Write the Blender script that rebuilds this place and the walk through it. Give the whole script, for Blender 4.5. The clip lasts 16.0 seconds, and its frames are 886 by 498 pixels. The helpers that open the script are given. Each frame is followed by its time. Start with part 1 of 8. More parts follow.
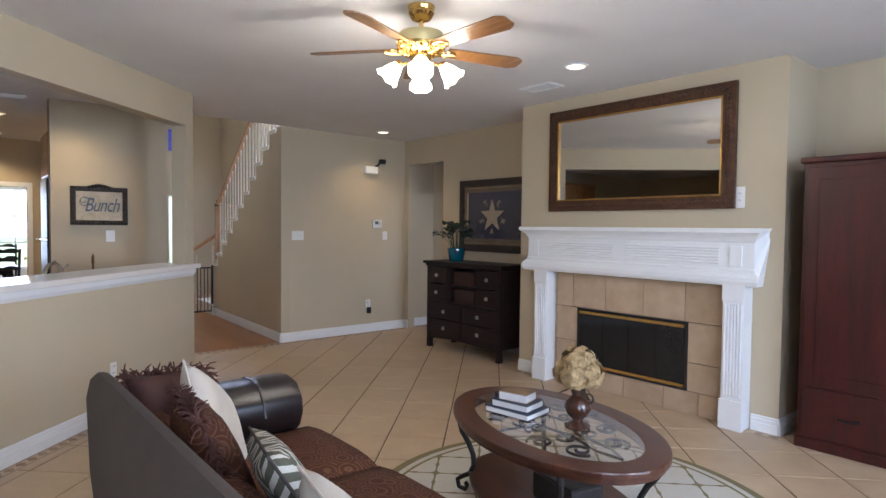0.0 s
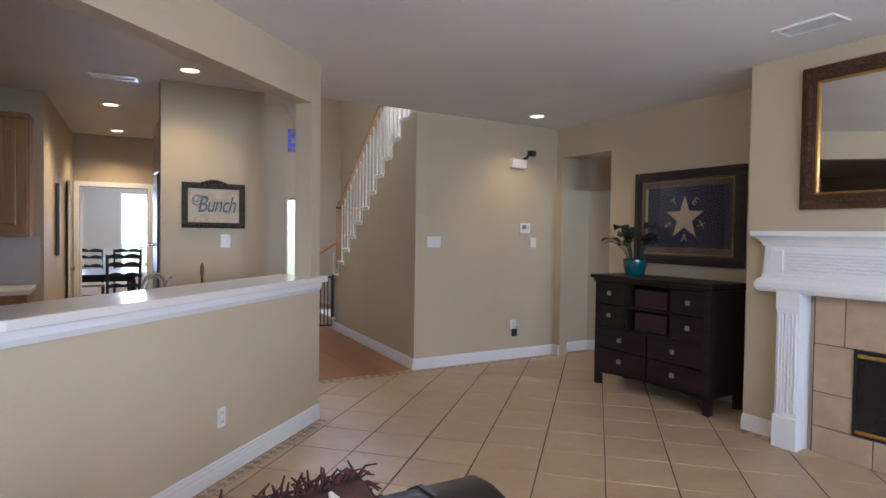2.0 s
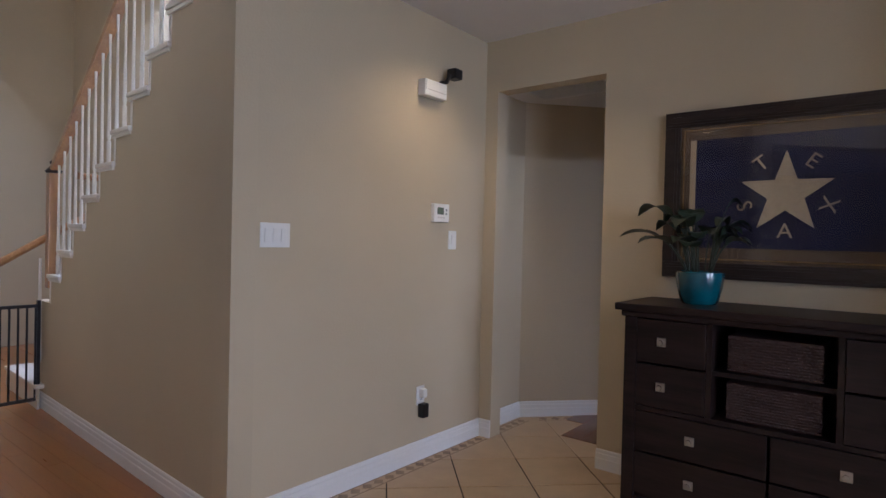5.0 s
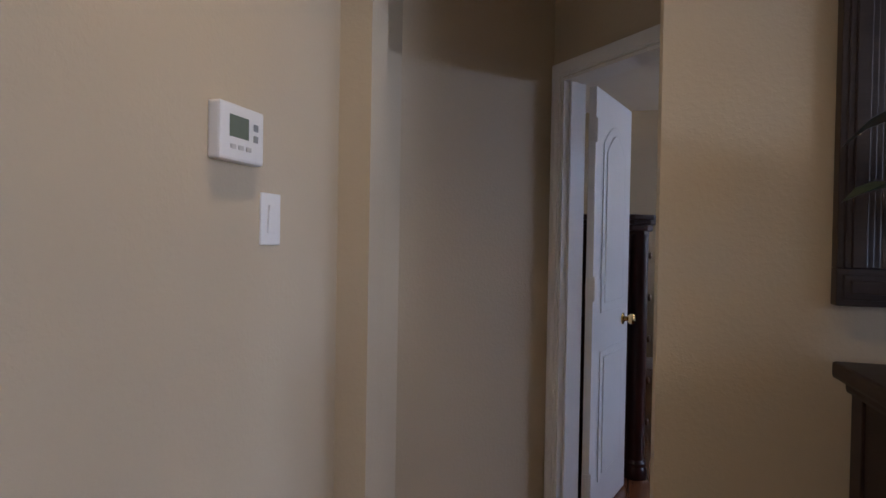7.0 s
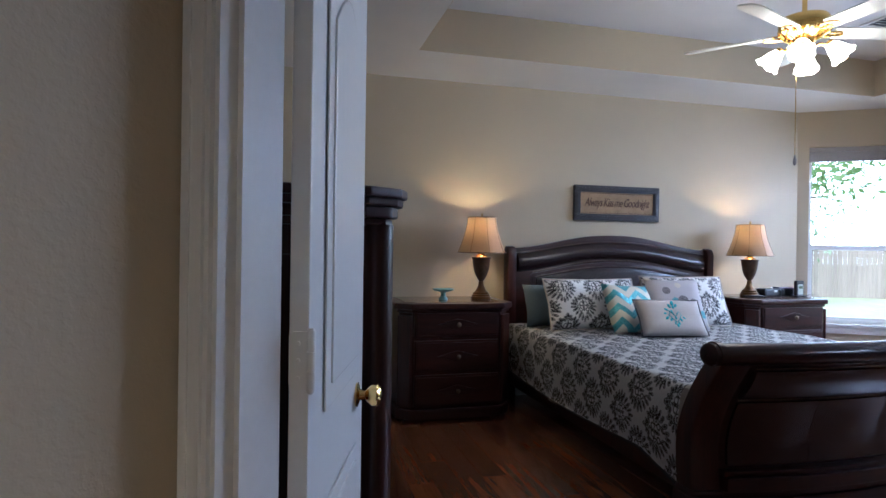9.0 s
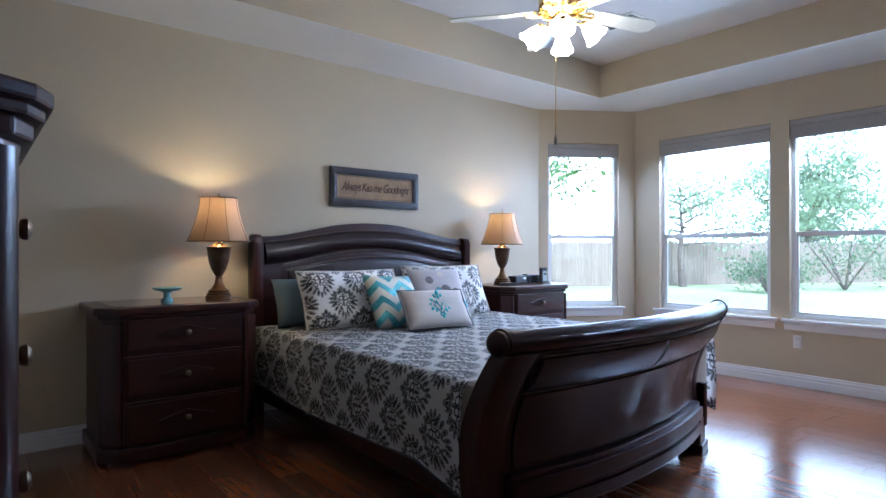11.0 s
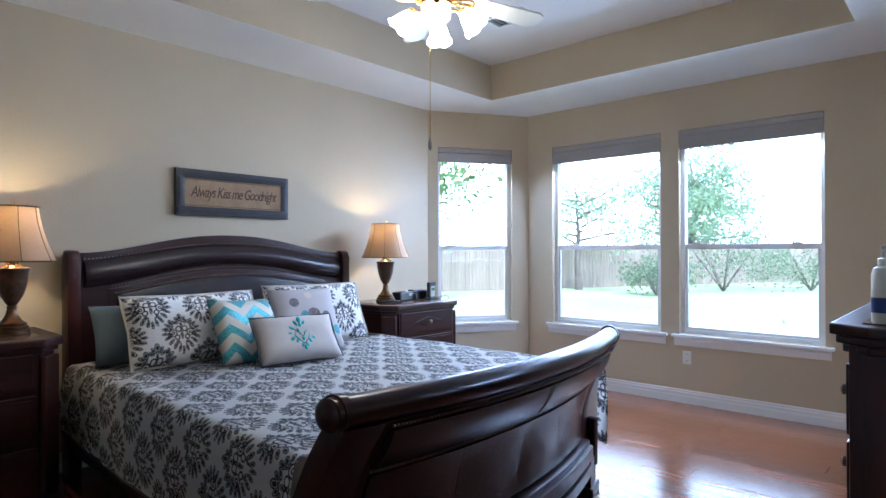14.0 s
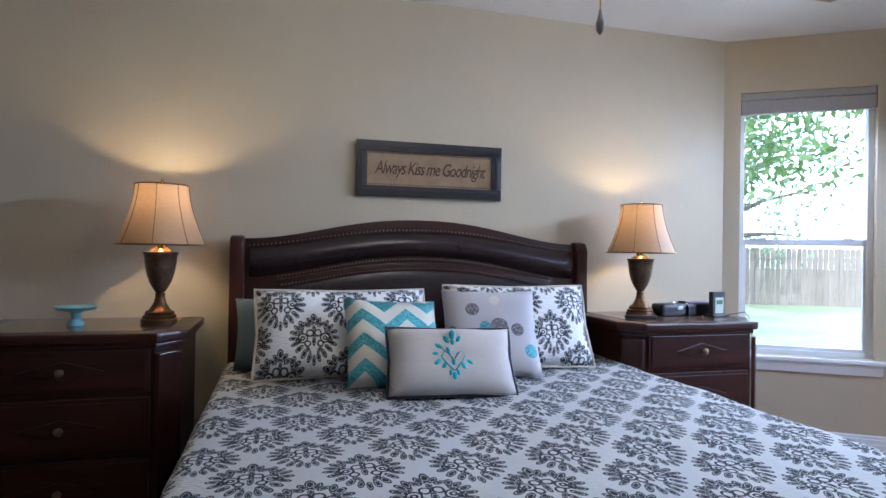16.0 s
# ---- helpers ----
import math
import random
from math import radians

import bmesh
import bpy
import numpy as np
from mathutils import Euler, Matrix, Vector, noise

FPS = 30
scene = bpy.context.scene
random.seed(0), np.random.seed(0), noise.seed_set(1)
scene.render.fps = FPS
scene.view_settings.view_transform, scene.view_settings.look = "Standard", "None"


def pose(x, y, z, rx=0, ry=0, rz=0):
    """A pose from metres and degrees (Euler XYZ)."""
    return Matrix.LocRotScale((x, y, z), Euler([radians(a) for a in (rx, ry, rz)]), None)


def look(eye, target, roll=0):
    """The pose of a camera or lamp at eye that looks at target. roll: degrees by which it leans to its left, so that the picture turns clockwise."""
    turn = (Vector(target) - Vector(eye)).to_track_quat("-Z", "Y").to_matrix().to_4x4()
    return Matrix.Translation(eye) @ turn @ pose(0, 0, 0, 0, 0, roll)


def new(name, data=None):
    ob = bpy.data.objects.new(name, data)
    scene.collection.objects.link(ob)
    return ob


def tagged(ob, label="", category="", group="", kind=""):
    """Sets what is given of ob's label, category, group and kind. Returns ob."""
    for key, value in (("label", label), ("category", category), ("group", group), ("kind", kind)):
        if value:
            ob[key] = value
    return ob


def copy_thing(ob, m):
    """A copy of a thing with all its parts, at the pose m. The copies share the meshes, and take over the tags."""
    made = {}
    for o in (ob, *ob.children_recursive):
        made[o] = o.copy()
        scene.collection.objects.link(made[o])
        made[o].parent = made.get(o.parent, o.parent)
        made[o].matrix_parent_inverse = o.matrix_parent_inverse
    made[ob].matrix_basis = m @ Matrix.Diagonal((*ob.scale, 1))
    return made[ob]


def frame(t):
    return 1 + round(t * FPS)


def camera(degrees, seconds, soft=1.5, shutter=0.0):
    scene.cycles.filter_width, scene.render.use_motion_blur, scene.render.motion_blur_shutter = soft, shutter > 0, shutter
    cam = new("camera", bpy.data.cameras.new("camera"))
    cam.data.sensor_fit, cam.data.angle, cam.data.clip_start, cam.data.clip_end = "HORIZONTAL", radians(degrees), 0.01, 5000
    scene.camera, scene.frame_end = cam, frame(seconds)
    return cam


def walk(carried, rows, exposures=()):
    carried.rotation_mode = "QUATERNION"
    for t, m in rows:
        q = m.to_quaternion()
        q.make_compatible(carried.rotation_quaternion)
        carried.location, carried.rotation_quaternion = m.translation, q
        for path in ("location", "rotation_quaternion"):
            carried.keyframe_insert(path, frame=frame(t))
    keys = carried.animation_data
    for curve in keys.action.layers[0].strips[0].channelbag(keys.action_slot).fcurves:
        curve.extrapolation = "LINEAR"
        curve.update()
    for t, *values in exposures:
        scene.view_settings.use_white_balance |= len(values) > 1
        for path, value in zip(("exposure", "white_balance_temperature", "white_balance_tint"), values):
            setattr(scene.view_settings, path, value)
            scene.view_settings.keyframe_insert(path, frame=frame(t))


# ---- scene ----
cam = camera(74.1, 16.0)
PATH = [
    (0, (-0.705, 0.167, 1.487), (-2.231, 1.458, 1.414), 0.6),
    (0.5, (-0.847, 0.195, 1.485), (-2.46, 1.376, 1.415), 0.7),
    (1, (-1.2, 0.301, 1.505), (-2.893, 1.364, 1.447), 0.7),
    (1.5, (-1.655, 0.41, 1.478), (-3.375, 1.43, 1.421), 0.7),
    (2, (-2.19, 0.524, 1.454), (-3.917, 1.532, 1.402), 0.8),
    (2.5, (-2.729, 0.533, 1.448), (-4.435, 1.575, 1.397), 0.9),
    (3, (-3.252, 0.73, 1.424), (-4.926, 1.824, 1.378), 1.0),
    (3.5, (-3.777, 0.855, 1.434), (-5.339, 2.103, 1.385), 1.1),
    (4, (-4.273, 1.198, 1.409), (-5.733, 2.564, 1.366), 1.1),
    (4.2, (-4.477, 1.34, 1.384), (-5.907, 2.738, 1.346), 1.2),
    (6.3, (-6.541, 3.126, 1.335), (-7.393, 4.935, 1.305), 1.2),
    (6.5, (-6.675, 3.307, 1.325), (-7.459, 5.147, 1.295), 1.2),
    (7, (-6.926, 3.782, 1.318), (-7.486, 5.702, 1.291), 1.0),
    (7.5, (-7.103, 4.277, 1.319), (-7.434, 6.249, 1.299), 0.8),
    (8, (-7.179, 4.766, 1.307), (-7.246, 6.765, 1.295), 1.2),
    (8.5, (-7.125, 5.179, 1.304), (-6.874, 7.164, 1.294), 1.1),
    (9, (-7.055, 5.499, 1.309), (-6.539, 7.431, 1.304), 0.8),
    (9.5, (-6.979, 5.754, 1.316), (-6.204, 7.599, 1.312), 0.6),
    (10, (-6.842, 5.971, 1.274), (-5.867, 7.718, 1.272), 0.5),
    (10.2, (-6.804, 6.002, 1.256), (-5.768, 7.713, 1.257), 0.4),
    (12.3, (-6.804, 6.154, 1.172), (-5.278, 7.447, 1.18), 0.0),
    (12.5, (-6.811, 6.152, 1.169), (-5.257, 7.411, 1.179), 0.1),
    (13, (-6.728, 6.151, 1.211), (-5.142, 7.37, 1.224), 0.0),
    (13.5, (-6.519, 6.204, 1.287), (-4.939, 7.43, 1.3), -0.1),
    (14, (-6.28, 6.323, 1.316), (-4.794, 7.661, 1.327), -0.1),
    (14.5, (-6.026, 6.544, 1.316), (-4.696, 8.038, 1.332), 0.1),
    (15, (-5.74, 6.721, 1.29), (-4.629, 8.384, 1.308), 0.3),
    (15.5, (-5.364, 6.826, 1.272), (-4.55, 8.652, 1.286), 0.6),
    (16, (-4.922, 6.973, 1.253), (-4.399, 8.903, 1.266), 0.9),
]
# the clip's camera adapts as it walks: stops, white balance and tint
EXPOSURES = [(0, 0.08, 5300, 17), (1.5, 0.17, 5250, 18), (3.0, 0.18, 5150, 20), (4.2, 0.06, 5150, 22), (6.3, -0.10, 5200, 23), (7.0, -0.06, 5150, 24),
             (7.5, 0.06, 5050, 26), (8.0, 0.15, 4850, 25), (8.5, 0.28, 4800, 20), (10.2, 0.48, 4650, 15), (12.5, 0.58, 4600, 14), (14.5, 0.58, 4650, 14), (16.0, 0.42, 4800, 16)]
walk(cam, [(t, look(eye, target, roll)) for t, eye, target, roll in PATH], EXPOSURES)

# ---- light and exposure ----
world = bpy.data.worlds.new("sky")
scene.world = world
world.use_nodes = True
_wn = world.node_tree.nodes
_sky = _wn.new("ShaderNodeTexSky")
_sky.sky_type = "NISHITA"
_sky.sun_disc = False
_sky.sun_elevation = radians(58)
_sky.dust_density = 3.0
_sky.sun_rotation = radians(217)
world.node_tree.links.new(_sky.outputs[0], _wn["Background"].inputs[0])
_wn["Background"].inputs[1].default_value = 0.15


def lamp(name, kind, m, watts, colour, size=0.1, size_y=None, spread=180):
    data = bpy.data.lights.new(name, kind)
    data.energy, data.color = watts, colour
    if kind == "AREA":
        data.shape, data.size, data.size_y = "RECTANGLE", size, size_y or size
        data.spread = radians(spread)
    elif kind == "SUN":
        data.angle = radians(size)
    else:
        data.shadow_soft_size = size
    ob = new(name, data)
    ob.matrix_world = m
    return ob


WARM = (1.0, 0.72, 0.42)
DAY = (0.82, 0.90, 1.0)
lamp("sun", "SUN", look((-6, -8, 16), (0, 0, 0)), 5.0, (1.0, 0.95, 0.86), 0.5)
# daylight in the window openings of the living room's east side
lamp("daylight_living_a", "AREA", look((1.45, 2.6, 1.55), (-4, 2.4, 1.2)), 90, DAY, 1.7, 1.9)
lamp("daylight_living_b", "AREA", look((1.45, -0.6, 1.55), (-4, 0.2, 1.2)), 90, DAY, 1.7, 1.9)
# daylight in the bedroom's window openings
lamp("daylight_bed_a", "AREA", look((-1.05, 8.942, 2.165), (-3.6, 8.942, 0.3)), 28, DAY, 1.03, 0.07, 150)
lamp("daylight_bed_b", "AREA", look((-1.05, 7.652, 2.165), (-3.6, 7.652, 0.3)), 28, DAY, 1.03, 0.07, 150)
lamp("daylight_bed_c", "AREA", look((-1.56, 10.135, 2.185), (-2.8, 8.5, 0.4)), 10, DAY, 0.6, 0.06, 150)
# daylight in the dining room
lamp("daylight_dining", "AREA", look((-15.6, 0.6, 1.6), (-12, 0.6, 1.2)), 200, DAY, 2.2, 1.8)
# unseen fill lamp added to brighten the foyer; its wall has no window
lamp("daylight_foyer", "AREA", look((-10.5, 4.6, 4.3), (-9.8, 3.4, 3.0)), 190, DAY, 2.4, 1.0)

# ---- materials ----
MATS = {}


def nodes(name):
    m = bpy.data.materials.new(name)
    m.use_nodes = True
    t = m.node_tree
    return m, t, t.nodes["Principled BSDF"]


def link(t, a, b):
    t.links.new(a, b)


def mth(t, op, a, b=None, c=None):
    n = t.nodes.new("ShaderNodeMath")
    n.operation = op
    for i, v in enumerate((a, b, c)):
        if v is None:
            continue
        if isinstance(v, (int, float)):
            n.inputs[i].default_value = v
        else:
            link(t, v, n.inputs[i])
    return n.outputs[0]


def mixc(t, fac, a, b):
    n = t.nodes.new("ShaderNodeMix")
    n.data_type = "RGBA"
    for i, v in ((0, fac), (6, a), (7, b)):
        if isinstance(v, tuple):
            n.inputs[i].default_value = (*v[:3], 1)
        elif isinstance(v, (int, float)):
            n.inputs[i].default_value = v
        else:
            link(t, v, n.inputs[i])
    return n.outputs[2]


def coords(t, kind="Object", scale=(1, 1, 1), rot=(0, 0, 0)):
    c = t.nodes.new("ShaderNodeTexCoord")
    mp = t.nodes.new("ShaderNodeMapping")
    link(t, c.outputs[kind], mp.inputs[0])
    mp.inputs["Scale"].default_value = scale
    mp.inputs["Rotation"].default_value = rot
    return mp.outputs[0]


def tnoise(t, vec, scale, detail=4, rough=0.55):
    n = t.nodes.new("ShaderNodeTexNoise")
    link(t, vec, n.inputs["Vector"])
    n.inputs["Scale"].default_value, n.inputs["Detail"].default_value, n.inputs["Roughness"].default_value = scale, detail, rough
    return n.outputs["Fac"]


def ramp(t, fac, lo, hi):
    n = t.nodes.new("ShaderNodeMapRange")
    link(t, fac, n.inputs[0])
    n.inputs[1].default_value, n.inputs[2].default_value = lo, hi
    n.clamp = True
    return n.outputs[0]


def bump(t, bsdf, height, strength=0.2, dist=0.01):
    b = t.nodes.new("ShaderNodeBump")
    b.inputs["Strength"].default_value, b.inputs["Distance"].default_value = strength, dist
    link(t, height, b.inputs["Height"])
    link(t, b.outputs[0], bsdf.inputs["Normal"])


def plain(name, col, rough=0.5, metal=0.0, var=0.12, fine=60, big=3, bmp=0.1, coat=0.0, obj_random=0.0, spec=0.5, dist=0.004):
    """Paint, metal, plastic, cloth: a colour with grain at two scales and a fine relief."""
    m, t, b = nodes(name)
    v = coords(t)
    f = mth(t, "ADD", mth(t, "MULTIPLY", tnoise(t, v, fine), 0.5), mth(t, "MULTIPLY", tnoise(t, v, big), 0.5))
    f = ramp(t, f, 0.3, 0.7)
    if obj_random:
        info = t.nodes.new("ShaderNodeObjectInfo")
        f = mth(t, "ADD", mth(t, "MULTIPLY", f, 1 - obj_random), mth(t, "MULTIPLY", info.outputs["Random"], obj_random))
    dark = tuple(c * (1 - var) for c in col)
    light = tuple(min(1, c * (1 + var)) for c in col)
    link(t, mixc(t, f, dark, light), b.inputs["Base Color"])
    b.inputs["Roughness"].default_value, b.inputs["Metallic"].default_value = rough, metal
    b.inputs["Specular IOR Level"].default_value = spec
    if coat:
        b.inputs["Coat Weight"].default_value, b.inputs["Coat Roughness"].default_value = coat, 0.12
    if bmp:
        bump(t, b, tnoise(t, v, fine * 2), bmp, dist)
    return m


def wood(name, dark, light, along="X", scale=1.0, rough=0.35, coat=0.3, random_piece=0.0, bmp=0.12):
    m, t, b = nodes(name)
    s = {"X": (0.6, 8, 8), "Y": (8, 0.6, 8), "Z": (8, 8, 0.6)}[along]
    v = coords(t, "Object", tuple(q * scale for q in s))
    off = 0
    if random_piece:
        info = t.nodes.new("ShaderNodeObjectInfo")
        add = t.nodes.new("ShaderNodeVectorMath")
        add.operation = "ADD"
        sc = mth(t, "MULTIPLY", info.outputs["Random"], 40)
        link(t, v, add.inputs[0])
        link(t, sc, add.inputs[1])
        v = add.outputs[0]
        off = info.outputs["Random"]
    g = mth(t, "ADD", mth(t, "MULTIPLY", tnoise(t, v, 2.2, 6, 0.65), 0.7), mth(t, "MULTIPLY", tnoise(t, v, 14, 3), 0.3))
    f = ramp(t, g, 0.36, 0.66)
    if random_piece:
        f = mth(t, "ADD", mth(t, "MULTIPLY", f, 1 - random_piece), mth(t, "MULTIPLY", off, random_piece))
    link(t, mixc(t, f, dark, light), b.inputs["Base Color"])
    rr = mth(t, "ADD", mth(t, "MULTIPLY", g, 0.16), rough - 0.08)
    link(t, rr, b.inputs["Roughness"])
    b.inputs["Coat Weight"].default_value, b.inputs["Coat Roughness"].default_value = coat, 0.15
    bump(t, b, g, bmp, 0.003)
    return m


def paint_wall(name, col, grain=0.16):
    """Rolled paint over an orange-peel plaster."""
    m, t, b = nodes(name)
    v = coords(t)
    big = tnoise(t, v, 0.9, 3)
    link(t, mixc(t, ramp(t, big, 0.3, 0.7), tuple(c * 0.94 for c in col), tuple(c * 1.04 for c in col)), b.inputs["Base Color"])
    b.inputs["Roughness"].default_value = 0.62
    b.inputs["Specular IOR Level"].default_value = 0.3
    h = mth(t, "ADD", ramp(t, tnoise(t, v, 70, 2), 0.45, 0.6), mth(t, "MULTIPLY", tnoise(t, v, 220, 2), 0.4))
    bump(t, b, h, grain, 0.002)
    return m


def glass(name, col=(1, 1, 1), rough=0.0, ior=1.45):
    m, t, b = nodes(name)
    b.inputs["Base Color"].default_value = (*col, 1)
    b.inputs["Transmission Weight"].default_value = 1
    b.inputs["Roughness"].default_value, b.inputs["IOR"].default_value = rough, ior
    return m


def glow(name, col, strength, base=(0.9, 0.88, 0.8)):
    m, t, b = nodes(name)
    b.inputs["Base Color"].default_value = (*base, 1)
    b.inputs["Emission Color"].default_value = (*col, 1)
    b.inputs["Emission Strength"].default_value = strength
    b.inputs["Roughness"].default_value = 0.3
    return m


M_WALL = paint_wall("wall_paint", (0.525, 0.442, 0.306))
M_CEIL = paint_wall("ceiling_paint", (0.76, 0.74, 0.73), 0.25)
M_WHITE = plain("white_trim_paint", (0.80, 0.80, 0.79), 0.32, var=0.03, bmp=0.04, coat=0.2)
M_BARTOP = plain("bar_top_paint", (0.76, 0.72, 0.66), 0.28, var=0.04, bmp=0.03, coat=0.3)
M_DARKWOOD = wood("espresso_wood", (0.008, 0.005, 0.005), (0.028, 0.016, 0.014), "X", 1.2, 0.42, 0.04)
M_DARKWOOD.node_tree.nodes["Principled BSDF"].inputs["Specular IOR Level"].default_value = 0.25
M_CHERRY = wood("dark_cherry_wood", (0.012, 0.0032, 0.0026), (0.050, 0.011, 0.0075), "Z", 1.0, 0.32, 0.25)
M_CHERRYX = wood("dark_cherry_wood_across", (0.011, 0.003, 0.0026), (0.042, 0.010, 0.007), "X", 1.0, 0.32, 0.25)
for m_ in (M_CHERRY, M_CHERRYX):
    m_.node_tree.nodes["Principled BSDF"].inputs["Specular IOR Level"].default_value = 0.32
    m_.node_tree.nodes["Principled BSDF"].inputs["Coat Weight"].default_value = 0.15
M_REDWOOD = wood("red_stained_wood", (0.024, 0.003, 0.0025), (0.066, 0.0075, 0.005), "Z", 0.8, 0.42, 0.10)
M_TABLEWOOD = wood("brown_table_wood", (0.036, 0.011, 0.006), (0.10, 0.032, 0.014), "X", 1.0, 0.36, 0.25)
M_OAK = wood("honey_oak", (0.28, 0.13, 0.045), (0.46, 0.24, 0.09), "Z", 1.0, 0.35, 0.3)
M_OAKX = wood("honey_oak_across", (0.28, 0.13, 0.045), (0.46, 0.24, 0.09), "X", 1.0, 0.35, 0.3)
M_BLADE = wood("fan_blade_oak", (0.13, 0.055, 0.016), (0.30, 0.14, 0.045), "X", 2.2, 0.32, 0.4)
M_BLADE_W = plain("fan_blade_white", (0.74, 0.72, 0.66), 0.35, var=0.03, bmp=0.03)
M_BRASS = plain("polished_brass", (0.72, 0.50, 0.16), 0.18, 1.0, var=0.06, bmp=0.02)
M_IRON = plain("dark_iron", (0.035, 0.032, 0.030), 0.42, 0.7, var=0.25, bmp=0.2)
M_BLACK = plain("black_plastic", (0.012, 0.012, 0.014), 0.35, var=0.15, bmp=0.05)
M_SILVER = plain("pewter", (0.55, 0.54, 0.52), 0.3, 1.0, var=0.15, bmp=0.05)
M_CHROME = plain("chrome", (0.8, 0.8, 0.8), 0.08, 1.0, var=0.02, bmp=0)
M_PLASTIC = plain("white_plastic", (0.78, 0.77, 0.74), 0.3, var=0.02, bmp=0.02)
M_LEATHER = plain("dark_brown_leather", (0.016, 0.010, 0.009), 0.30, var=0.35, fine=90, big=7, bmp=0.25, spec=0.5)
M_SOFACLOTH = plain("grey_brown_suede", (0.060, 0.044, 0.036), 0.8, var=0.2, fine=140, big=6, bmp=0.25)
M_BEDLEATHER = plain("oxblood_leather", (0.018, 0.008, 0.008), 0.27, var=0.4, fine=55, big=6, bmp=0.3, dist=0.003)
M_LINEN = plain("cream_linen", (0.62, 0.56, 0.47), 0.85, var=0.1, fine=230, big=9, bmp=0.5)
M_GLASS = glass("clear_glass")
M_GROUT = plain("grout", (0.055, 0.040, 0.028), 0.9, var=0.2)
M_MIRROR = plain("mirror_silver", (0.86, 0.87, 0.86), 0.02, 1.0, var=0.0, bmp=0)
M_BULB = glow("lit_frosted_glass", (1.0, 0.84, 0.55), 9.0)
M_CANLIGHT = glow("lit_recessed_lamp", (1.0, 0.74, 0.38), 3.5)
M_SCREEN = plain("lcd_grey_green", (0.12, 0.15, 0.11), 0.2, var=0.05, bmp=0)


def tile_material(name, dark, light, rough=0.32):
    m, t, b = nodes(name)
    v = coords(t)
    info = t.nodes.new("ShaderNodeObjectInfo")
    isl = t.nodes.new("ShaderNodeNewGeometry")
    add = t.nodes.new("ShaderNodeVectorMath")
    add.operation = "ADD"
    link(t, v, add.inputs[0])
    link(t, mth(t, "MULTIPLY", mth(t, "ADD", info.outputs["Random"], isl.outputs["Random Per Island"]), 30), add.inputs[1])
    v = add.outputs[0]
    cloud = ramp(t, tnoise(t, v, 5, 6, 0.65), 0.3, 0.72)
    f = mth(t, "ADD", mth(t, "MULTIPLY", cloud, 0.7), mth(t, "MULTIPLY", info.outputs["Random"], 0.3))
    base = mixc(t, f, dark, light)
    pits = ramp(t, tnoise(t, v, 38, 5, 0.7), 0.66, 0.74)
    link(t, mixc(t, mth(t, "MULTIPLY", pits, 0.5), base, tuple(c * 0.45 for c in dark)), b.inputs["Base Color"])
    link(t, mth(t, "ADD", mth(t, "MULTIPLY", cloud, 0.15), rough), b.inputs["Roughness"])
    bump(t, b, mth(t, "SUBTRACT", cloud, pits), 0.15, 0.003)
    return m


M_TILE = tile_material("travertine_look_tile", (0.42, 0.29, 0.165), (0.58, 0.435, 0.275))
M_TILE_FP = tile_material("hearth_tile", (0.36, 0.25, 0.15), (0.52, 0.39, 0.26), 0.45)
M_MOSAIC = tile_material("border_mosaic", (0.16, 0.09, 0.05), (0.42, 0.31, 0.20), 0.4)
M_PLANK = wood("red_brown_laminate", (0.075, 0.024, 0.010), (0.27, 0.10, 0.040), "Y", 0.9, 0.20, 0.4, 0.45, 0.1)
M_PLANK_F = wood("golden_oak_floor", (0.28, 0.095, 0.016), (0.42, 0.17, 0.034), "X", 0.9, 0.3, 0.3, 0.45, 0.08)

# ---- building helpers ----


def part(name, bm, material, parent=None, label="", smooth=False, bevel=0.0, uv=False):
    """Links a bmesh as one mesh object, under a thing or a part."""
    me = bpy.data.meshes.new(name)
    bmesh.ops.recalc_face_normals(bm, faces=bm.faces)
    if bevel:
        bmesh.ops.bevel(bm, geom=[e for e in bm.edges if e.calc_face_angle(0) > 0.6], offset=bevel, segments=2, affect="EDGES", profile=0.6)
    bm.to_mesh(me)
    bm.free()
    if smooth:
        me.shade_smooth()
        if smooth != "all":
            me.set_sharp_from_angle(angle=radians(40))
    me.materials.append(material)
    ob = new(name, me)
    if parent is not None:
        ob.parent = parent
    if label:
        ob["label"] = label
    return ob


def thing(name, m, label, category, group="", kind=""):
    ob = new(name)
    ob.empty_display_size = 0.1
    ob.matrix_world = m
    return tagged(ob, label, category, group, kind)


def B():
    return bmesh.new()


def box(bm, x0, x1, y0, y1, z0, z1):
    vs = [bm.verts.new((x, y, z)) for x in (x0, x1) for y in (y0, y1) for z in (z0, z1)]
    for f in ((0, 1, 3, 2), (4, 6, 7, 5), (0, 4, 5, 1), (2, 3, 7, 6), (0, 2, 6, 4), (1, 5, 7, 3)):
        bm.faces.new([vs[i] for i in f])
    return bm


def bx(x0, x1, y0, y1, z0, z1):
    return box(B(), x0, x1, y0, y1, z0, z1)


def lathe(profile, seg=24, bm=None, cx=0, cy=0):
    """Turns (radius, height) pairs about the z axis."""
    bm = bm or B()
    rings = []
    for r, z in profile:
        rings.append([bm.verts.new((cx + r * math.cos(2 * math.pi * i / seg), cy + r * math.sin(2 * math.pi * i / seg), z)) for i in range(seg)])
    for a, b in zip(rings, rings[1:]):
        for i in range(seg):
            bm.faces.new((a[i], a[(i + 1) % seg], b[(i + 1) % seg], b[i]))
    bm.faces.new(rings[0][::-1])
    bm.faces.new(rings[-1])
    return bm


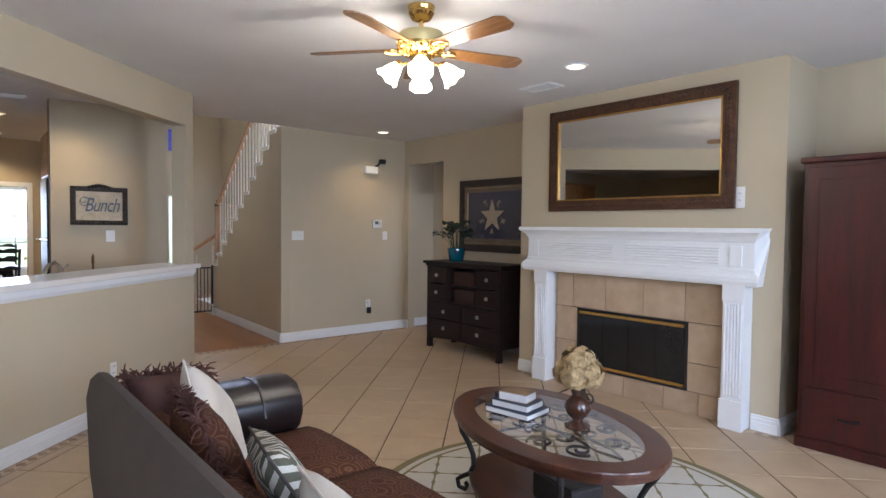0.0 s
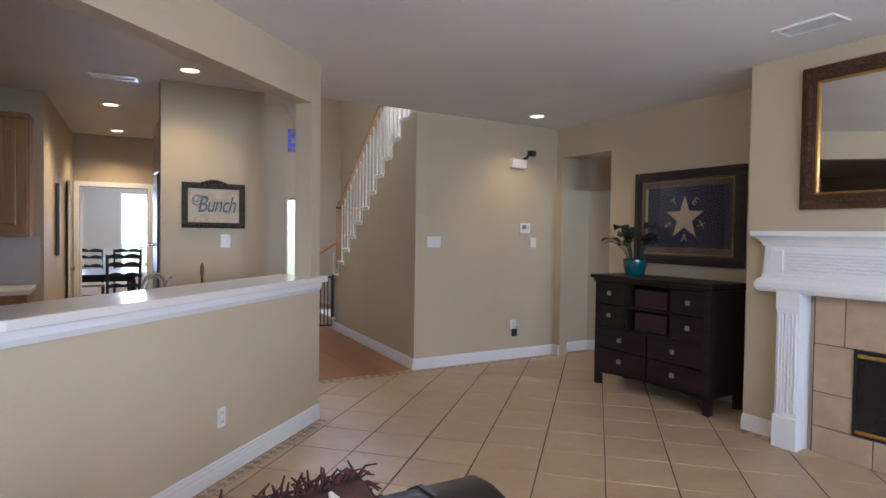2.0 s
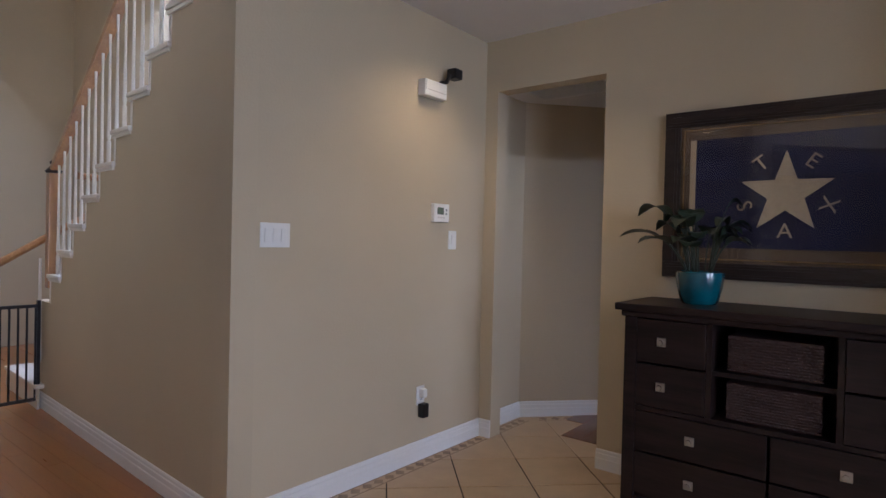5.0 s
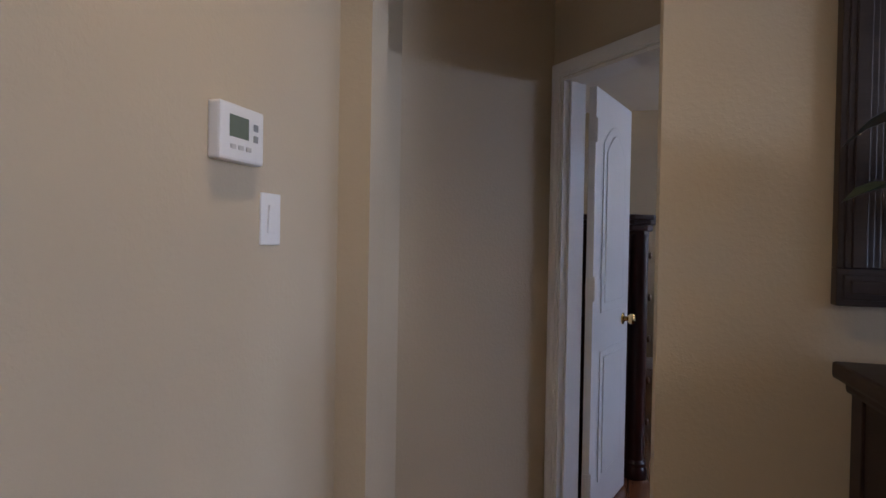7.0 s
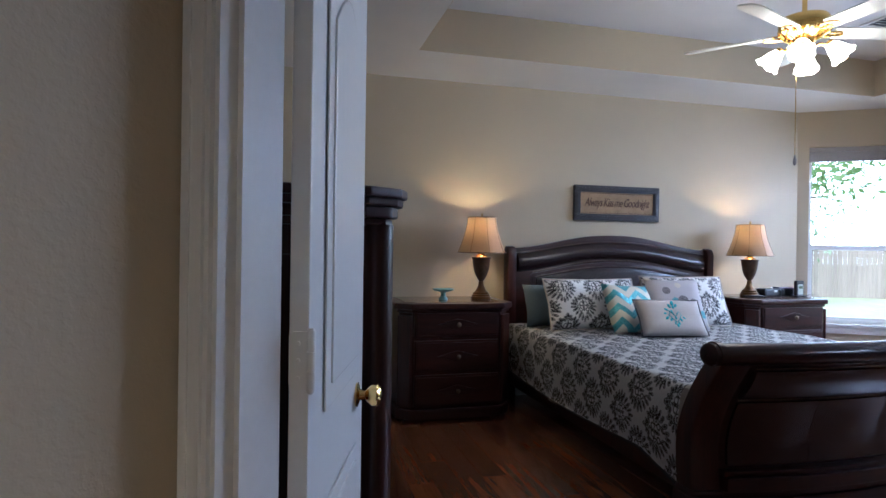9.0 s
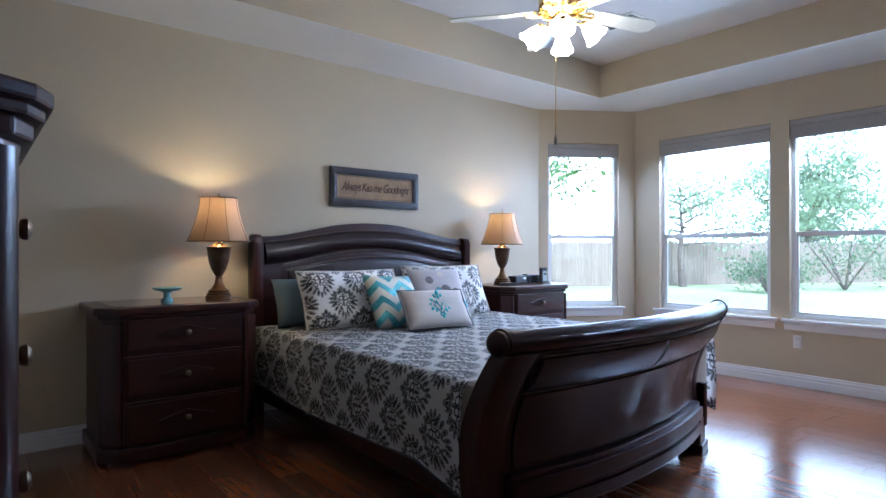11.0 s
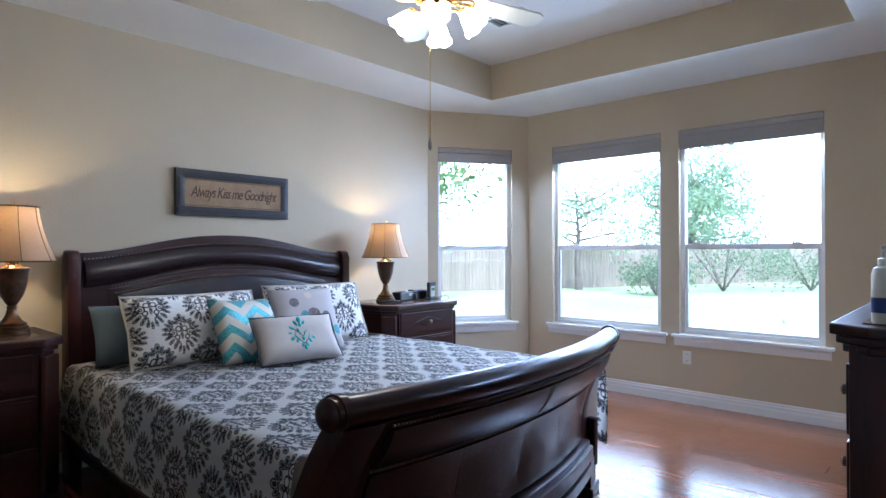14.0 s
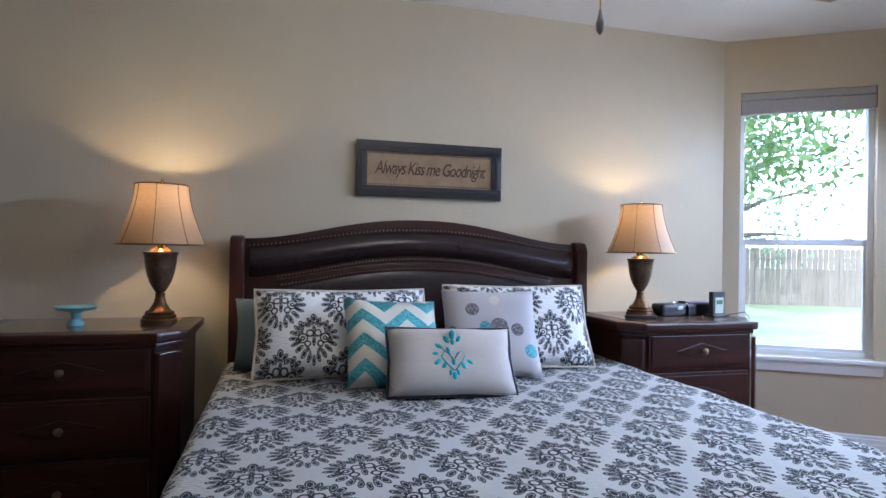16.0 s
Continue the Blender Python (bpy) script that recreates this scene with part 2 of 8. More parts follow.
def prism(pts, a, b, axis="x", bm=None):
    """A polygon in the plane across the axis, drawn out from a to b."""
    bm = bm or B()

    def at(p, w):
        return {"x": (w, p[0], p[1]), "y": (p[0], w, p[1]), "z": (p[0], p[1], w)}[axis]
    lo, hi = ([bm.verts.new(at(p, w)) for p in pts] for w in (a, b))
    bm.faces.new(lo[::-1])
    bm.faces.new(hi)
    n = len(pts)
    for i in range(n):
        bm.faces.new((lo[i], lo[(i + 1) % n], hi[(i + 1) % n], hi[i]))
    return bm


def tube(pts, r, seg=8, bm=None, flat=1.0):
    """A round bar along points; r may be a list."""
    bm = bm or B()
    pts = [Vector(p) for p in pts]
    rs = r if isinstance(r, (list, tuple)) else [r] * len(pts)
    rings = []
    side = None
    for i, p in enumerate(pts):
        d = (pts[min(i + 1, len(pts) - 1)] - pts[max(i - 1, 0)]).normalized()
        if side is None:
            side = d.orthogonal().normalized()
        side = (side - d * side.dot(d)).normalized()
        up = d.cross(side)
        rings.append([bm.verts.new(p + rs[i] * (side * math.cos(2 * math.pi * k / seg) + up * flat * math.sin(2 * math.pi * k / seg))) for k in range(seg)])
    for a, b in zip(rings, rings[1:]):
        for k in range(seg):
            bm.faces.new((a[k], a[(k + 1) % seg], b[(k + 1) % seg], b[k]))
    bm.faces.new(rings[0][::-1])
    bm.faces.new(rings[-1])
    return bm


def spiral(cx, cz, r0, r1, a0, a1, n=24, y=0.0):
    """Points of a scroll in the xz plane."""
    return [(cx + (r0 + (r1 - r0) * i / n) * math.cos(a0 + (a1 - a0) * i / n), y, cz + (r0 + (r1 - r0) * i / n) * math.sin(a0 + (a1 - a0) * i / n)) for i in range(n + 1)]


def pillow(w, h, t, n=14, seed=0, sag=0.0):
    """A stuffed cushion in the xz plane, its face towards -y, standing on z = 0."""
    bm = B()
    rng = random.Random(seed)
    uvl = bm.loops.layers.uv.new("UVMap")
    grid = {}
    for s in (-1, 1):
        for i in range(n + 1):
            for j in range(n + 1):
                u, v = i / n * 2 - 1, j / n * 2 - 1
                edge = max(abs(u), abs(v)) > 0.999
                if edge and s == 1:
                    grid[s, i, j] = grid[-1, i, j]
                    continue
                pin = 1 - 0.05 * (1 - v * v) * abs(u) ** 3 - 0.0
                pz = 1 - 0.05 * (1 - u * u) * abs(v) ** 3
                bulge = ((1 - u ** 4) * (1 - v ** 4)) ** 0.55
                wob = 0.06 * t * noise.noise(Vector((u * 2 + seed, v * 2, s)))
                grid[s, i, j] = bm.verts.new((u * w / 2 * pin, s * (t / 2 * bulge) + wob + sag * (v + 1) ** 2 * 0.25, h / 2 + v * h / 2 * pz))
        for i in range(n):
            for j in range(n):
                q = [grid[s, i, j], grid[s, i + 1, j], grid[s, i + 1, j + 1], grid[s, i, j + 1]]
                f = bm.faces.new(q if s < 0 else q[::-1])
                for lp in f.loops:
                    lp[uvl].uv = (lp.vert.co.x, lp.vert.co.z)
    return bm


def move(bm, m):
    bmesh.ops.transform(bm, matrix=m, verts=bm.verts)
    return bm


def text_bm(body, size, depth=0.001, space=1.0, shear=0.0):
    """Letters as a mesh, centred, in the xz plane, facing -y."""
    cu = bpy.data.curves.new("letters", "FONT")
    cu.body, cu.size, cu.extrude, cu.align_x, cu.align_y = body, size, depth, "CENTER", "CENTER"
    cu.space_character, cu.shear, cu.resolution_u = space, shear, 3
    ob = bpy.data.objects.new("letters", cu)
    scene.collection.objects.link(ob)
    bpy.context.view_layer.update()
    me = ob.to_mesh()
    bm = B()
    bm.from_mesh(me)
    ob.to_mesh_clear()
    bpy.data.objects.remove(ob)
    bpy.data.curves.remove(cu)
    return move(bm, pose(0, 0, 0, 90, 0, 0))

# ---- structure ----
CEIL = 2.743
HALL = 2.44
TRAY = 3.07


def wall(name, a, b, thick, z0, z1, holes=(), material=None, label="", side=1):
    """A wall from a to b (its seen face), thick to the left of that way (side=1), with holes (from, to, low, high) along it."""
    a, b = Vector((*a, 0)), Vector((*b, 0))
    d = b - a
    n = d.length
    bm = B()
    t0, t1 = (0, thick) if side > 0 else (-thick, 0)
    s = 0.0
    for h0, h1, lo, hi in sorted(holes):
        if h0 > s:
            box(bm, s, h0, t0, t1, z0, z1)
        if lo > z0:
            box(bm, h0, h1, t0, t1, z0, lo)
        if hi < z1:
            box(bm, h0, h1, t0, t1, hi, z1)
        s = h1
    if s < n:
        box(bm, s, n, t0, t1, z0, z1)
    bmesh.ops.remove_doubles(bm, verts=bm.verts, dist=0.0005)
    ob = part(name, bm, material or M_WALL)
    ob.matrix_world = Matrix.Translation(a) @ Matrix.Rotation(math.atan2(d.y, d.x), 4, "Z")
    return tagged(ob, label or "beige painted plaster wall with orange-peel texture", "wall", "", "structure")


BASE_PROFILE = [(0, 0), (0, 0.12), (0.005, 0.12), (0.009, 0.112), (0.009, 0.098), (0.013, 0.094), (0.013, 0.068), (0.016, 0.064), (0.016, 0)]


def baseboard(a, b, flip=False, name="baseboard"):
    a, b = Vector((*a, 0)), Vector((*b, 0))
    d = b - a
    sgn = -1 if not flip else 1
    bm = prism([(sgn * p[0], p[1]) for p in BASE_PROFILE], 0, d.length, "x")
    ob = part(name, bm, M_WHITE)
    ob.matrix_world = Matrix.Translation(a) @ Matrix.Rotation(math.atan2(d.y, d.x), 4, "Z")
    return tagged(ob, "white moulded wooden baseboard along the wall", "baseboard", "", "structure")


S2 = math.sqrt(0.5)
# living room: wall with thermostat, wall with dresser and hall opening
wall("wall_thermostat", (-7.70, 5.335), (-7.70, 3.40), 0.13, 0, CEIL, side=-1)
wall("wall_dresser", (-7.70, 5.335), (-4.87, 5.335), 0.12, 0, CEIL, holes=[(0.10, 0.88, 0, 2.39)])
# chimney breast
tagged(part("wall_chimney_breast", prism([(-4.87, 4.76), (-2.34, 4.76), (-2.34, 5.455), (-4.87, 5.455)], 0, CEIL, "z"), M_WALL),
       "beige painted chimney breast above the white mantel", "wall", "", "structure")
wall("wall_living_north", (-2.34, 5.335), (1.6, 5.335), 0.12, 0, CEIL)
wall("wall_living_east", (1.6, 5.335), (1.6, -3.3), 0.15, 0, CEIL, holes=[(1.9, 3.6, 0.6, 2.45), (5.1, 6.8, 0.6, 2.45)])
wall("wall_living_south", (1.6, -3.3), (-2.2, -3.3), 0.15, 0, CEIL)
# bar wall, at 45 degrees
BAR_A, BAR_B = Vector((-6.60, 1.99, 0)), Vector((-4.845, 0.137, 0))
bdir = (BAR_B - BAR_A).normalized()
bnorm = Vector((-bdir.y, bdir.x, 0))
BLEN = (BAR_B - BAR_A).length
far_end = BAR_A + bdir * 5.2
wall("wall_bar", BAR_A.xy, far_end.xy, 0.14, 0, CEIL, holes=[(0.13, BLEN + 0.02, 1.06, 2.42)], side=-1, label="beige half wall with a wide pass-through to the kitchen")
wall("wall_south_return", far_end.xy, (-2.2, -3.3), 0.14, 0, CEIL, side=-1)
bar_m = Matrix.Translation(BAR_A) @ Matrix.Rotation(math.atan2(bdir.y, bdir.x), 4, "Z")
ledge = thing("bar_ledge", bar_m, "cream painted bar ledge with a moulded white edge on the half wall", "ledge", kind="structure")
top = part("top", prism([(-0.02, 0.065), (-0.02, -0.36), (BLEN + 0.015, -0.36), (BLEN + 0.015, 0.0), (BLEN - 0.06, 0.065)], 1.07, 1.115, "z"), M_BARTOP, ledge, bevel=0.006)
part("moulding", prism([(0.0, 1.0), (0.012, 1.0), (0.03, 1.03), (0.034, 1.068), (0.0, 1.068)], 0.02, BLEN - 0.02, "x"), M_WHITE, ledge, "white cove moulding")
baseboard(BAR_A.xy, far_end.xy, flip=True)
part("end_trim", bx(-0.006, 0, -0.14, 0, 0, 1.06), M_WALL, ledge)

# baseboards of the living room
baseboard((-7.70, 3.40), (-7.70, 5.335))
baseboard((-7.70, 5.335), (-7.60, 5.335))
baseboard((-6.82, 5.335), (-4.87, 5.335))
baseboard((-4.87, 5.335), (-4.87, 4.76))
baseboard((-4.87, 4.76), (-4.56, 4.76))
baseboard((-2.53, 4.76), (-2.34, 4.76))
baseboard((-2.34, 4.76), (-2.34, 5.335))
baseboard((-2.34, 5.335), (1.6, 5.335))

# stair wall under the flight
ST_A, ST_B = (-7.70, 3.40), (-10.72, 3.55)
RISE, GO = 0.188, 0.252
stair_len = math.hypot(ST_B[0] - ST_A[0], ST_B[1] - ST_A[1])
prof = [(0, 0), (0, CEIL - 0.02)]
zt = 2.70
xx = 0.16
prof.append((xx, CEIL - 0.02))
prof.append((xx, zt))
while zt > 0.95:
    xx += GO
    prof.append((xx, zt))
    zt -= RISE
    prof.append((xx, zt))
prof += [(stair_len, zt), (stair_len, 0)]
sw = part("wall_stair", prism(prof, 0, 0.12, "y"), M_WALL)
stair_m = Matrix.Translation((*ST_A, 0)) @ Matrix.Rotation(math.atan2(ST_B[1] - ST_A[1], ST_B[0] - ST_A[0]), 4, "Z") @ Matrix.Diagonal((1, -1, 1, 1))
sw.matrix_world = stair_m
tagged(sw, "beige stepped wall below the staircase", "wall", "", "structure")
baseboard(ST_A, ST_B, flip=True)

# hall vestibule at 45 degrees and the bedroom's double doorway
wall("wall_hall_west", (-7.72, 5.455), (-7.72, 5.90), 0.12, 0, HALL)
wall("wall_hall_diagonal", (-7.72, 5.90), (-7.203, 6.475), 0.12, 0, HALL)
baseboard((-7.72, 5.455), (-7.72, 5.90))
baseboard((-7.72, 5.90), (-7.25, 6.42))
DOOR_M = Matrix.Translation((-7.203, 6.475, 0)) @ Matrix.Rotation(radians(-45), 4, "Z")
wall("wall_bedroom_door", (-7.203, 6.475), (-7.203 + 1.46 * S2, 6.475 - 1.46 * S2), 0.12, 0, CEIL, holes=[(0.06, 1.30, 0, 2.05)])
casing = thing("door_casing", DOOR_M, "white painted door casing and jamb of the double bedroom doorway", "door casing", kind="structure")
for s in (0.0, 1.30):
    bm = B()
    for k, (w0, w1, d) in enumerate(((0.0, 0.065, 0.012), (0.008, 0.055, 0.018), (0.02, 0.03, 0.021))):
        box(bm, s + w0, s + w1, -d, 0, 0, 2.052)
    part("side_casing", bm, M_WHITE, casing)
part("head_casing", box(box(B(), -0.0, 1.365, -0.012, 0, 2.052, 2.115), 0.008, 1.357, -0.018, 0, 2.06, 2.107), M_WHITE, casing)
for s0, s1 in ((0.061, 0.075), (1.285, 1.299)):
    part("jamb", bx(s0, s1, -0.004, 0.124, 0, 2.049), M_WHITE, casing)
part("stop_left", bx(0.075, 0.087, 0.03, 0.068, 0, 2.04), M_WHITE, casing)
part("head_jamb", bx(0.075, 1.285, -0.004, 0.124, 2.035, 2.049), M_WHITE, casing)

# bedroom
BW, BE, BS, BN = -7.55, -1.08, 6.16, 10.38
wall("wall_bedroom_north", (BW, BN), (-2.0, BN), 0.14, 0, CEIL)
BAY_A, BAY_B = Vector((-2.0, BN)), Vector((BE, 9.79))
bay_len = (BAY_B - BAY_A).length
W1 = (0.105, 0.905)
wall("wall_bedroom_bay", BAY_A, BAY_B, 0.16, 0, CEIL, holes=[(W1[0], W1[1], 0.60, 2.38)])
wall("wall_bedroom_east", BAY_B, (BE, BS), 0.16, 0, CEIL, holes=[(9.79 - 9.50, 9.79 - 8.385, 0.60, 2.38), (9.79 - 8.225, 9.79 - 7.14, 0.60, 2.38)])
wall("wall_bedroom_south", (BE, BS), (-5.4, BS), 0.12, 0, CEIL)
wall("wall_bedroom_south_return", (-5.4, BS), (-5.4, 5.45), 0.12, 0, CEIL)
wall("wall_bedroom_vestibule", (-5.4, 5.457), (-6.17, 5.457), 0.12, 0, CEIL)
wall("wall_bedroom_west", (BW, 6.82), (BW, BN), 0.12, 0, CEIL)
wall("wall_bedroom_southwest", (-7.1, 6.585), (BW, 6.82), 0.1, 0, CEIL)
baseboard((BW, BN), (-2.0, BN))
baseboard(BAY_A, BAY_B)
baseboard(BAY_B, (BE, BS))
baseboard((BW, 6.82), (BW, BN))

# kitchen, passage, dining room and foyer beyond the bar
wall("wall_kitchen_sign", (-7.78, 0.97), (-7.78, 1.84), 0.14, 0, CEIL, side=1)
wall("wall_kitchen_pier", (-8.30, 1.84), (-8.30, 2.20), 0.10, 0, CEIL, side=1)
wall("wall_kitchen_jog", (-8.30, 1.84), (-7.785, 1.84), 0.10, 0, CEIL, side=-1)
# unseen, added over the pier to keep the sun off the stair wall
wall("wall_foyer_bulkhead", (-8.30, 2.20), (-7.70, 1.96), 0.10, CEIL + 0.01, 5.2, side=-1)
wall("wall_foyer_south", (-13.6, 2.205), (-8.41, 2.205), 0.12, 0, 5.2, side=-1)
wall("wall_passage_south", (-11.55, 0.20), (-8.9, 0.06), 0.12, 0, CEIL, side=-1)
wall("wall_kitchen_west", (-8.9, 0.06), (-8.9, -4.2), 0.12, 0, CEIL, side=-1)
wall("wall_kitchen_south", (-8.9, -4.2), (-2.2, -4.2), 0.12, 0, CEIL, side=-1)
wall("wall_kitchen_east", (-2.2, -4.2), (-2.2, -3.3), 0.12, 0, CEIL, side=-1)
wall("wall_passage_end", (-11.55, 0.20), (-11.55, 1.82), 0.12, 0, CEIL, holes=[(0.08, 0.90, 0, 2.03)], side=1)
wall("wall_passage_north", (-11.55, 1.82), (-8.35, 1.82), 0.10, 0, CEIL, side=1)
wall("wall_dining_south", (-15.4, -2.0), (-11.67, -2.0), 0.12, 0, CEIL, side=-1)
wall("wall_dining_west", (-15.4, -2.0), (-15.4, 3.6), 0.12, 0, CEIL, holes=[(1.55, 2.25, 0.55, 2.2), (2.85, 3.6, 0.55, 2.2)], side=1, material=plain("pale_dining_wall", (0.70, 0.68, 0.64), 0.6, var=0.03), label="pale plaster wall with two arched windows")
wall("wall_foyer_north", (-7.9, 4.75), (-13.6, 4.75), 0.12, 0, 5.2, side=-1)
wall("wall_foyer_west", (-13.6, 1.95), (-13.6, 4.75), 0.14, 0, 5.2, holes=[(1.70, 1.98, 0.12, 2.1)], side=1)
wall("wall_foyer_upper", (-7.70, 1.95), (-7.70, 4.75), 0.12, CEIL + 0.01, 5.2, side=-1)

# ceilings
tagged(part("ceiling_living", prism([(-7.75, 5.34), (-7.75, 3.39), (-7.69, 3.39), (-7.69, 2.12), (-8.45, 2.55), (-9.2, 1.95), (-11.6, 1.9), (-11.6, -2.0), (-9.1, -4.4), (-2.0, -4.4), (1.8, -3.5), (1.8, 5.34)], CEIL, CEIL + 0.12, "z"), M_CEIL),
       "white painted textured ceiling", "ceiling", "", "structure")
tagged(part("ceiling_dining", bx(-15.5, -11.6, -2.1, 1.9, CEIL, CEIL + 0.12), M_CEIL), "white painted ceiling of the dining room", "ceiling", "", "structure")
tagged(part("ceiling_foyer", bx(-13.8, -7.6, 1.9, 4.9, 5.2, 5.3), M_CEIL), "high white foyer ceiling", "ceiling", "", "structure")
tagged(part("ceiling_hall", prism([(-7.84, 5.455), (-6.12, 5.455), (-7.2, 6.535), (-7.84, 5.95)], HALL, HALL + 0.1, "z"), M_CEIL), "low hall ceiling", "ceiling", "", "structure")
TX0, TX1, TY0, TY1 = -6.14, -1.87, 6.85, 9.68
for q in ((BW - 0.1, TX0, 5.4, BN + 0.1), (TX1, -0.9, 5.4, BN + 0.1), (TX0, TX1, 5.4, TY0), (TX0, TX1, TY1, BN + 0.1)):
    tagged(part("ceiling_soffit", bx(*q, CEIL, TRAY), M_CEIL), "white soffit round the tray ceiling", "ceiling", "", "structure")
bm = B()
g = 0.004
box(bm, TX0, TX0 + g, TY0, TY1, CEIL + 0.002, TRAY)
box(bm, TX1 - g, TX1, TY0, TY1, CEIL + 0.002, TRAY)
box(bm, TX0 + g, TX1 - g, TY0, TY0 + g, CEIL + 0.002, TRAY)
box(bm, TX0 + g, TX1 - g, TY1 - g, TY1, CEIL + 0.002, TRAY)
tagged(part("trim_tray_side", bm, M_WALL), "beige painted upright sides of the tray ceiling", "ceiling", "", "structure")
tagged(part("ceiling_bedroom_tray", bx(BW - 0.1, -0.9, 5.4, BN + 0.1, TRAY, TRAY + 0.1), M_CEIL), "white raised tray ceiling", "ceiling", "", "structure")

# floors: a bed of grout under the tiles, boards elsewhere
tagged(part("floor_living", prism([(1.7, 5.4), (-7.70, 5.4), (-7.70, 1.95), (-12, 1.95), (-12, -4.3), (1.7, -4.3)], -0.10, -0.004, "z"), M_GROUT), "tan stone-look floor tiles laid diagonally", "floor", "", "structure")
tagged(part("floor_hall", prism([(-7.85, 5.4), (-5.3, 5.4), (-6.0, 5.62), (-7.15, 6.50), (-7.85, 6.0)], -0.10, -0.0045, "z"), M_GROUT), "tan stone-look hall floor tiles", "floor", "", "structure")
tagged(part("floor_bedroom", bx(BW - 0.1, -0.9, 5.7, BN + 0.2, -0.12, -0.006), M_PLANK), "red-brown wooden laminate floor", "floor", "", "structure")
tagged(part("floor_foyer", bx(-13.8, -7.71, 1.9, 4.9, -0.10, -0.006), M_PLANK_F), "golden oak plank floor", "floor", "", "structure")
tagged(part("floor_dining", bx(-15.6, -12.0, -2.2, 1.95, -0.10, -0.004), M_PLANK_F), "oak plank floor of the dining room", "floor", "", "structure")


# windows of the bedroom
M_VINYL = plain("white_vinyl", (0.74, 0.74, 0.72), 0.35, var=0.03, bmp=0.03)
M_BLIND = plain("grey_blind", (0.36, 0.33, 0.31), 0.6, var=0.12, fine=80)


def window(name, a, way, w, lo, hi, blind, rail):
    """A double-hung window in an opening that starts at a and runs along the way."""
    m = Matrix.Translation((a[0], a[1], 0)) @ Matrix.Rotation(math.atan2(way[1], way[0]), 4, "Z")
    ob = thing(name, m, "white double-hung window with a raised grey blind and sunny garden behind", "window", kind="structure")
    f = 0.035
    bm = B()
    box(bm, 0, f, 0.05, 0.12, lo, hi)
    box(bm, w - f, w, 0.05, 0.12, lo, hi)
    box(bm, f, w - f, 0.05, 0.12, lo, lo + f)
    box(bm, f, w - f, 0.05, 0.12, hi - f, hi)
    part("window_frame", bm, M_VINYL, ob, bevel=0.003)
    bm = B()
    box(bm, f, w - f, 0.055, 0.10, rail - 0.022, rail + 0.022)
    part("meeting_rail", bm, M_VINYL, ob, bevel=0.003)
    for k in (0.18, 0.82):
        part("sash_lock", bx(w * k - 0.03, w * k + 0.03, 0.042, 0.056, rail + 0.016, rail + 0.034), M_VINYL, ob, bevel=0.003)
    bm = B()
    for q0, q1 in ((f, f + 0.018), (w - f - 0.018, w - f)):
        box(bm, q0, q1, 0.06, 0.085, lo + f, rail - 0.022)
    box(bm, f + 0.018, w - f - 0.018, 0.06, 0.085, lo + f, lo + f + 0.022)
    part("lower_sash", bm, M_VINYL, ob)
    for z0, z1, y in ((lo + f, rail - 0.02, 0.074), (rail + 0.02, hi - f, 0.094)):
        p = part("pane", bx(f, w - f, y, y + 0.004, z0, z1), M_GLASS, ob, "clear window glass")
        p.visible_shadow = False
    part("window_sill", bx(-0.06, w + 0.06, -0.035, 0.05, lo - 0.028, lo - 0.002), M_WHITE, ob, bevel=0.005)
    part("apron", prism([(0, lo - 0.1), (-0.012, lo - 0.1), (-0.02, lo - 0.05), (-0.016, lo - 0.03), (0, lo - 0.03)], -0.04, w + 0.04, "x"), M_WHITE, ob)
    bl = part("blind", bx(0.004, w - 0.004, 0.006, 0.048, hi - 0.05, hi - 0.004), M_BLIND, ob, "grey blind pulled up to the window head", bevel=0.003)
    for k in range(10):
        z = hi - 0.056 - k * (blind - 0.06) / 10
        part("slat", bx(0.006, w - 0.006, 0.004, 0.046, z - 0.009, z), M_BLIND, bl)
    return ob


bw = (BAY_B - BAY_A).normalized()
window("window_1", BAY_A + bw * W1[0], bw, W1[1] - W1[0], 0.60, 2.38, 0.15, 1.36)
window("window_2", (BE, 9.50), (0, -1), 9.50 - 8.385, 0.60, 2.38, 0.17, 1.36)
window("window_3", (BE, 8.225), (0, -1), 8.225 - 7.14, 0.60, 2.38, 0.17, 1.36)

# ---- bedroom ----


# one motif of the print, right half: leaves (x, y, half width, half length, turn) and scroll rings (x, y, radius)
MOTIF_LEAVES = ((0, 0.100, 0.013, 0.027, 0), (0.019, 0.086, 0.010, 0.022, 38), (0.034, 0.070, 0.009, 0.020, 62), (0.0, 0.052, 0.008, 0.016, 0),
                (0.058, 0.068, 0.010, 0.024, 18), (0.074, 0.052, 0.010, 0.024, 48), (0.088, 0.030, 0.010, 0.024, 72), (0.096, 0.004, 0.009, 0.022, 96),
                (0.086, -0.022, 0.009, 0.024, 118), (0.068, -0.046, 0.010, 0.024, 134), (0.046, -0.070, 0.010, 0.024, 152), (0.022, -0.088, 0.009, 0.022, 166),
                (0.0, -0.100, 0.008, 0.024, 0), (0.0, -0.008, 0.008, 0.026, 0), (0.026, -0.050, 0.007, 0.020, 35), (0.058, 0.034, 0.007, 0.016, -30))
MOTIF_RINGS = ((0.018, 0.028, 0.015), (0.052, 0.004, 0.021), (0.030, -0.022, 0.013), (0.052, 0.004, 0.008), (0.072, -0.008, 0.010))


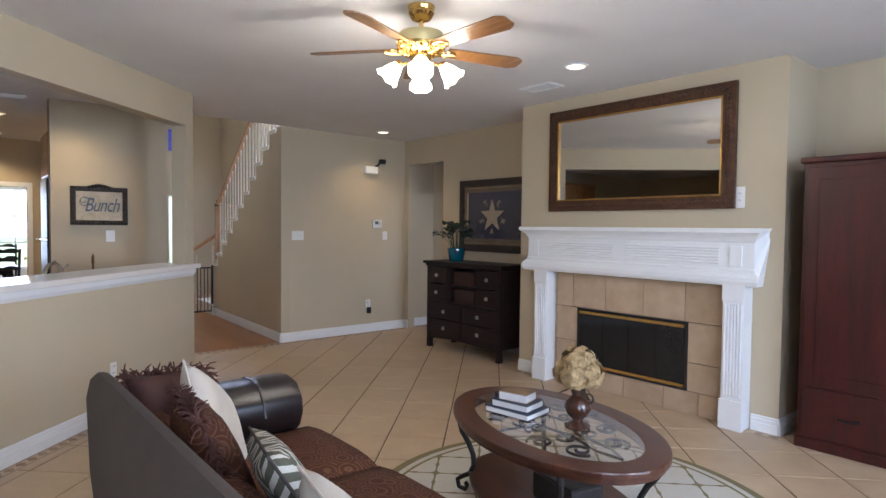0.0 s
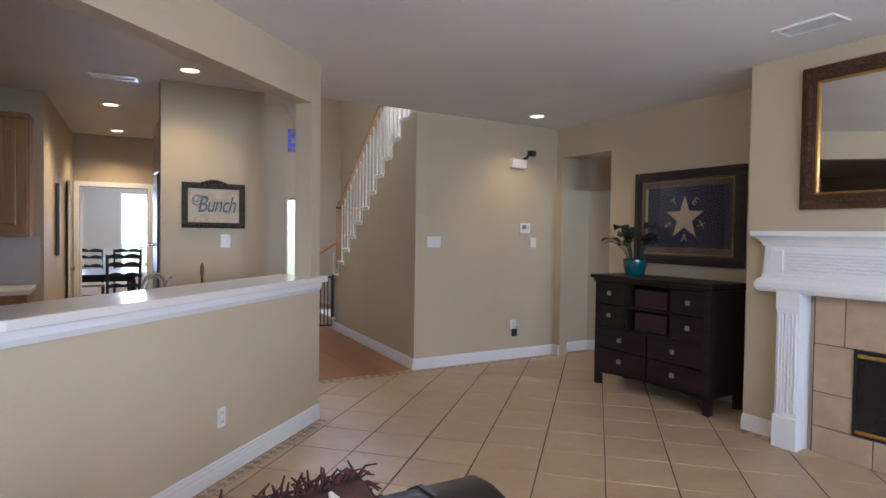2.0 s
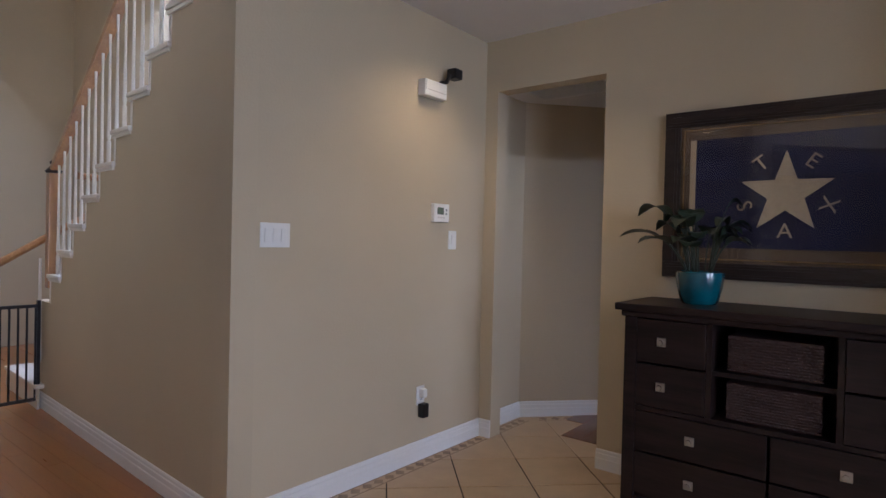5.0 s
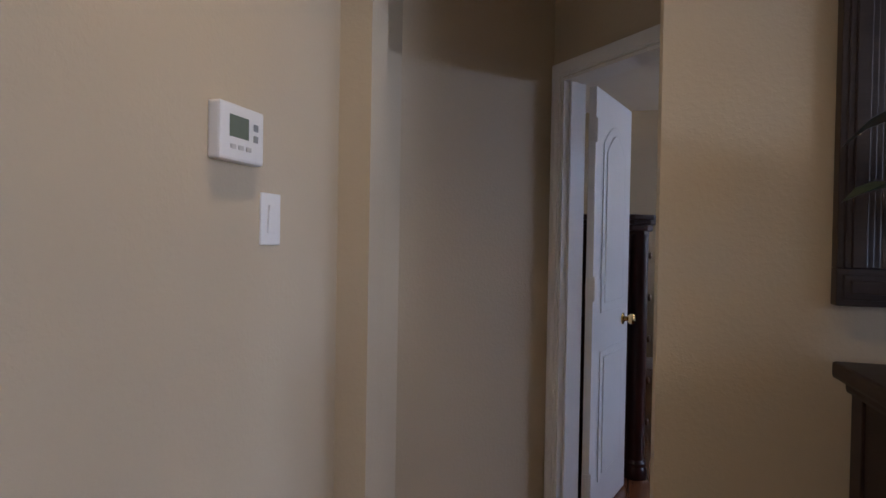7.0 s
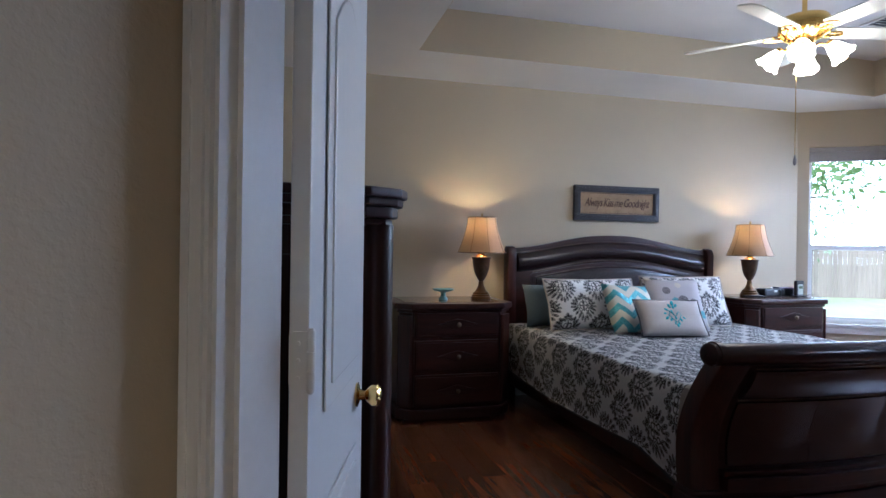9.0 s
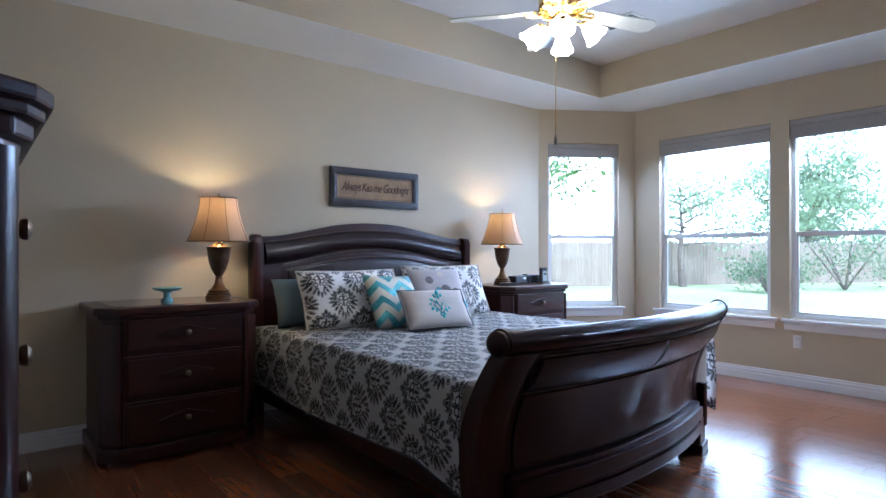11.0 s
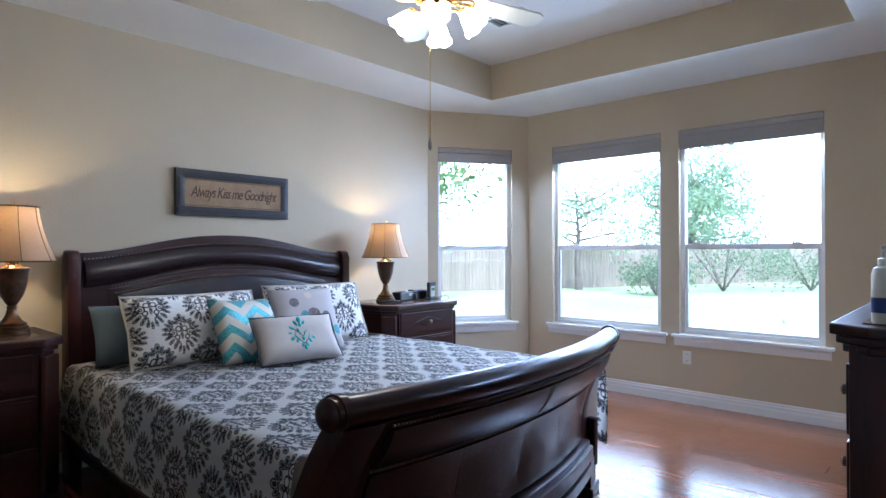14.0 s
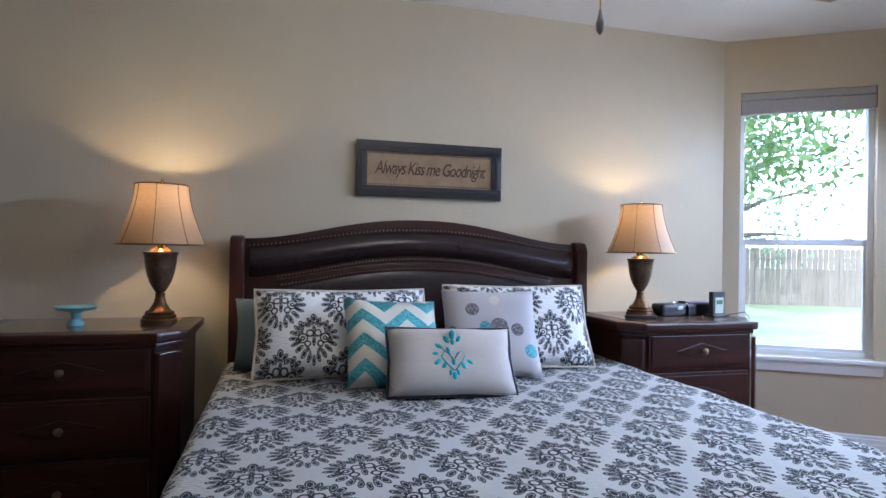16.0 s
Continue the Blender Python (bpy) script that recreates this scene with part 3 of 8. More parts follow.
def damask(name, cw=0.29, ch=0.32, base=(0.84, 0.82, 0.79), ink=(0.014, 0.013, 0.018)):
    """Quilted cotton printed with half-dropped damask motifs; UV in metres."""
    m, t, b = nodes(name)
    tc = t.nodes.new("ShaderNodeTexCoord")
    sep = t.nodes.new("ShaderNodeSeparateXYZ")
    link(t, tc.outputs["UV"], sep.inputs[0])
    wob = mth(t, "MULTIPLY", mth(t, "SUBTRACT", tnoise(t, tc.outputs["UV"], 30, 2), 0.5), 0.007)

    def cell(k, size, off):
        f = mth(t, "FRACT", mth(t, "ADD", mth(t, "MULTIPLY", mth(t, "ADD", sep.outputs[k], wob), 1 / size), off + 50))
        return mth(t, "MULTIPLY", mth(t, "SUBTRACT", f, 0.5), size)

    def length(x, y):
        return mth(t, "SQRT", mth(t, "MULTIPLY_ADD", x, x, mth(t, "MULTIPLY", y, y)))

    def choose(f, p, q):
        return mth(t, "MULTIPLY_ADD", f, mth(t, "SUBTRACT", q, p), p)
    xa, ya, xb, yb = cell(0, cw, 0.0), cell(1, ch, 0.0), cell(0, cw, 0.5), cell(1, ch, 0.5)
    pick_b = mth(t, "LESS_THAN", length(xb, yb), length(xa, ya))
    x = mth(t, "MULTIPLY", mth(t, "ABSOLUTE", choose(pick_b, xa, xb)), 1.06)
    y = mth(t, "MULTIPLY", choose(pick_b, ya, yb), 1.06)
    leaf = 9.0
    for cx, cy, a, l, turn in MOTIF_LEAVES:
        a *= 1.15
        sn, cs = math.sin(radians(turn)), math.cos(radians(turn))
        dx, dy = mth(t, "SUBTRACT", x, cx), mth(t, "SUBTRACT", y, cy)
        q = mth(t, "MULTIPLY_ADD", dx, sn / l, mth(t, "MULTIPLY", dy, cs / l))
        p = mth(t, "MULTIPLY_ADD", dx, cs / a, mth(t, "MULTIPLY", dy, -sn / a))
        leaf = mth(t, "MINIMUM", mth(t, "MULTIPLY_ADD", p, p, mth(t, "MULTIPLY", q, q)), leaf)
    ring = 9.0
    for cx, cy, r in MOTIF_RINGS:
        d = length(mth(t, "SUBTRACT", x, cx), mth(t, "SUBTRACT", y, cy))
        ring = mth(t, "MINIMUM", mth(t, "ABSOLUTE", mth(t, "SUBTRACT", d, r)), ring)
    vein = mth(t, "MULTIPLY", mth(t, "GREATER_THAN", leaf, 0.30), mth(t, "LESS_THAN", leaf, 0.46))
    leaves = mth(t, "SUBTRACT", mth(t, "LESS_THAN", leaf, 1.0), vein)
    mask = mth(t, "MAXIMUM", leaves, mth(t, "LESS_THAN", ring, 0.0034))
    cloth = mixc(t, tnoise(t, tc.outputs["UV"], 7, 3), tuple(c * 0.93 for c in base), base)
    link(t, mixc(t, mask, cloth, ink), b.inputs["Base Color"])
    b.inputs["Roughness"].default_value = 0.8
    b.inputs["Sheen Weight"].default_value = 0.1
    quilt = tnoise(t, coords(t, "UV", (40, 110, 1)), 1.0, 2)
    bump(t, b, quilt, 0.8, 0.008)
    return m


M_DAMASK = damask("damask_quilt")
M_BLUEGREY = plain("slate_blue_cotton", (0.09, 0.13, 0.16), 0.8, var=0.15, fine=150, bmp=0.3)


def chevron_material():
    m, t, b = nodes("teal_sequin_chevron")
    tc = t.nodes.new("ShaderNodeTexCoord")
    sep = t.nodes.new("ShaderNodeSeparateXYZ")
    link(t, tc.outputs["UV"], sep.inputs[0])
    zig = mth(t, "MULTIPLY", mth(t, "ABSOLUTE", mth(t, "SUBTRACT", mth(t, "FRACT", mth(t, "ADD", mth(t, "MULTIPLY", sep.outputs[0], 5.0), 10.25)), 0.5)), 0.17)
    band = mth(t, "FRACT", mth(t, "ADD", mth(t, "MULTIPLY", mth(t, "ADD", sep.outputs[1], zig), 8.6), 10))
    teal = mth(t, "GREATER_THAN", band, 0.52)
    vo = t.nodes.new("ShaderNodeTexVoronoi")
    link(t, tc.outputs["UV"], vo.inputs["Vector"])
    vo.inputs["Scale"].default_value = 170
    seq = mixc(t, vo.outputs["Color"], (0.03, 0.19, 0.22), (0.16, 0.48, 0.52))
    link(t, mixc(t, teal, (0.62, 0.58, 0.48), seq), b.inputs["Base Color"])
    link(t, mth(t, "SUBTRACT", 0.8, mth(t, "MULTIPLY", teal, 0.5)), b.inputs["Roughness"])
    link(t, mth(t, "MULTIPLY", teal, 0.45), b.inputs["Metallic"])
    bump(t, b, mth(t, "MULTIPLY", vo.outputs["Distance"], teal), 0.8, 0.004)
    return m


def leafy_material():
    """Grey cotton with scattered round leaves in brown, teal and cream."""
    m, t, b = nodes("grey_leaf_print")
    tc = t.nodes.new("ShaderNodeTexCoord")
    vo = t.nodes.new("ShaderNodeTexVoronoi")
    vo.inputs["Scale"].default_value, vo.inputs["Randomness"].default_value = 9.5, 0.75
    link(t, tc.outputs["UV"], vo.inputs["Vector"])
    disc = mth(t, "LESS_THAN", vo.outputs["Distance"], 0.42)
    sep = t.nodes.new("ShaderNodeSeparateColor")
    link(t, vo.outputs["Color"], sep.inputs[0])
    veins = ramp(t, tnoise(t, coords(t, "UV"), 90, 3), 0.45, 0.6)
    a = mixc(t, mth(t, "GREATER_THAN", sep.outputs[0], 0.45), (0.10, 0.08, 0.09), (0.04, 0.28, 0.34))
    a = mixc(t, mth(t, "GREATER_THAN", sep.outputs[1], 0.62), a, (0.58, 0.52, 0.42))
    a = mixc(t, mth(t, "MULTIPLY", veins, 0.4), a, (0.5, 0.5, 0.5))
    link(t, mixc(t, disc, (0.46, 0.43, 0.44), a), b.inputs["Base Color"])
    b.inputs["Roughness"].default_value = 0.75
    bump(t, b, tnoise(t, coords(t, "UV"), 240, 2), 0.3, 0.002)
    return m


M_CHEVRON = chevron_material()
M_LEAFY = leafy_material()
M_GREYLINEN = plain("pale_grey_linen", (0.50, 0.46, 0.43), 0.85, var=0.08, fine=200, big=8, bmp=0.45)
M_TEALSEQ = plain("teal_sequins", (0.05, 0.36, 0.40), 0.3, 0.5, var=0.5, fine=160, bmp=0.4)
M_NAIL = plain("antique_nailheads", (0.20, 0.15, 0.10), 0.35, 1.0, var=0.3, bmp=0)

# bed: x across, y from the foot to the wall
BX0, BX1 = -5.20, -3.10
BCX = (BX0 + BX1) / 2
HBY, FBY = 10.285, 7.845


def arch(x, low, rise, half):
    """Camel-back outline of the headboard."""
    u = min(1, abs(x) / half)
    return low + rise * (0.5 + 0.5 * math.cos(math.pi * u ** 1.15))


def shell(n, half, f_low, f_high, y_of, bm=None, thick=0.03, rows=12, puff=0.0):
    """A curved panel: columns over x, rows from f_low(x) to f_high(x), bent by y_of(z)."""
    bm = bm or B()
    g = {}
    for k, off in enumerate((0, thick)):
        for i in range(n + 1):
            x = -half + 2 * half * i / n
            for j in range(rows + 1):
                z = f_low(x) + (f_high(x) - f_low(x)) * j / rows
                g[k, i, j] = bm.verts.new((x, y_of(z) + off - (puff * (1 - (2 * j / rows - 1) ** 2) if k == 0 else 0), z))
    for i in range(n):
        for j in range(rows):
            bm.faces.new((g[0, i, j], g[0, i + 1, j], g[0, i + 1, j + 1], g[0, i, j + 1]))
            bm.faces.new((g[1, i, j], g[1, i, j + 1], g[1, i + 1, j + 1], g[1, i + 1, j]))
    for i in range(n):
        bm.faces.new((g[0, i, rows], g[0, i + 1, rows], g[1, i + 1, rows], g[1, i, rows]))
        bm.faces.new((g[0, i, 0], g[1, i, 0], g[1, i + 1, 0], g[0, i + 1, 0]))
    for j in range(rows):
        bm.faces.new((g[0, 0, j], g[0, 0, j + 1], g[1, 0, j + 1], g[1, 0, j]))
        bm.faces.new((g[0, n, j], g[1, n, j], g[1, n, j + 1], g[0, n, j + 1]))
    return bm


def bow(me, half, depth):
    """Bends a mesh that runs along x into a shallow bow towards -y."""
    bm = B()
    bm.from_mesh(me)
    xs = [v.co.x for v in bm.verts]
    if max(xs) - min(xs) > 0.3 and len(bm.verts) < 2500:
        for k in range(1, 20):
            bmesh.ops.bisect_plane(bm, geom=bm.verts[:] + bm.edges[:] + bm.faces[:], plane_co=(-half + 2 * half * k / 20, 0, 0), plane_no=(1, 0, 0))
    for v in bm.verts:
        v.co.y -= depth * max(0, 1 - (v.co.x / half) ** 2)
    bm.to_mesh(me)
    bm.free()


def build_bed():
    bed = thing("sleigh_bed", pose(BCX, 0, 0), "dark cherry sleigh bed with leather panels and nailhead trim", "bed")
    half = (BX1 - BX0) / 2

    def lean(z):
        return HBY + max(0, z - 0.6) ** 2 * 0.05

    # headboard
    hb = part("headboard", shell(28, half - 0.06, lambda x: 0.2, lambda x: arch(x, 1.315, 0.125, half - 0.06), lean, thick=0.05), M_CHERRYX, bed, smooth=True)
    part("upper_leather_roll", shell(28, half - 0.10, lambda x: arch(x, 1.10, 0.13, half), lambda x: arch(x, 1.265, 0.105, half), lambda z: lean(z) - 0.010, thick=0.03, puff=0.034), M_BEDLEATHER, hb, "dark padded leather roll", smooth=True, bevel=0.008)
    part("leather_panel", shell(28, half - 0.28, lambda x: 0.6, lambda x: arch(x, 1.03, 0.115, half), lambda z: lean(z) - 0.016, thick=0.02, puff=0.012), M_BEDLEATHER, hb, "dark padded leather panel", smooth=True, bevel=0.006)
    part("inner_frame", shell(28, half - 0.235, lambda x: 0.55, lambda x: arch(x, 1.075, 0.118, half), lambda z: lean(z) - 0.009, thick=0.02), M_CHERRYX, hb, smooth=True, bevel=0.004)
    nails = B()
    for zf, hw in ((lambda x: arch(x, 1.275, 0.106, half), half - 0.1), (lambda x: arch(x, 1.09, 0.125, half), half - 0.25), (lambda x: arch(x, 1.045, 0.115, half), half - 0.27)):
        n = 84
        for i in range(n + 1):
            x = -hw + 2 * hw * i / n
            z = zf(x)
            bmesh.ops.create_icosphere(nails, subdivisions=1, radius=0.0055, matrix=Matrix.Translation((x, lean(z) - 0.024, z)))
    tagged(part("nailhead_trim", nails, M_NAIL, hb, "row of antique nailheads", smooth="all"), kind="stuff")
    for s in (-1, 1):
        prof = [(HBY - 0.055, 0.0), (HBY - 0.05, 0.7), (HBY - 0.03, 1.15), (HBY - 0.035, 1.27), (HBY - 0.01, 1.325), (HBY + 0.045, 1.335), (HBY + 0.08, 1.30), (HBY + 0.088, 1.2), (HBY + 0.08, 0.7), (HBY + 0.07, 0.0)]
        xa = s * half
        part("head_post", prism(prof, xa - (0.075 if s > 0 else 0), xa + (0.075 if s < 0 else 0), "x"), M_CHERRY, bed, bevel=0.015, smooth=True)
    # footboard: an S-shaped profile with a rolled top
    prof = []
    for i in range(15):
        u = i / 14
        z = 0.16 + u * 0.66
        y = FBY - 0.02 - 0.16 * max(0, u - 0.35) ** 1.7 / 0.65 ** 1.7 + 0.02 * math.sin(u * math.pi)
        prof.append((y, z))

    def fcurve(z):
        u = max(0, min(1, (z - 0.16) / 0.66))
        return FBY - 0.02 - 0.16 * max(0, u - 0.35) ** 1.7 / 0.65 ** 1.7 + 0.02 * math.sin(u * math.pi)

    head_half, half = half, 0.985
    before = set(bed.children)
    back = [(y + 0.055, z) for y, z in prof[::-1]]
    fb = part("footboard", prism(prof + back, -half + 0.03, half - 0.03, "x"), M_CHERRYX, bed, smooth=True)
    roll = [(7.70 + 0.048 * math.cos(a), 0.862 + 0.048 * math.sin(a)) for a in [2 * math.pi * k / 18 for k in range(18)]]
    part("rolled_top", prism(roll, -half - 0.02, half + 0.02, "x"), M_CHERRYX, fb, smooth=True)
    for s in (-1, 1):
        x = s * (half - 0.01)
        part("roll_ring", prism([(7.70 + 0.056 * math.cos(a), 0.862 + 0.056 * math.sin(a)) for a in [2 * math.pi * k / 18 for k in range(18)]], x - 0.012, x + 0.012, "x"), M_CHERRYX, fb, smooth=True)
        part("roll_cap", move(lathe([(0.0, 0), (0.03, 0.004), (0.045, 0.012), (0.05, 0.02)], 16), Matrix.Translation((s * (half + 0.045), 7.70, 0.862)) @ Matrix.Rotation(radians(-90 * s), 4, "Y")), M_CHERRYX, fb, smooth=True)
        sp = [(p[0] - 0.014, p[1]) for p in prof] + [(p[0] + 0.03, p[1]) for p in back]
        sp[0] = (sp[0][0], 0.10)
        sp[-1] = (sp[-1][0], 0.10)
        part("foot_post", prism(sp, s * half - (0.13 if s > 0 else 0), s * half + (0.13 if s < 0 else 0), "x"), M_CHERRY, bed, bevel=0.008, smooth=True)
        xa, xb = sorted((s * half - s * 0.145, s * half + s * 0.03))
        bm = B()
        box(bm, xa, xb, FBY - 0.075, FBY + 0.09, 0.0, 0.055)
        box(bm, xa + 0.012, xb - 0.012, FBY - 0.06, FBY + 0.075, 0.055, 0.2)
        box(bm, xa + 0.02, xb - 0.02, FBY - 0.05, FBY + 0.07, 0.2, 0.225)
        part("foot_block", bm, M_CHERRY, bed, bevel=0.008)
    bm = B()
    for z0, z1, d in ((0.13, 0.19, 0.035), (0.19, 0.225, 0.02), (0.225, 0.29, 0.045), (0.29, 0.315, 0.025)):
        box(bm, -half + 0.13, half - 0.13, FBY - 0.03 - d, FBY + 0.02, z0, z1)
    part("base_moulding", bm, M_CHERRYX, fb, bevel=0.006)
    # four leather panels and the padded roll over them
    n = 4
    w = (2 * half - 0.34) / n
    for k in range(n):
        x0 = -half + 0.17 + k * w
        bm = shell(6, w / 2 - 0.001, lambda x: 0.33, lambda x: 0.63, lambda z: fcurve(z) - 0.014, thick=0.02, rows=8)
        for v in bm.verts:
            v.co.y -= 0.012 * (1 - (v.co.x / (w / 2)) ** 2) * (1 - ((v.co.z - 0.48) / 0.15) ** 2) if abs(v.co.z - 0.48) < 0.15 else 0
        move(bm, Matrix.Translation((x0 + w / 2, 0, 0)))
        part("leather_panel", bm, M_BEDLEATHER, fb, "dark leather panel", smooth=True)
    bm = shell(60, half - 0.165, lambda x: 0.655, lambda x: 0.79, lambda z: fcurve(z) - 0.02 - 0.016 * (1 - ((z - 0.7225) / 0.0675) ** 2), thick=0.03, rows=8)
    for v in bm.verts:
        v.co.y += 0.0025 * math.sin(v.co.x * 95) * (1 if v.co.z > 0.77 or v.co.z < 0.68 else 0.2)
    part("leather_roll", bm, M_BEDLEATHER, fb, "gathered leather roll with a puckered seam", smooth=True)
    nails = B()
    for z in (0.642, 0.802):
        for i in range(121):
            x = -half + 0.17 + (2 * half - 0.34) * i / 120
            bmesh.ops.create_icosphere(nails, subdivisions=1, radius=0.005, matrix=Matrix.Translation((x, fcurve(z) - 0.008, z)))
    tagged(part("nailhead_trim", nails, M_NAIL, fb, "row of small nailheads", smooth="all"), kind="stuff")
    for o in set(bed.children) - before:
        for q in [o, *o.children]:
            bow(q.data, half, 0.14)
        o.rotation_euler.z = radians(4)
        o.location = (-0.125 + 7.70 * math.sin(radians(4)), 7.725 - 7.70 * math.cos(radians(4)), 0)
    half = head_half
    for s in (-1, 1):
        xa, xb = sorted((s * (half - 0.02), s * (half - 0.06)))
        fx = -0.085 + s * 0.93
        part("side_rail", prism([(fx - 0.02, FBY + 0.02), (fx + 0.02, FBY + 0.02), (xb, HBY), (xa, HBY)], 0.14, 0.40, "z"), M_CHERRY, bed, bevel=0.008)
    part("mattress", bx(-half + 0.07, half - 0.07, FBY + 0.07, HBY - 0.01, 0.28, 0.635), M_LINEN, bed, "cream mattress", bevel=0.04)
    return bed


build_bed()


def build_quilt():
    """The quilt over the mattress: arc length across is one UV way, length along the bed the other."""
    hw, zt = 1.02, 0.665
    cross = []
    drop = 0.33
    for i in range(11):
        u = i / 10
        cross.append((-hw - 0.045 - 0.02 * math.sin(u * 3), zt - 0.05 - drop + drop * u))
    for i in range(1, 6):
        a = math.pi / 2 * i / 6
        cross.append((-hw + 0.01 - 0.055 * math.cos(a), zt - 0.055 + 0.055 * math.sin(a)))
    cross += [(-hw + 0.02 + (2 * hw - 0.04) * i / 30, zt) for i in range(31)]
    cross += [(-x, z) for x, z in cross[:16][::-1]]
    arc = [0]
    for a, b in zip(cross, cross[1:]):
        arc.append(arc[-1] + math.dist(a, b))
    bm = B()
    uvl = bm.loops.layers.uv.new("UVMap")
    n = 44
    y0, y1 = FBY + 0.075, HBY - 0.05
    rows = []
    uv = {}
    for j in range(n + 1):
        y = y0 + (y1 - y0) * j / n
        row = []
        for i, (x, z) in enumerate(cross):
            side = max(0, min(1, (zt - 0.05 - z) / drop))
            fold = 0.014 * side * math.sin(y * 13 + (x > 0) * 2) + 0.01 * side * noise.noise(Vector((x, y * 3, 4)))
            low = -0.05 * side * math.sin(j / n * math.pi) + 0.04 * side * noise.noise(Vector((0, y * 2, x)))
            puff = 0.009 * noise.noise(Vector((x * 3, y * 3, 1))) + 0.004 * noise.noise(Vector((x * 11, y * 11, 3)))
            tuck = -0.10 * side * max(0, 1 - (j / n) * 7)
            front = 0.15 * max(0, 1 - (x / hw) ** 2) * max(0, 1 - 3 * j / n)
            v = bm.verts.new((x + math.copysign(fold, x) if side else x, y - front, z + low + puff + tuck))
            uv[v] = (arc[i], y - y0)
            row.append(v)
        rows.append(row)
    for a, b in zip(rows, rows[1:]):
        for i in range(len(a) - 1):
            f = bm.faces.new((a[i], a[i + 1], b[i + 1], b[i]))
            for lp in f.loops:
                lp[uvl].uv = uv[lp.vert]
    bmesh.ops.solidify(bm, geom=bm.faces[:], thickness=0.012)
    ob = part("quilt", bm, M_DAMASK, smooth="all")
    ob.matrix_world = pose(BCX, 0, 0)
    tagged(ob, "white quilted bedspread with black damask print over the bed", "bedspread")
    hem = tube([(-hw - 0.06, y0 + (y1 - y0) * i / 30, zt - 0.05 - drop - 0.045 * math.sin(i / 30 * math.pi) - 0.10 * max(0, 1 - i / 30 * 7)) for i in range(31)], 0.008, 6)
    part("hem", hem, M_DAMASK, ob)
    return ob


build_quilt()


def cushion(name, m, w, h, t, material, label, seed, piping=None, cat="pillow"):
    ob = part(name, pillow(w, h, t, 14, seed), material, smooth="all")
    ob.matrix_world = m
    tagged(ob, label, cat, "pillows on the bed")
    if piping:
        pts = [(-w / 2, 0, 0), (-w / 2 * 0.96, 0, h / 2), (-w / 2, 0, h), (0, 0, h * 0.975), (w / 2, 0, h), (w / 2 * 0.96, 0, h / 2), (w / 2, 0, 0), (0, 0, h * 0.025), (-w / 2, 0, 0)]
        fine = []
        for a, b in zip(pts, pts[1:]):
            fine += [tuple(Vector(a).lerp(Vector(b), k / 4)) for k in range(4)]
        part("piping", tube(fine + [pts[0]], 0.006, 6), piping, ob, "dark piping" if piping == M_BLACK else "", smooth=True)
    return ob


ZB = 0.672
cushion("sleeping_pillow", pose(-4.82, 9.94, ZB, -20, 0, 0), 0.66, 0.36, 0.18, M_BLUEGREY, "slate blue sleeping pillow leaning on the headboard", 11)
cushion("sleeping_pillow", pose(-3.68, 9.96, ZB, -20, 0, 0), 0.66, 0.36, 0.18, M_BLUEGREY, "slate blue sleeping pillow leaning on the headboard", 12)
cushion("pillow_sham", pose(-4.64, 9.70, ZB, -24, 0, 1), 0.82, 0.43, 0.20, M_DAMASK, "white quilted pillow sham with black damask print", 1, M_LINEN)
cushion("pillow_sham", pose(-3.74, 9.74, ZB, -24, 0, -4), 0.78, 0.45, 0.20, M_DAMASK, "white quilted pillow sham with black damask print", 2, M_LINEN)
cushion("leaf_print_cushion", pose(-3.96, 9.56, ZB - 0.004, -30, 0, -9), 0.47, 0.46, 0.14, M_LEAFY, "grey cushion printed with brown and teal leaves", 3)
cushion("chevron_cushion", pose(-4.44, 9.46, ZB - 0.004, -30, 3, 6), 0.44, 0.42, 0.14, M_CHEVRON, "cream cushion with teal sequin chevron stripes", 4)
lumbar = cushion("lumbar_cushion", pose(-4.25, 9.25, ZB - 0.002, -34, 1, -5), 0.54, 0.31, 0.13, M_GREYLINEN, "pale grey lumbar cushion with a teal sequin motif", 5, M_BLACK)
bm = B()
for sx in (-1, 1):
    for px, pz, r, turn in ((0.026, 0.226, 0.017, 30), (0.058, 0.196, 0.018, 60), (0.074, 0.165, 0.016, 95), (0.066, 0.128, 0.017, 130), (0.040, 0.112, 0.015, 150), (0.020, 0.180, 0.013, 20), (0.016, 0.082, 0.012, 170)):
        lift = -0.064 + 0.9 * px * px
        bmesh.ops.create_uvsphere(bm, u_segments=10, v_segments=6, radius=r, matrix=Matrix.Translation((sx * px, lift, pz)) @ Matrix.Rotation(radians(sx * turn), 4, "Y") @ Matrix.Diagonal((0.62, 0.3, 1.15, 1)))
    tube([(sx * 0.003, -0.066, 0.09), (sx * 0.03, -0.066, 0.12), (sx * 0.05, -0.064, 0.15), (sx * 0.035, -0.065, 0.175), (sx * 0.012, -0.067, 0.16)], 0.0032, 5, bm)
    tube([(sx * 0.004, -0.067, 0.14), (sx * 0.022, -0.066, 0.165), (sx * 0.044, -0.065, 0.185)], 0.003, 5, bm)
for pz, r in ((0.248, 0.020), (0.215, 0.014), (0.125, 0.013), (0.066, 0.015)):
    bmesh.ops.create_uvsphere(bm, u_segments=10, v_segments=6, radius=r, matrix=Matrix.Translation((0, -0.066, pz)) @ Matrix.Diagonal((0.7, 0.3, 1.1, 1)))
part("sequin_motif", bm, M_TEALSEQ, lumbar, "teal sequin flourish", smooth="all")


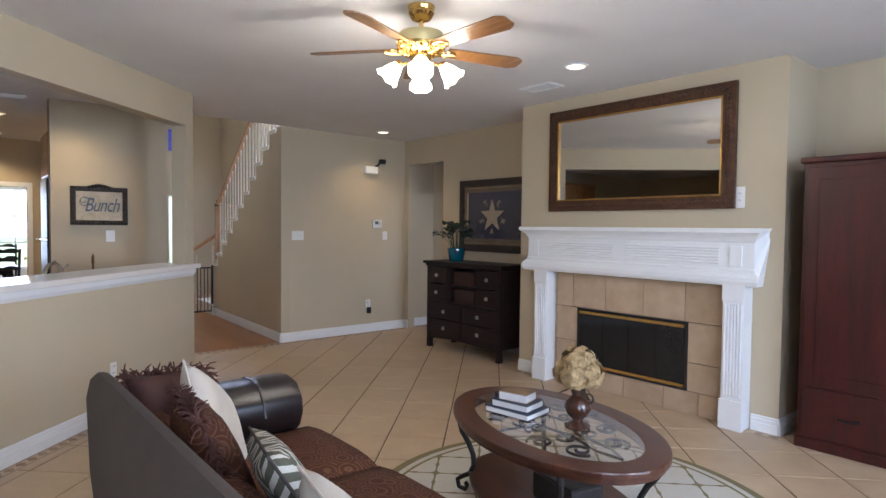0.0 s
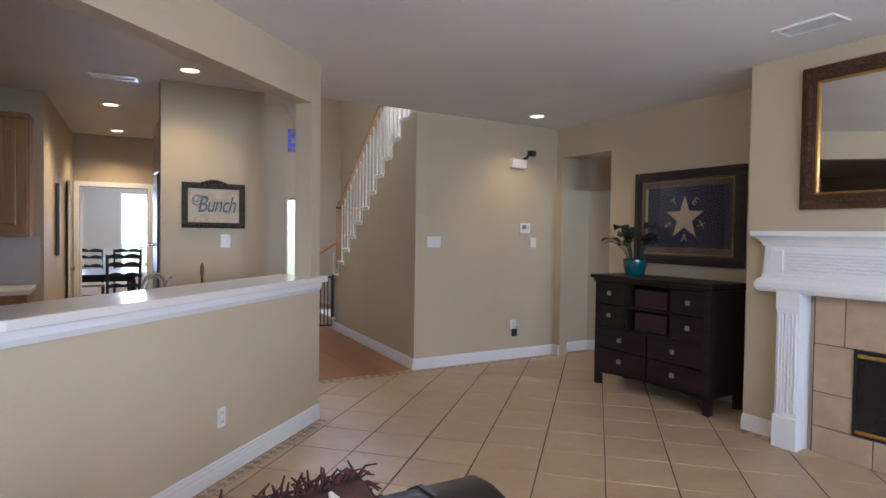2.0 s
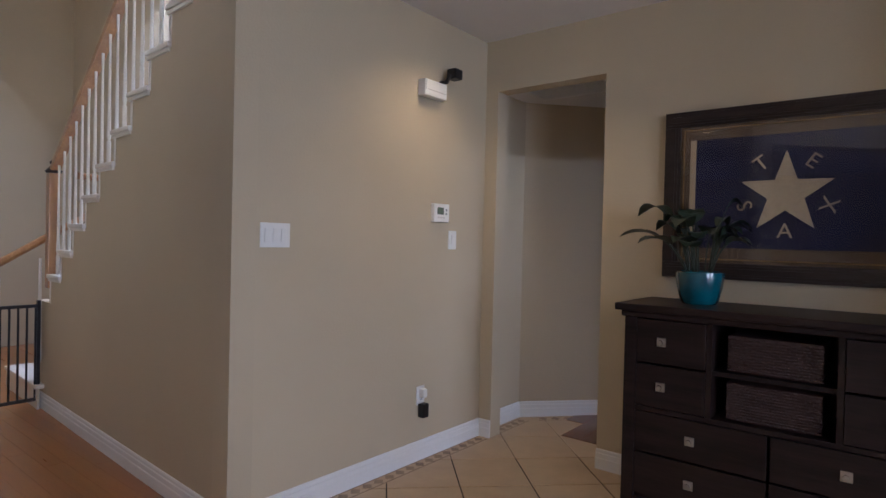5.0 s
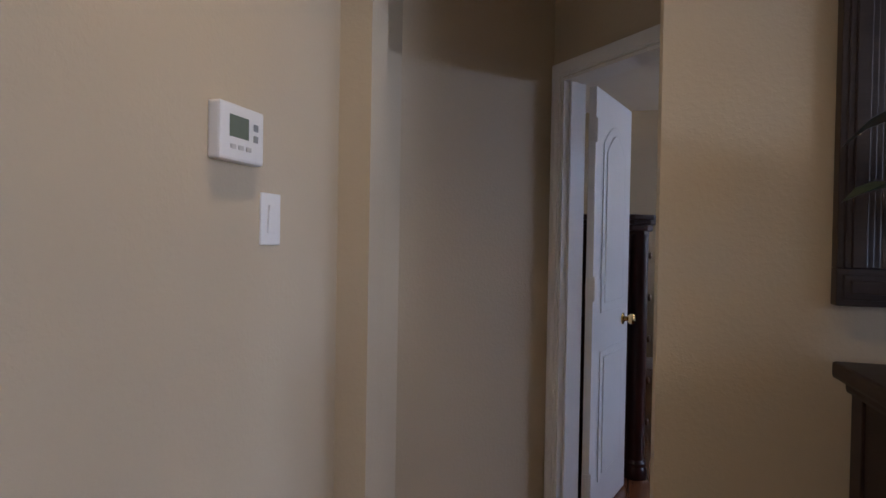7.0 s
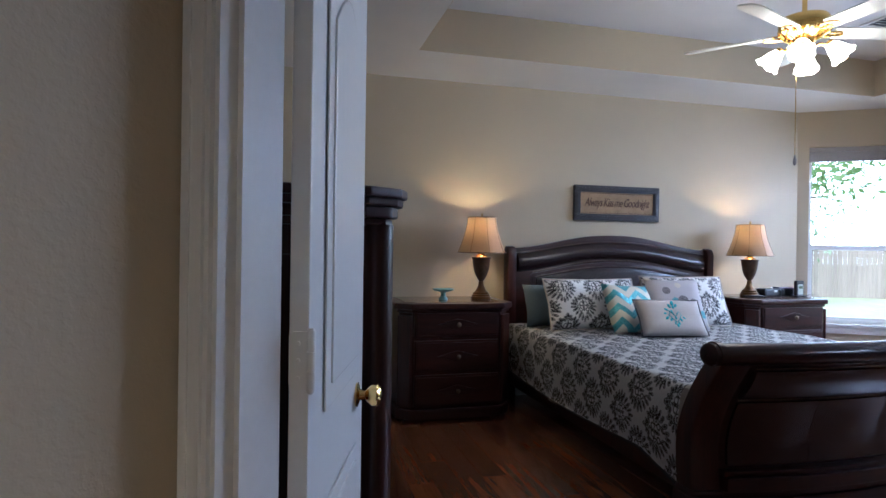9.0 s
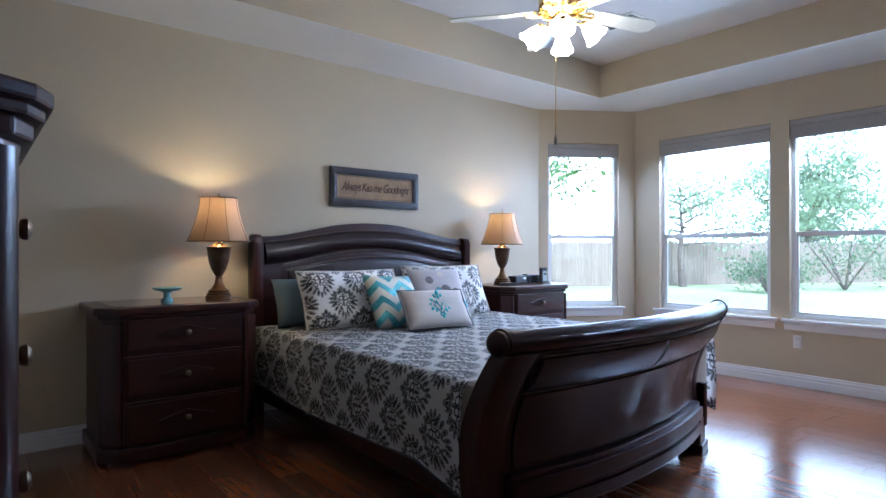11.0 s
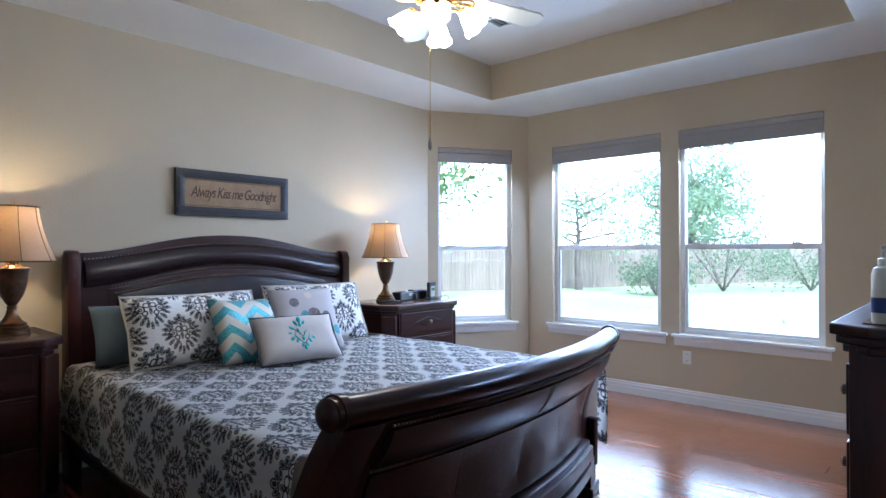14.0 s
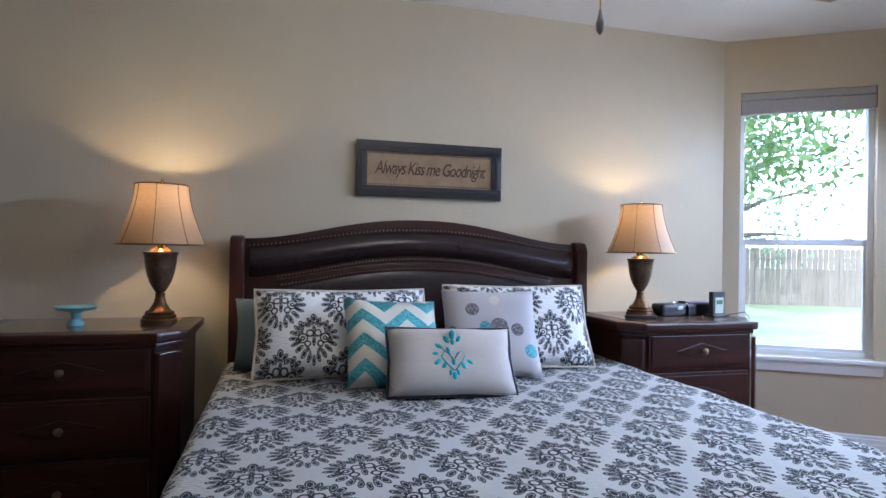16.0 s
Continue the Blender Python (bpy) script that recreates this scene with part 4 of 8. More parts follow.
# wall sign over the bed
def framed(name, m, w, h, border, depth, frame_mat, inner_mat, label, cat, steps=3):
    """A picture frame of stepped mouldings round a flat panel, in the xz plane, facing -y, its back at y = 0."""
    ob = thing(name, m, label, cat)
    for nm, (x0, x1, z0, z1) in (("frame_top", (0, w, h - border, h)), ("frame_bottom", (0, w, 0, border)), ("frame_left", (0, border, border, h - border)), ("frame_right", (w - border, w, border, h - border))):
        bm = B()
        for k in range(steps):
            q = border * 0.16 * k
            d = depth * (0.7 + 0.3 * (k + 1) / steps)
            if nm in ("frame_top", "frame_bottom"):
                box(bm, x0 + q, x1 - q, -d, 0, z0 + q, z1 - q)
            else:
                box(bm, x0 + q, x1 - q, -d, 0, z0, z1)
        part(nm, bm, frame_mat, ob, bevel=0.003)
    part("panel", bx(border - 0.004, w - border + 0.004, -depth * 0.45, -0.002, border - 0.004, h - border + 0.004), inner_mat, ob)
    return ob


M_BURLAP = plain("tan_burlap", (0.33, 0.22, 0.12), 0.85, var=0.3, fine=120, big=12, bmp=0.6)
M_SIGNBLACK = plain("black_sign_frame", (0.015, 0.011, 0.011), 0.4, var=0.3, bmp=0.1)
M_BROWNINK = plain("brown_lettering", (0.07, 0.03, 0.015), 0.7, var=0.2, bmp=0)
sign = framed("goodnight_sign", pose(-4.529, BN - 0.006, 1.577), 0.884, 0.323, 0.062, 0.035, M_SIGNBLACK, M_BURLAP, "black framed tan burlap sign with brown script lettering", "wall sign")
part("lettering", move(text_bm("Always Kiss me Goodnight", 0.088, 0.001, 0.86, 0.32), Matrix.Translation((0.442, -0.018, 0.165)) @ Matrix.Diagonal((0.82, 1, 1.25, 1))), M_BROWNINK, sign, "brown script lettering")
bm = B()
for k in range(46):
    box(bm, 0.07 + k * 0.0162, 0.07 + k * 0.0162 + 0.009, -0.018, -0.01, 0.068, 0.074)
    box(bm, 0.07 + k * 0.0162, 0.07 + k * 0.0162 + 0.009, -0.018, -0.01, 0.250, 0.256)
tagged(part("beading", bm, M_BROWNINK, sign), kind="stuff")


# nightstands
M_MARBLE = plain("brown_marble_top", (0.10, 0.055, 0.035), 0.18, var=0.5, fine=18, big=5, bmp=0.03, coat=0.4)


def nightstand(m, label):
    W, D, H = 0.88, 0.62, 0.89
    ns = thing("nightstand", m, label, "nightstand", "nightstands beside the bed")
    cut = 0.09

    def outline(o):
        return [(-W / 2 - o, D + 0.0), (-W / 2 - o, cut - o * 0.4), (-W / 2 + cut - o * 0.4, -o), (W / 2 - cut + o * 0.4, -o), (W / 2 + o, cut - o * 0.4), (W / 2 + o, D + 0.0)]
    part("carcass", prism(outline(-0.012), 0.09, H - 0.07, "z"), M_CHERRY, ns, bevel=0.004)
    part("plinth", prism(outline(0.012), 0.02, 0.10, "z"), M_CHERRYX, ns, bevel=0.012)
    part("cornice", prism(outline(0.006), H - 0.07, H - 0.045, "z"), M_CHERRYX, ns, bevel=0.008)
    tp = part("top", prism(outline(0.03), H - 0.045, H, "z"), M_CHERRYX, ns, bevel=0.012)
    part("marble_inset", prism([(x * 0.88, 0.04 + (y) * 0.88) for x, y in outline(-0.01)], H - 0.01, H + 0.0025, "z"), M_MARBLE, tp, "polished brown marble inset")
    z = 0.12
    for k, hh in enumerate((0.235, 0.235, 0.20)):
        x0, x1 = -W / 2 + cut + 0.02, W / 2 - cut - 0.02
        dr = part("drawer", bx(x0, x1, -0.004, 0.02, z, z + hh), M_CHERRYX, ns, bevel=0.004)
        part("raised_panel", bx(x0 + 0.016, x1 - 0.016, -0.012, -0.003, z + 0.016, z + hh - 0.016), M_CHERRYX, dr, bevel=0.004)
        cz = z + hh / 2
        part("diamond_moulding", prism([(-0.16, cz), (0, cz + 0.042), (0.16, cz), (0, cz - 0.042)], -0.024, -0.012, "y"), M_CHERRYX, dr, bevel=0.004)
        part("knob", move(lathe([(0.006, 0), (0.006, 0.012), (0.016, 0.018), (0.018, 0.026), (0.010, 0.032)], 14), Matrix.Translation((0, -0.024, cz)) @ Matrix.Rotation(radians(90), 4, "X")), M_NAIL, dr, "dark bronze knob", smooth=True)
        z += hh + 0.022
    for s in (-1, 1):
        part("corner_pilaster", prism([(s * (W / 2 - 0.005), cut + 0.004), (s * (W / 2 - cut - 0.004), 0.002), (s * (W / 2 - cut + 0.018), -0.004), (s * (W / 2 + 0.006), cut - 0.02)], 0.12, H - 0.09, "z"), M_CHERRY, ns, bevel=0.006)
        part("foot", bx(min(s * 0.28, s * 0.40), max(s * 0.28, s * 0.40), 0.0, 0.08, 0.0, 0.03), M_CHERRY, ns, bevel=0.006)
        part("back_foot", bx(min(s * 0.28, s * 0.40), max(s * 0.28, s * 0.40), 0.52, 0.60, 0.0, 0.03), M_CHERRY, ns, bevel=0.006)
    return ns


nightstand(pose(-5.80, 9.745, 0), "dark cherry nightstand with three drawers and marble top")
nightstand(pose(-2.68, 9.75, 0), "dark cherry nightstand with clock and gadgets on its marble top")

# table lamps
M_URN = plain("mottled_bronze_urn", (0.085, 0.050, 0.028), 0.28, 0.3, var=0.6, fine=40, big=12, bmp=0.1)
M_BRONZE = plain("antique_bronze", (0.16, 0.095, 0.045), 0.3, 0.85, var=0.3, bmp=0.06)


def shade_material():
    m, t, b = nodes("tan_silk_shade")
    v = coords(t)
    col = mixc(t, tnoise(t, v, 60, 3), (0.40, 0.24, 0.12), (0.47, 0.30, 0.16))
    tr = t.nodes.new("ShaderNodeBsdfTranslucent")
    mx = t.nodes.new("ShaderNodeMixShader")
    mx.inputs[0].default_value = 0.10
    link(t, col, b.inputs["Base Color"])
    link(t, col, tr.inputs["Color"])
    b.inputs["Roughness"].default_value = 0.6
    out = t.nodes["Material Output"]
    link(t, b.outputs[0], mx.inputs[1])
    link(t, tr.outputs[0], mx.inputs[2])
    link(t, mx.outputs[0], out.inputs[0])
    return m


M_SHADE = shade_material()


def table_lamp(x, y, z):
    ob = thing("table_lamp", pose(x, y, z) @ Matrix.Diagonal((0.96, 0.96, 0.96, 1)), "lit bronze urn table lamp with a flared tan silk shade", "lamp", "lamps on the nightstands")
    part("base", lathe([(0.086, 0), (0.088, 0.018), (0.078, 0.024), (0.080, 0.036), (0.068, 0.042), (0.070, 0.055), (0.050, 0.066), (0.030, 0.100), (0.022, 0.135), (0.026, 0.145), (0.018, 0.152)], 28), M_BRONZE, ob, smooth=True)
    part("urn", lathe([(0.018, 0.150), (0.030, 0.165), (0.050, 0.200), (0.066, 0.250), (0.074, 0.300), (0.078, 0.340), (0.084, 0.348), (0.084, 0.356), (0.074, 0.360)], 28), M_URN, ob, "mottled brown urn", smooth=True)
    part("neck", lathe([(0.060, 0.358), (0.040, 0.372), (0.028, 0.380), (0.030, 0.40), (0.012, 0.405), (0.010, 0.43)], 20), M_BRASS, ob, "brass neck", smooth=True)
    seg = 32
    bm = B()
    rows = []
    for i in range(13):
        u = i / 12
        z1 = 0.395 + 0.30 * u
        r = 0.125 + 0.085 * (1 - u) ** 1.6
        ring = []
        for k in range(seg):
            a = 2 * math.pi * k / seg
            ang = a % (math.pi / 4)
            sc = 1 - 0.025 * math.sin(ang * 4)
            ring.append(bm.verts.new((r * sc * math.cos(a), r * sc * math.sin(a), z1)))
        rows.append(ring)
    for a, b in zip(rows, rows[1:]):
        for k in range(seg):
            bm.faces.new((a[k], a[(k + 1) % seg], b[(k + 1) % seg], b[k]))
    sh = part("shade", bm, M_SHADE, ob, "flared tan silk shade", smooth="all")
    for z1, r in ((0.395, 0.211), (0.695, 0.126)):
        ring = [(r * math.cos(2 * math.pi * k / 32), r * math.sin(2 * math.pi * k / 32), z1) for k in range(33)]
        part("trim", tube(ring, 0.004, 6), M_BRONZE, sh)
    for k in range(8):
        a = math.pi / 4 * k
        pts = [((0.125 + 0.085 * (1 - i / 8) ** 1.6 + 0.001) * math.cos(a), (0.125 + 0.085 * (1 - i / 8) ** 1.6 + 0.001) * math.sin(a), 0.395 + 0.30 * i / 8) for i in range(9)]
        part("seam", tube(pts, 0.002, 5), M_BRONZE, sh)
    part("harp", tube([(0.012 + 0.05 * math.sin(math.pi * i / 10), 0, 0.42 + 0.28 * i / 10) for i in range(11)], 0.002, 5), M_BRASS, ob)
    part("finial", lathe([(0.004, 0.695), (0.010, 0.703), (0.006, 0.712), (0.008, 0.720), (0.002, 0.732)], 12), M_BRASS, ob, smooth=True)
    part("bulb", lathe([(0.012, 0.475), (0.02, 0.495), (0.03, 0.525), (0.026, 0.55), (0.01, 0.565)], 14), M_BULB, ob, smooth=True)
    lamp("lamp_light", "POINT", pose(x, y, z + 0.60), 6.8, (1.0, 0.70, 0.30), 0.018)
    return ob


table_lamp(-5.50, 10.09, 0.893)
table_lamp(-2.83, 10.10, 0.893)

# things on the nightstands
M_AQUA = plain("aqua_glazed_ceramic", (0.14, 0.33, 0.36), 0.3, var=0.25, fine=30, bmp=0.05, coat=0.4)
dish = part("pedestal_dish", lathe([(0.036, 0), (0.034, 0.012), (0.020, 0.03), (0.022, 0.055), (0.030, 0.062), (0.075, 0.072), (0.088, 0.084), (0.084, 0.088), (0.05, 0.078), (0.01, 0.075)], 28), M_AQUA, smooth=True)
dish.matrix_world = pose(-5.84, 10.02, 0.8935)
tagged(dish, "small aqua ceramic pedestal dish on the nightstand", "dish")
clock = thing("desk_clock", pose(-2.37, 9.97, 0.893, 0, 0, 12), "small black desk clock with a silver face", "clock")
part("case", bx(-0.055, 0.055, 0, 0.03, 0, 0.15), M_BLACK, clock, bevel=0.005)
part("face", bx(-0.036, 0.036, -0.003, 0.002, 0.02, 0.115), plain("silver_face", (0.4, 0.42, 0.4), 0.3, 0.6, var=0.1), clock, "silver face")
part("display", bx(-0.026, 0.026, -0.005, 0, 0.075, 0.10), M_SCREEN, clock)
part("stand", bx(-0.065, 0.065, -0.02, 0.06, 0, 0.012), M_BLACK, clock, bevel=0.003)
radio = thing("black_pouch", pose(-2.60, 10.07, 0.893, 0, 0, 4), "black fabric pouch lying on the nightstand", "pouch")
part("body", bx(-0.14, 0.12, -0.05, 0.06, 0, 0.075), M_BLACK, radio, bevel=0.02)
part("strap", tube([(0.05, -0.055, 0.0), (0.05, -0.058, 0.05), (0.05, -0.03, 0.082), (0.05, 0.03, 0.08)], 0.012, 6, flat=0.3), M_BLACK, radio)
part("tag", bx(-0.03, 0.01, -0.054, -0.05, 0.04, 0.06), M_PLASTIC, radio)
bx2 = thing("black_case", pose(-2.42, 10.09, 0.893), "black hard case with a purple rim", "case")
part("body", bx(-0.09, 0.14, -0.04, 0.06, 0, 0.07), M_BLACK, bx2, bevel=0.008)
part("rim", bx(-0.085, 0.06, -0.035, 0.055, 0.07, 0.078), plain("violet_plastic", (0.12, 0.08, 0.16), 0.4), bx2)
fob = part("silver_headset", tube(spiral(0, 0.03, 0.028, 0.026, 0, 6.2, 16), 0.008, 6), M_SILVER, smooth=True)
fob.matrix_world = pose(-2.68, 10.06, 0.955, 70, 0, 20)
tagged(fob, "silver headset lying on the black pouch", "headset")
rem = part("remote_control", bx(-0.09, 0.09, -0.022, 0.022, 0, 0.02), M_BLACK, bevel=0.008, smooth=True)
rem.matrix_world = pose(-2.94, 9.93, 0.894, 0, 0, -14)
tagged(rem, "black handset lying beside the lamp", "remote control")
cord = part("power_cord", tube([(-2.29, 9.99, 0.90), (-2.2, 9.95, 0.92), (-2.16, 9.93, 0.86), (-2.15, 9.95, 0.7), (-2.16, 10.0, 0.62), (-2.18, 10.1, 0.3), (-2.2, 10.3, 0.02)], 0.003, 6), M_BLACK, smooth=True)
tagged(cord, "thin black power cord hanging behind the nightstand", "cord")


# ceiling fans
def fan_blade(w0, w1, length, mat_, parent, m, bracket):
    pts = [(0.16, -w0 / 2), (length - 0.05, -w1 / 2), (length - 0.012, -w1 / 2 + 0.02), (length, -w1 / 4), (length, w1 / 4), (length - 0.012, w1 / 2 - 0.02), (length - 0.05, w1 / 2), (0.16, w0 / 2)]
    bm = move(prism(pts, -0.004, 0.004, "z"), m @ pose(0, 0, 0, -12, 0, 0))
    bl = part("blade", bm, mat_, parent, bevel=0.0015)
    bm = B()
    for s in (-1, 1):
        tube([(0.07, s * 0.012, 0.0), (0.11, s * 0.03, -0.012), (0.15, s * 0.045, -0.010), (0.19, s * 0.04, -0.007), (0.215, s * 0.015, -0.008)], 0.006, 6, bm)
    tube([(0.06, 0, 0.005), (0.14, 0, -0.016), (0.22, 0, -0.008)], 0.008, 6, bm)
    for q in ((0.16, 0.03), (0.16, -0.03), (0.21, 0)):
        bmesh.ops.create_uvsphere(bm, u_segments=8, v_segments=5, radius=0.009, matrix=Matrix.Translation((q[0], q[1], -0.010)))
    part("bracket", move(bm, m), M_BRASS, bl, "brass scroll bracket", smooth=True)


def ceiling_fan(x, y, ztop, stem, angle, blade_mat, motor_mat, label, length, light):
    fan = thing("ceiling_fan", pose(x, y, ztop), label, "ceiling fan")
    part("canopy", lathe([(0.03, -0.085), (0.055, -0.075), (0.075, -0.04), (0.07, -0.03), (0.078, -0.012), (0.078, 0)], 28), M_BRASS, fan, "brass canopy", smooth=True)
    part("downrod", lathe([(0.014, -stem), (0.014, -0.08)], 12), M_BRASS, fan, smooth=True)
    z = -stem
    part("motor_housing", lathe([(0.05, z - 0.125), (0.12, z - 0.115), (0.135, z - 0.09), (0.138, z - 0.045), (0.125, z - 0.02), (0.06, z - 0.004), (0.03, z + 0.01)], 36), motor_mat, fan, smooth=True)
    part("brass_band", lathe([(0.100, z - 0.135), (0.139, z - 0.105), (0.141, z - 0.088), (0.1, z - 0.085)], 36), M_BRASS, fan, "brass band", smooth=True)
    bm = B()
    for k in range(24):
        a = 2 * math.pi * k / 24
        tube([(0.07 * math.cos(a), 0.07 * math.sin(a), z - 0.142), (0.125 * math.cos(a + 0.2), 0.125 * math.sin(a + 0.2), z - 0.122)], 0.005, 5, bm)
    part("vents", bm, M_BRASS, fan, smooth=True)
    part("switch_cup", lathe([(0.025, z - 0.235), (0.05, z - 0.225), (0.055, z - 0.18), (0.06, z - 0.14), (0.04, z - 0.13)], 24), M_BRASS, fan, smooth=True)
    for k in range(5):
        fan_blade(0.10, 0.135, length, blade_mat, fan, Matrix.Translation((0, 0, z - 0.105)) @ Matrix.Rotation(radians(angle + 72 * k), 4, "Z"), M_BRASS)
    for k in range(4):
        a = radians(light + 90 * k)
        arm = part("light_arm", tube([(0.04 * math.cos(a), 0.04 * math.sin(a), z - 0.20), (0.08 * math.cos(a), 0.08 * math.sin(a), z - 0.185), (0.12 * math.cos(a), 0.12 * math.sin(a), z - 0.20)], 0.008, 8), M_BRASS, fan, smooth=True)
        bm = B()
        rows = []
        prof = [(0.024, 0.0), (0.030, 0.012), (0.042, 0.035), (0.050, 0.06), (0.056, 0.085), (0.070, 0.108)]
        for i, (r, d) in enumerate(prof):
            ring = []
            for q in range(24):
                b = 2 * math.pi * q / 24
                rr = r * (1 + (0.06 * math.cos(b * 6) if i >= 4 else 0))
                ring.append(bm.verts.new((rr * math.cos(b), rr * math.sin(b), -d + (0.006 * math.cos(b * 6) if i == 5 else 0))))
            rows.append(ring)
        for p, q in zip(rows, rows[1:]):
            for i in range(24):
                bm.faces.new((p[i], p[(i + 1) % 24], q[(i + 1) % 24], q[i]))
        bm.faces.new(rows[0])
        bmesh.ops.solidify(bm, geom=bm.faces[:], thickness=0.003)
        mm = Matrix.Translation((0.125 * math.cos(a), 0.125 * math.sin(a), z - 0.195)) @ Matrix.Rotation(a, 4, "Z") @ Matrix.Rotation(radians(-42), 4, "Y")
        part("glass_shade", move(bm, mm), M_BULB, arm, "lit frosted tulip glass shade", smooth="all")
        part("socket", move(lathe([(0.012, 0.02), (0.026, 0.012), (0.028, -0.006), (0.02, -0.01)], 16), mm), M_BRASS, arm, smooth=True)
    return fan


ceiling_fan(-4.12, 8.30, TRAY, 0.36, 128, M_BLADE_W, M_BRASS, "brass ceiling fan with white blades and four lit glass shades", 0.67, 40)
lamp("fan_light_bed", "POINT", pose(-4.12, 8.30, 2.42), 14, (1.0, 0.86, 0.64), 0.12)
chain = thing("pull_chain", pose(-4.14, 8.335, 1.87), "thin pull chain with a wooden bob hanging from the fan", "pull chain")
part("chain", tube([(0, 0, 0.02), (0, 0, 0.80)], 0.0022, 6), M_BRASS, chain)
part("bob", lathe([(0.002, -0.045), (0.009, -0.035), (0.011, -0.015), (0.006, 0.005), (0.003, 0.02)], 12), plain("grey_bob", (0.2, 0.18, 0.16), 0.4), chain, smooth=True)


def ceiling_vent(m, w, d, slats, label):
    ob = thing("ceiling_vent", m, label, "vent")
    bm = B()
    f = 0.025
    box(bm, 0, w, 0, f, -0.012, 0)
    box(bm, 0, w, d - f, d, -0.012, 0)
    box(bm, 0, f, f, d - f, -0.012, 0)
    box(bm, w - f, w, f, d - f, -0.012, 0)
    part("frame", bm, M_WHITE, ob, bevel=0.003)
    # black sheet stands for the shade inside the duct
    part("backing", bx(f, w - f, f, d - f, -0.002, 0.0), M_BLACK, ob)
    for k in range(slats):
        y = f + (d - 2 * f) * (k + 0.5) / slats
        part("slat", move(bx(f, w - f, -0.006, 0.006, -0.0015, 0.0015), Matrix.Translation((0, y, -0.006)) @ Matrix.Rotation(radians(35), 4, "X")), M_WHITE, ob)
    return ob


ceiling_vent(pose(-2.80, 8.70, TRAY, 0, 0, 0), 0.22, 0.36, 8, "white slatted ceiling vent in the bedroom tray")
ceiling_vent(pose(-6.95, 7.35, CEIL, 0, 0, 0), 0.36, 0.16, 6, "white slatted vent in the bedroom soffit")
ceiling_vent(pose(-7.55, 5.55, HALL, 0, 0, 0), 0.62, 0.34, 12, "white slatted return-air grille in the hall ceiling")


# tall chest beside the door
def tall_chest():
    ch = thing("tall_chest", pose(-7.50, 7.22, 0), "tall dark cherry chest with rounded corner columns and crown moulding", "chest of drawers")
    W, D, H = 1.15, 0.765, 1.485
    part("carcass", bx(0, D - 0.03, 0.03, W - 0.03, 0.08, H - 0.10), M_CHERRY, ch, bevel=0.006)
    for y in (0.05, W - 0.05):
        cm = lathe([(0.05, 0.10), (0.05, H - 0.11)], 24, None, D - 0.055, y)
        part("corner_column", cm, M_CHERRY, ch, "rounded corner column", smooth=True)
        part("column_base", lathe([(0.066, 0.0), (0.07, 0.05), (0.058, 0.07), (0.062, 0.09), (0.05, 0.11)], 24, None, D - 0.055, y), M_CHERRY, ch, smooth=True)
    part("side_panel", bx(0.10, D - 0.18, 0.018, 0.032, 0.18, H - 0.2), M_CHERRY, ch, bevel=0.006)
    part("plinth", bx(0, D - 0.03, 0.02, W - 0.02, 0.0, 0.10), M_CHERRYX, ch, bevel=0.01)
    for k, (o, z0, z1) in enumerate(((0.0, H - 0.115, H - 0.09), (0.018, H - 0.09, H - 0.055), (0.035, H - 0.055, H - 0.03), (0.048, H - 0.03, H))):
        c = 0.10
        part("crown_moulding", prism([(0, -o + 0.01), (D - c + o * 0.3, -o + 0.01), (D - 0.03 + o, 0.035), (D + o, c), (D + o, W - c), (D - 0.03 + o, W - 0.035), (D - c + o * 0.3, W + o - 0.01), (0, W + o - 0.01)], z0, z1, "z"), M_CHERRYX, ch, bevel=0.007)
    z = 0.13
    for k in range(5):
        h = 0.235
        dr = part("drawer", bx(D - 0.032, D - 0.012, 0.12, W - 0.12, z, z + h), M_CHERRYX, ch, bevel=0.006)
        for y in (0.3, W - 0.3):
            part("knob", move(lathe([(0.008, 0), (0.008, 0.016), (0.02, 0.024), (0.022, 0.034), (0.012, 0.042)], 14), Matrix.Translation((D - 0.012, y, z + h / 2)) @ Matrix.Rotation(radians(90), 4, "Y")), M_NAIL, dr, smooth=True)
        z += h + 0.016
    return ch


tall_chest()


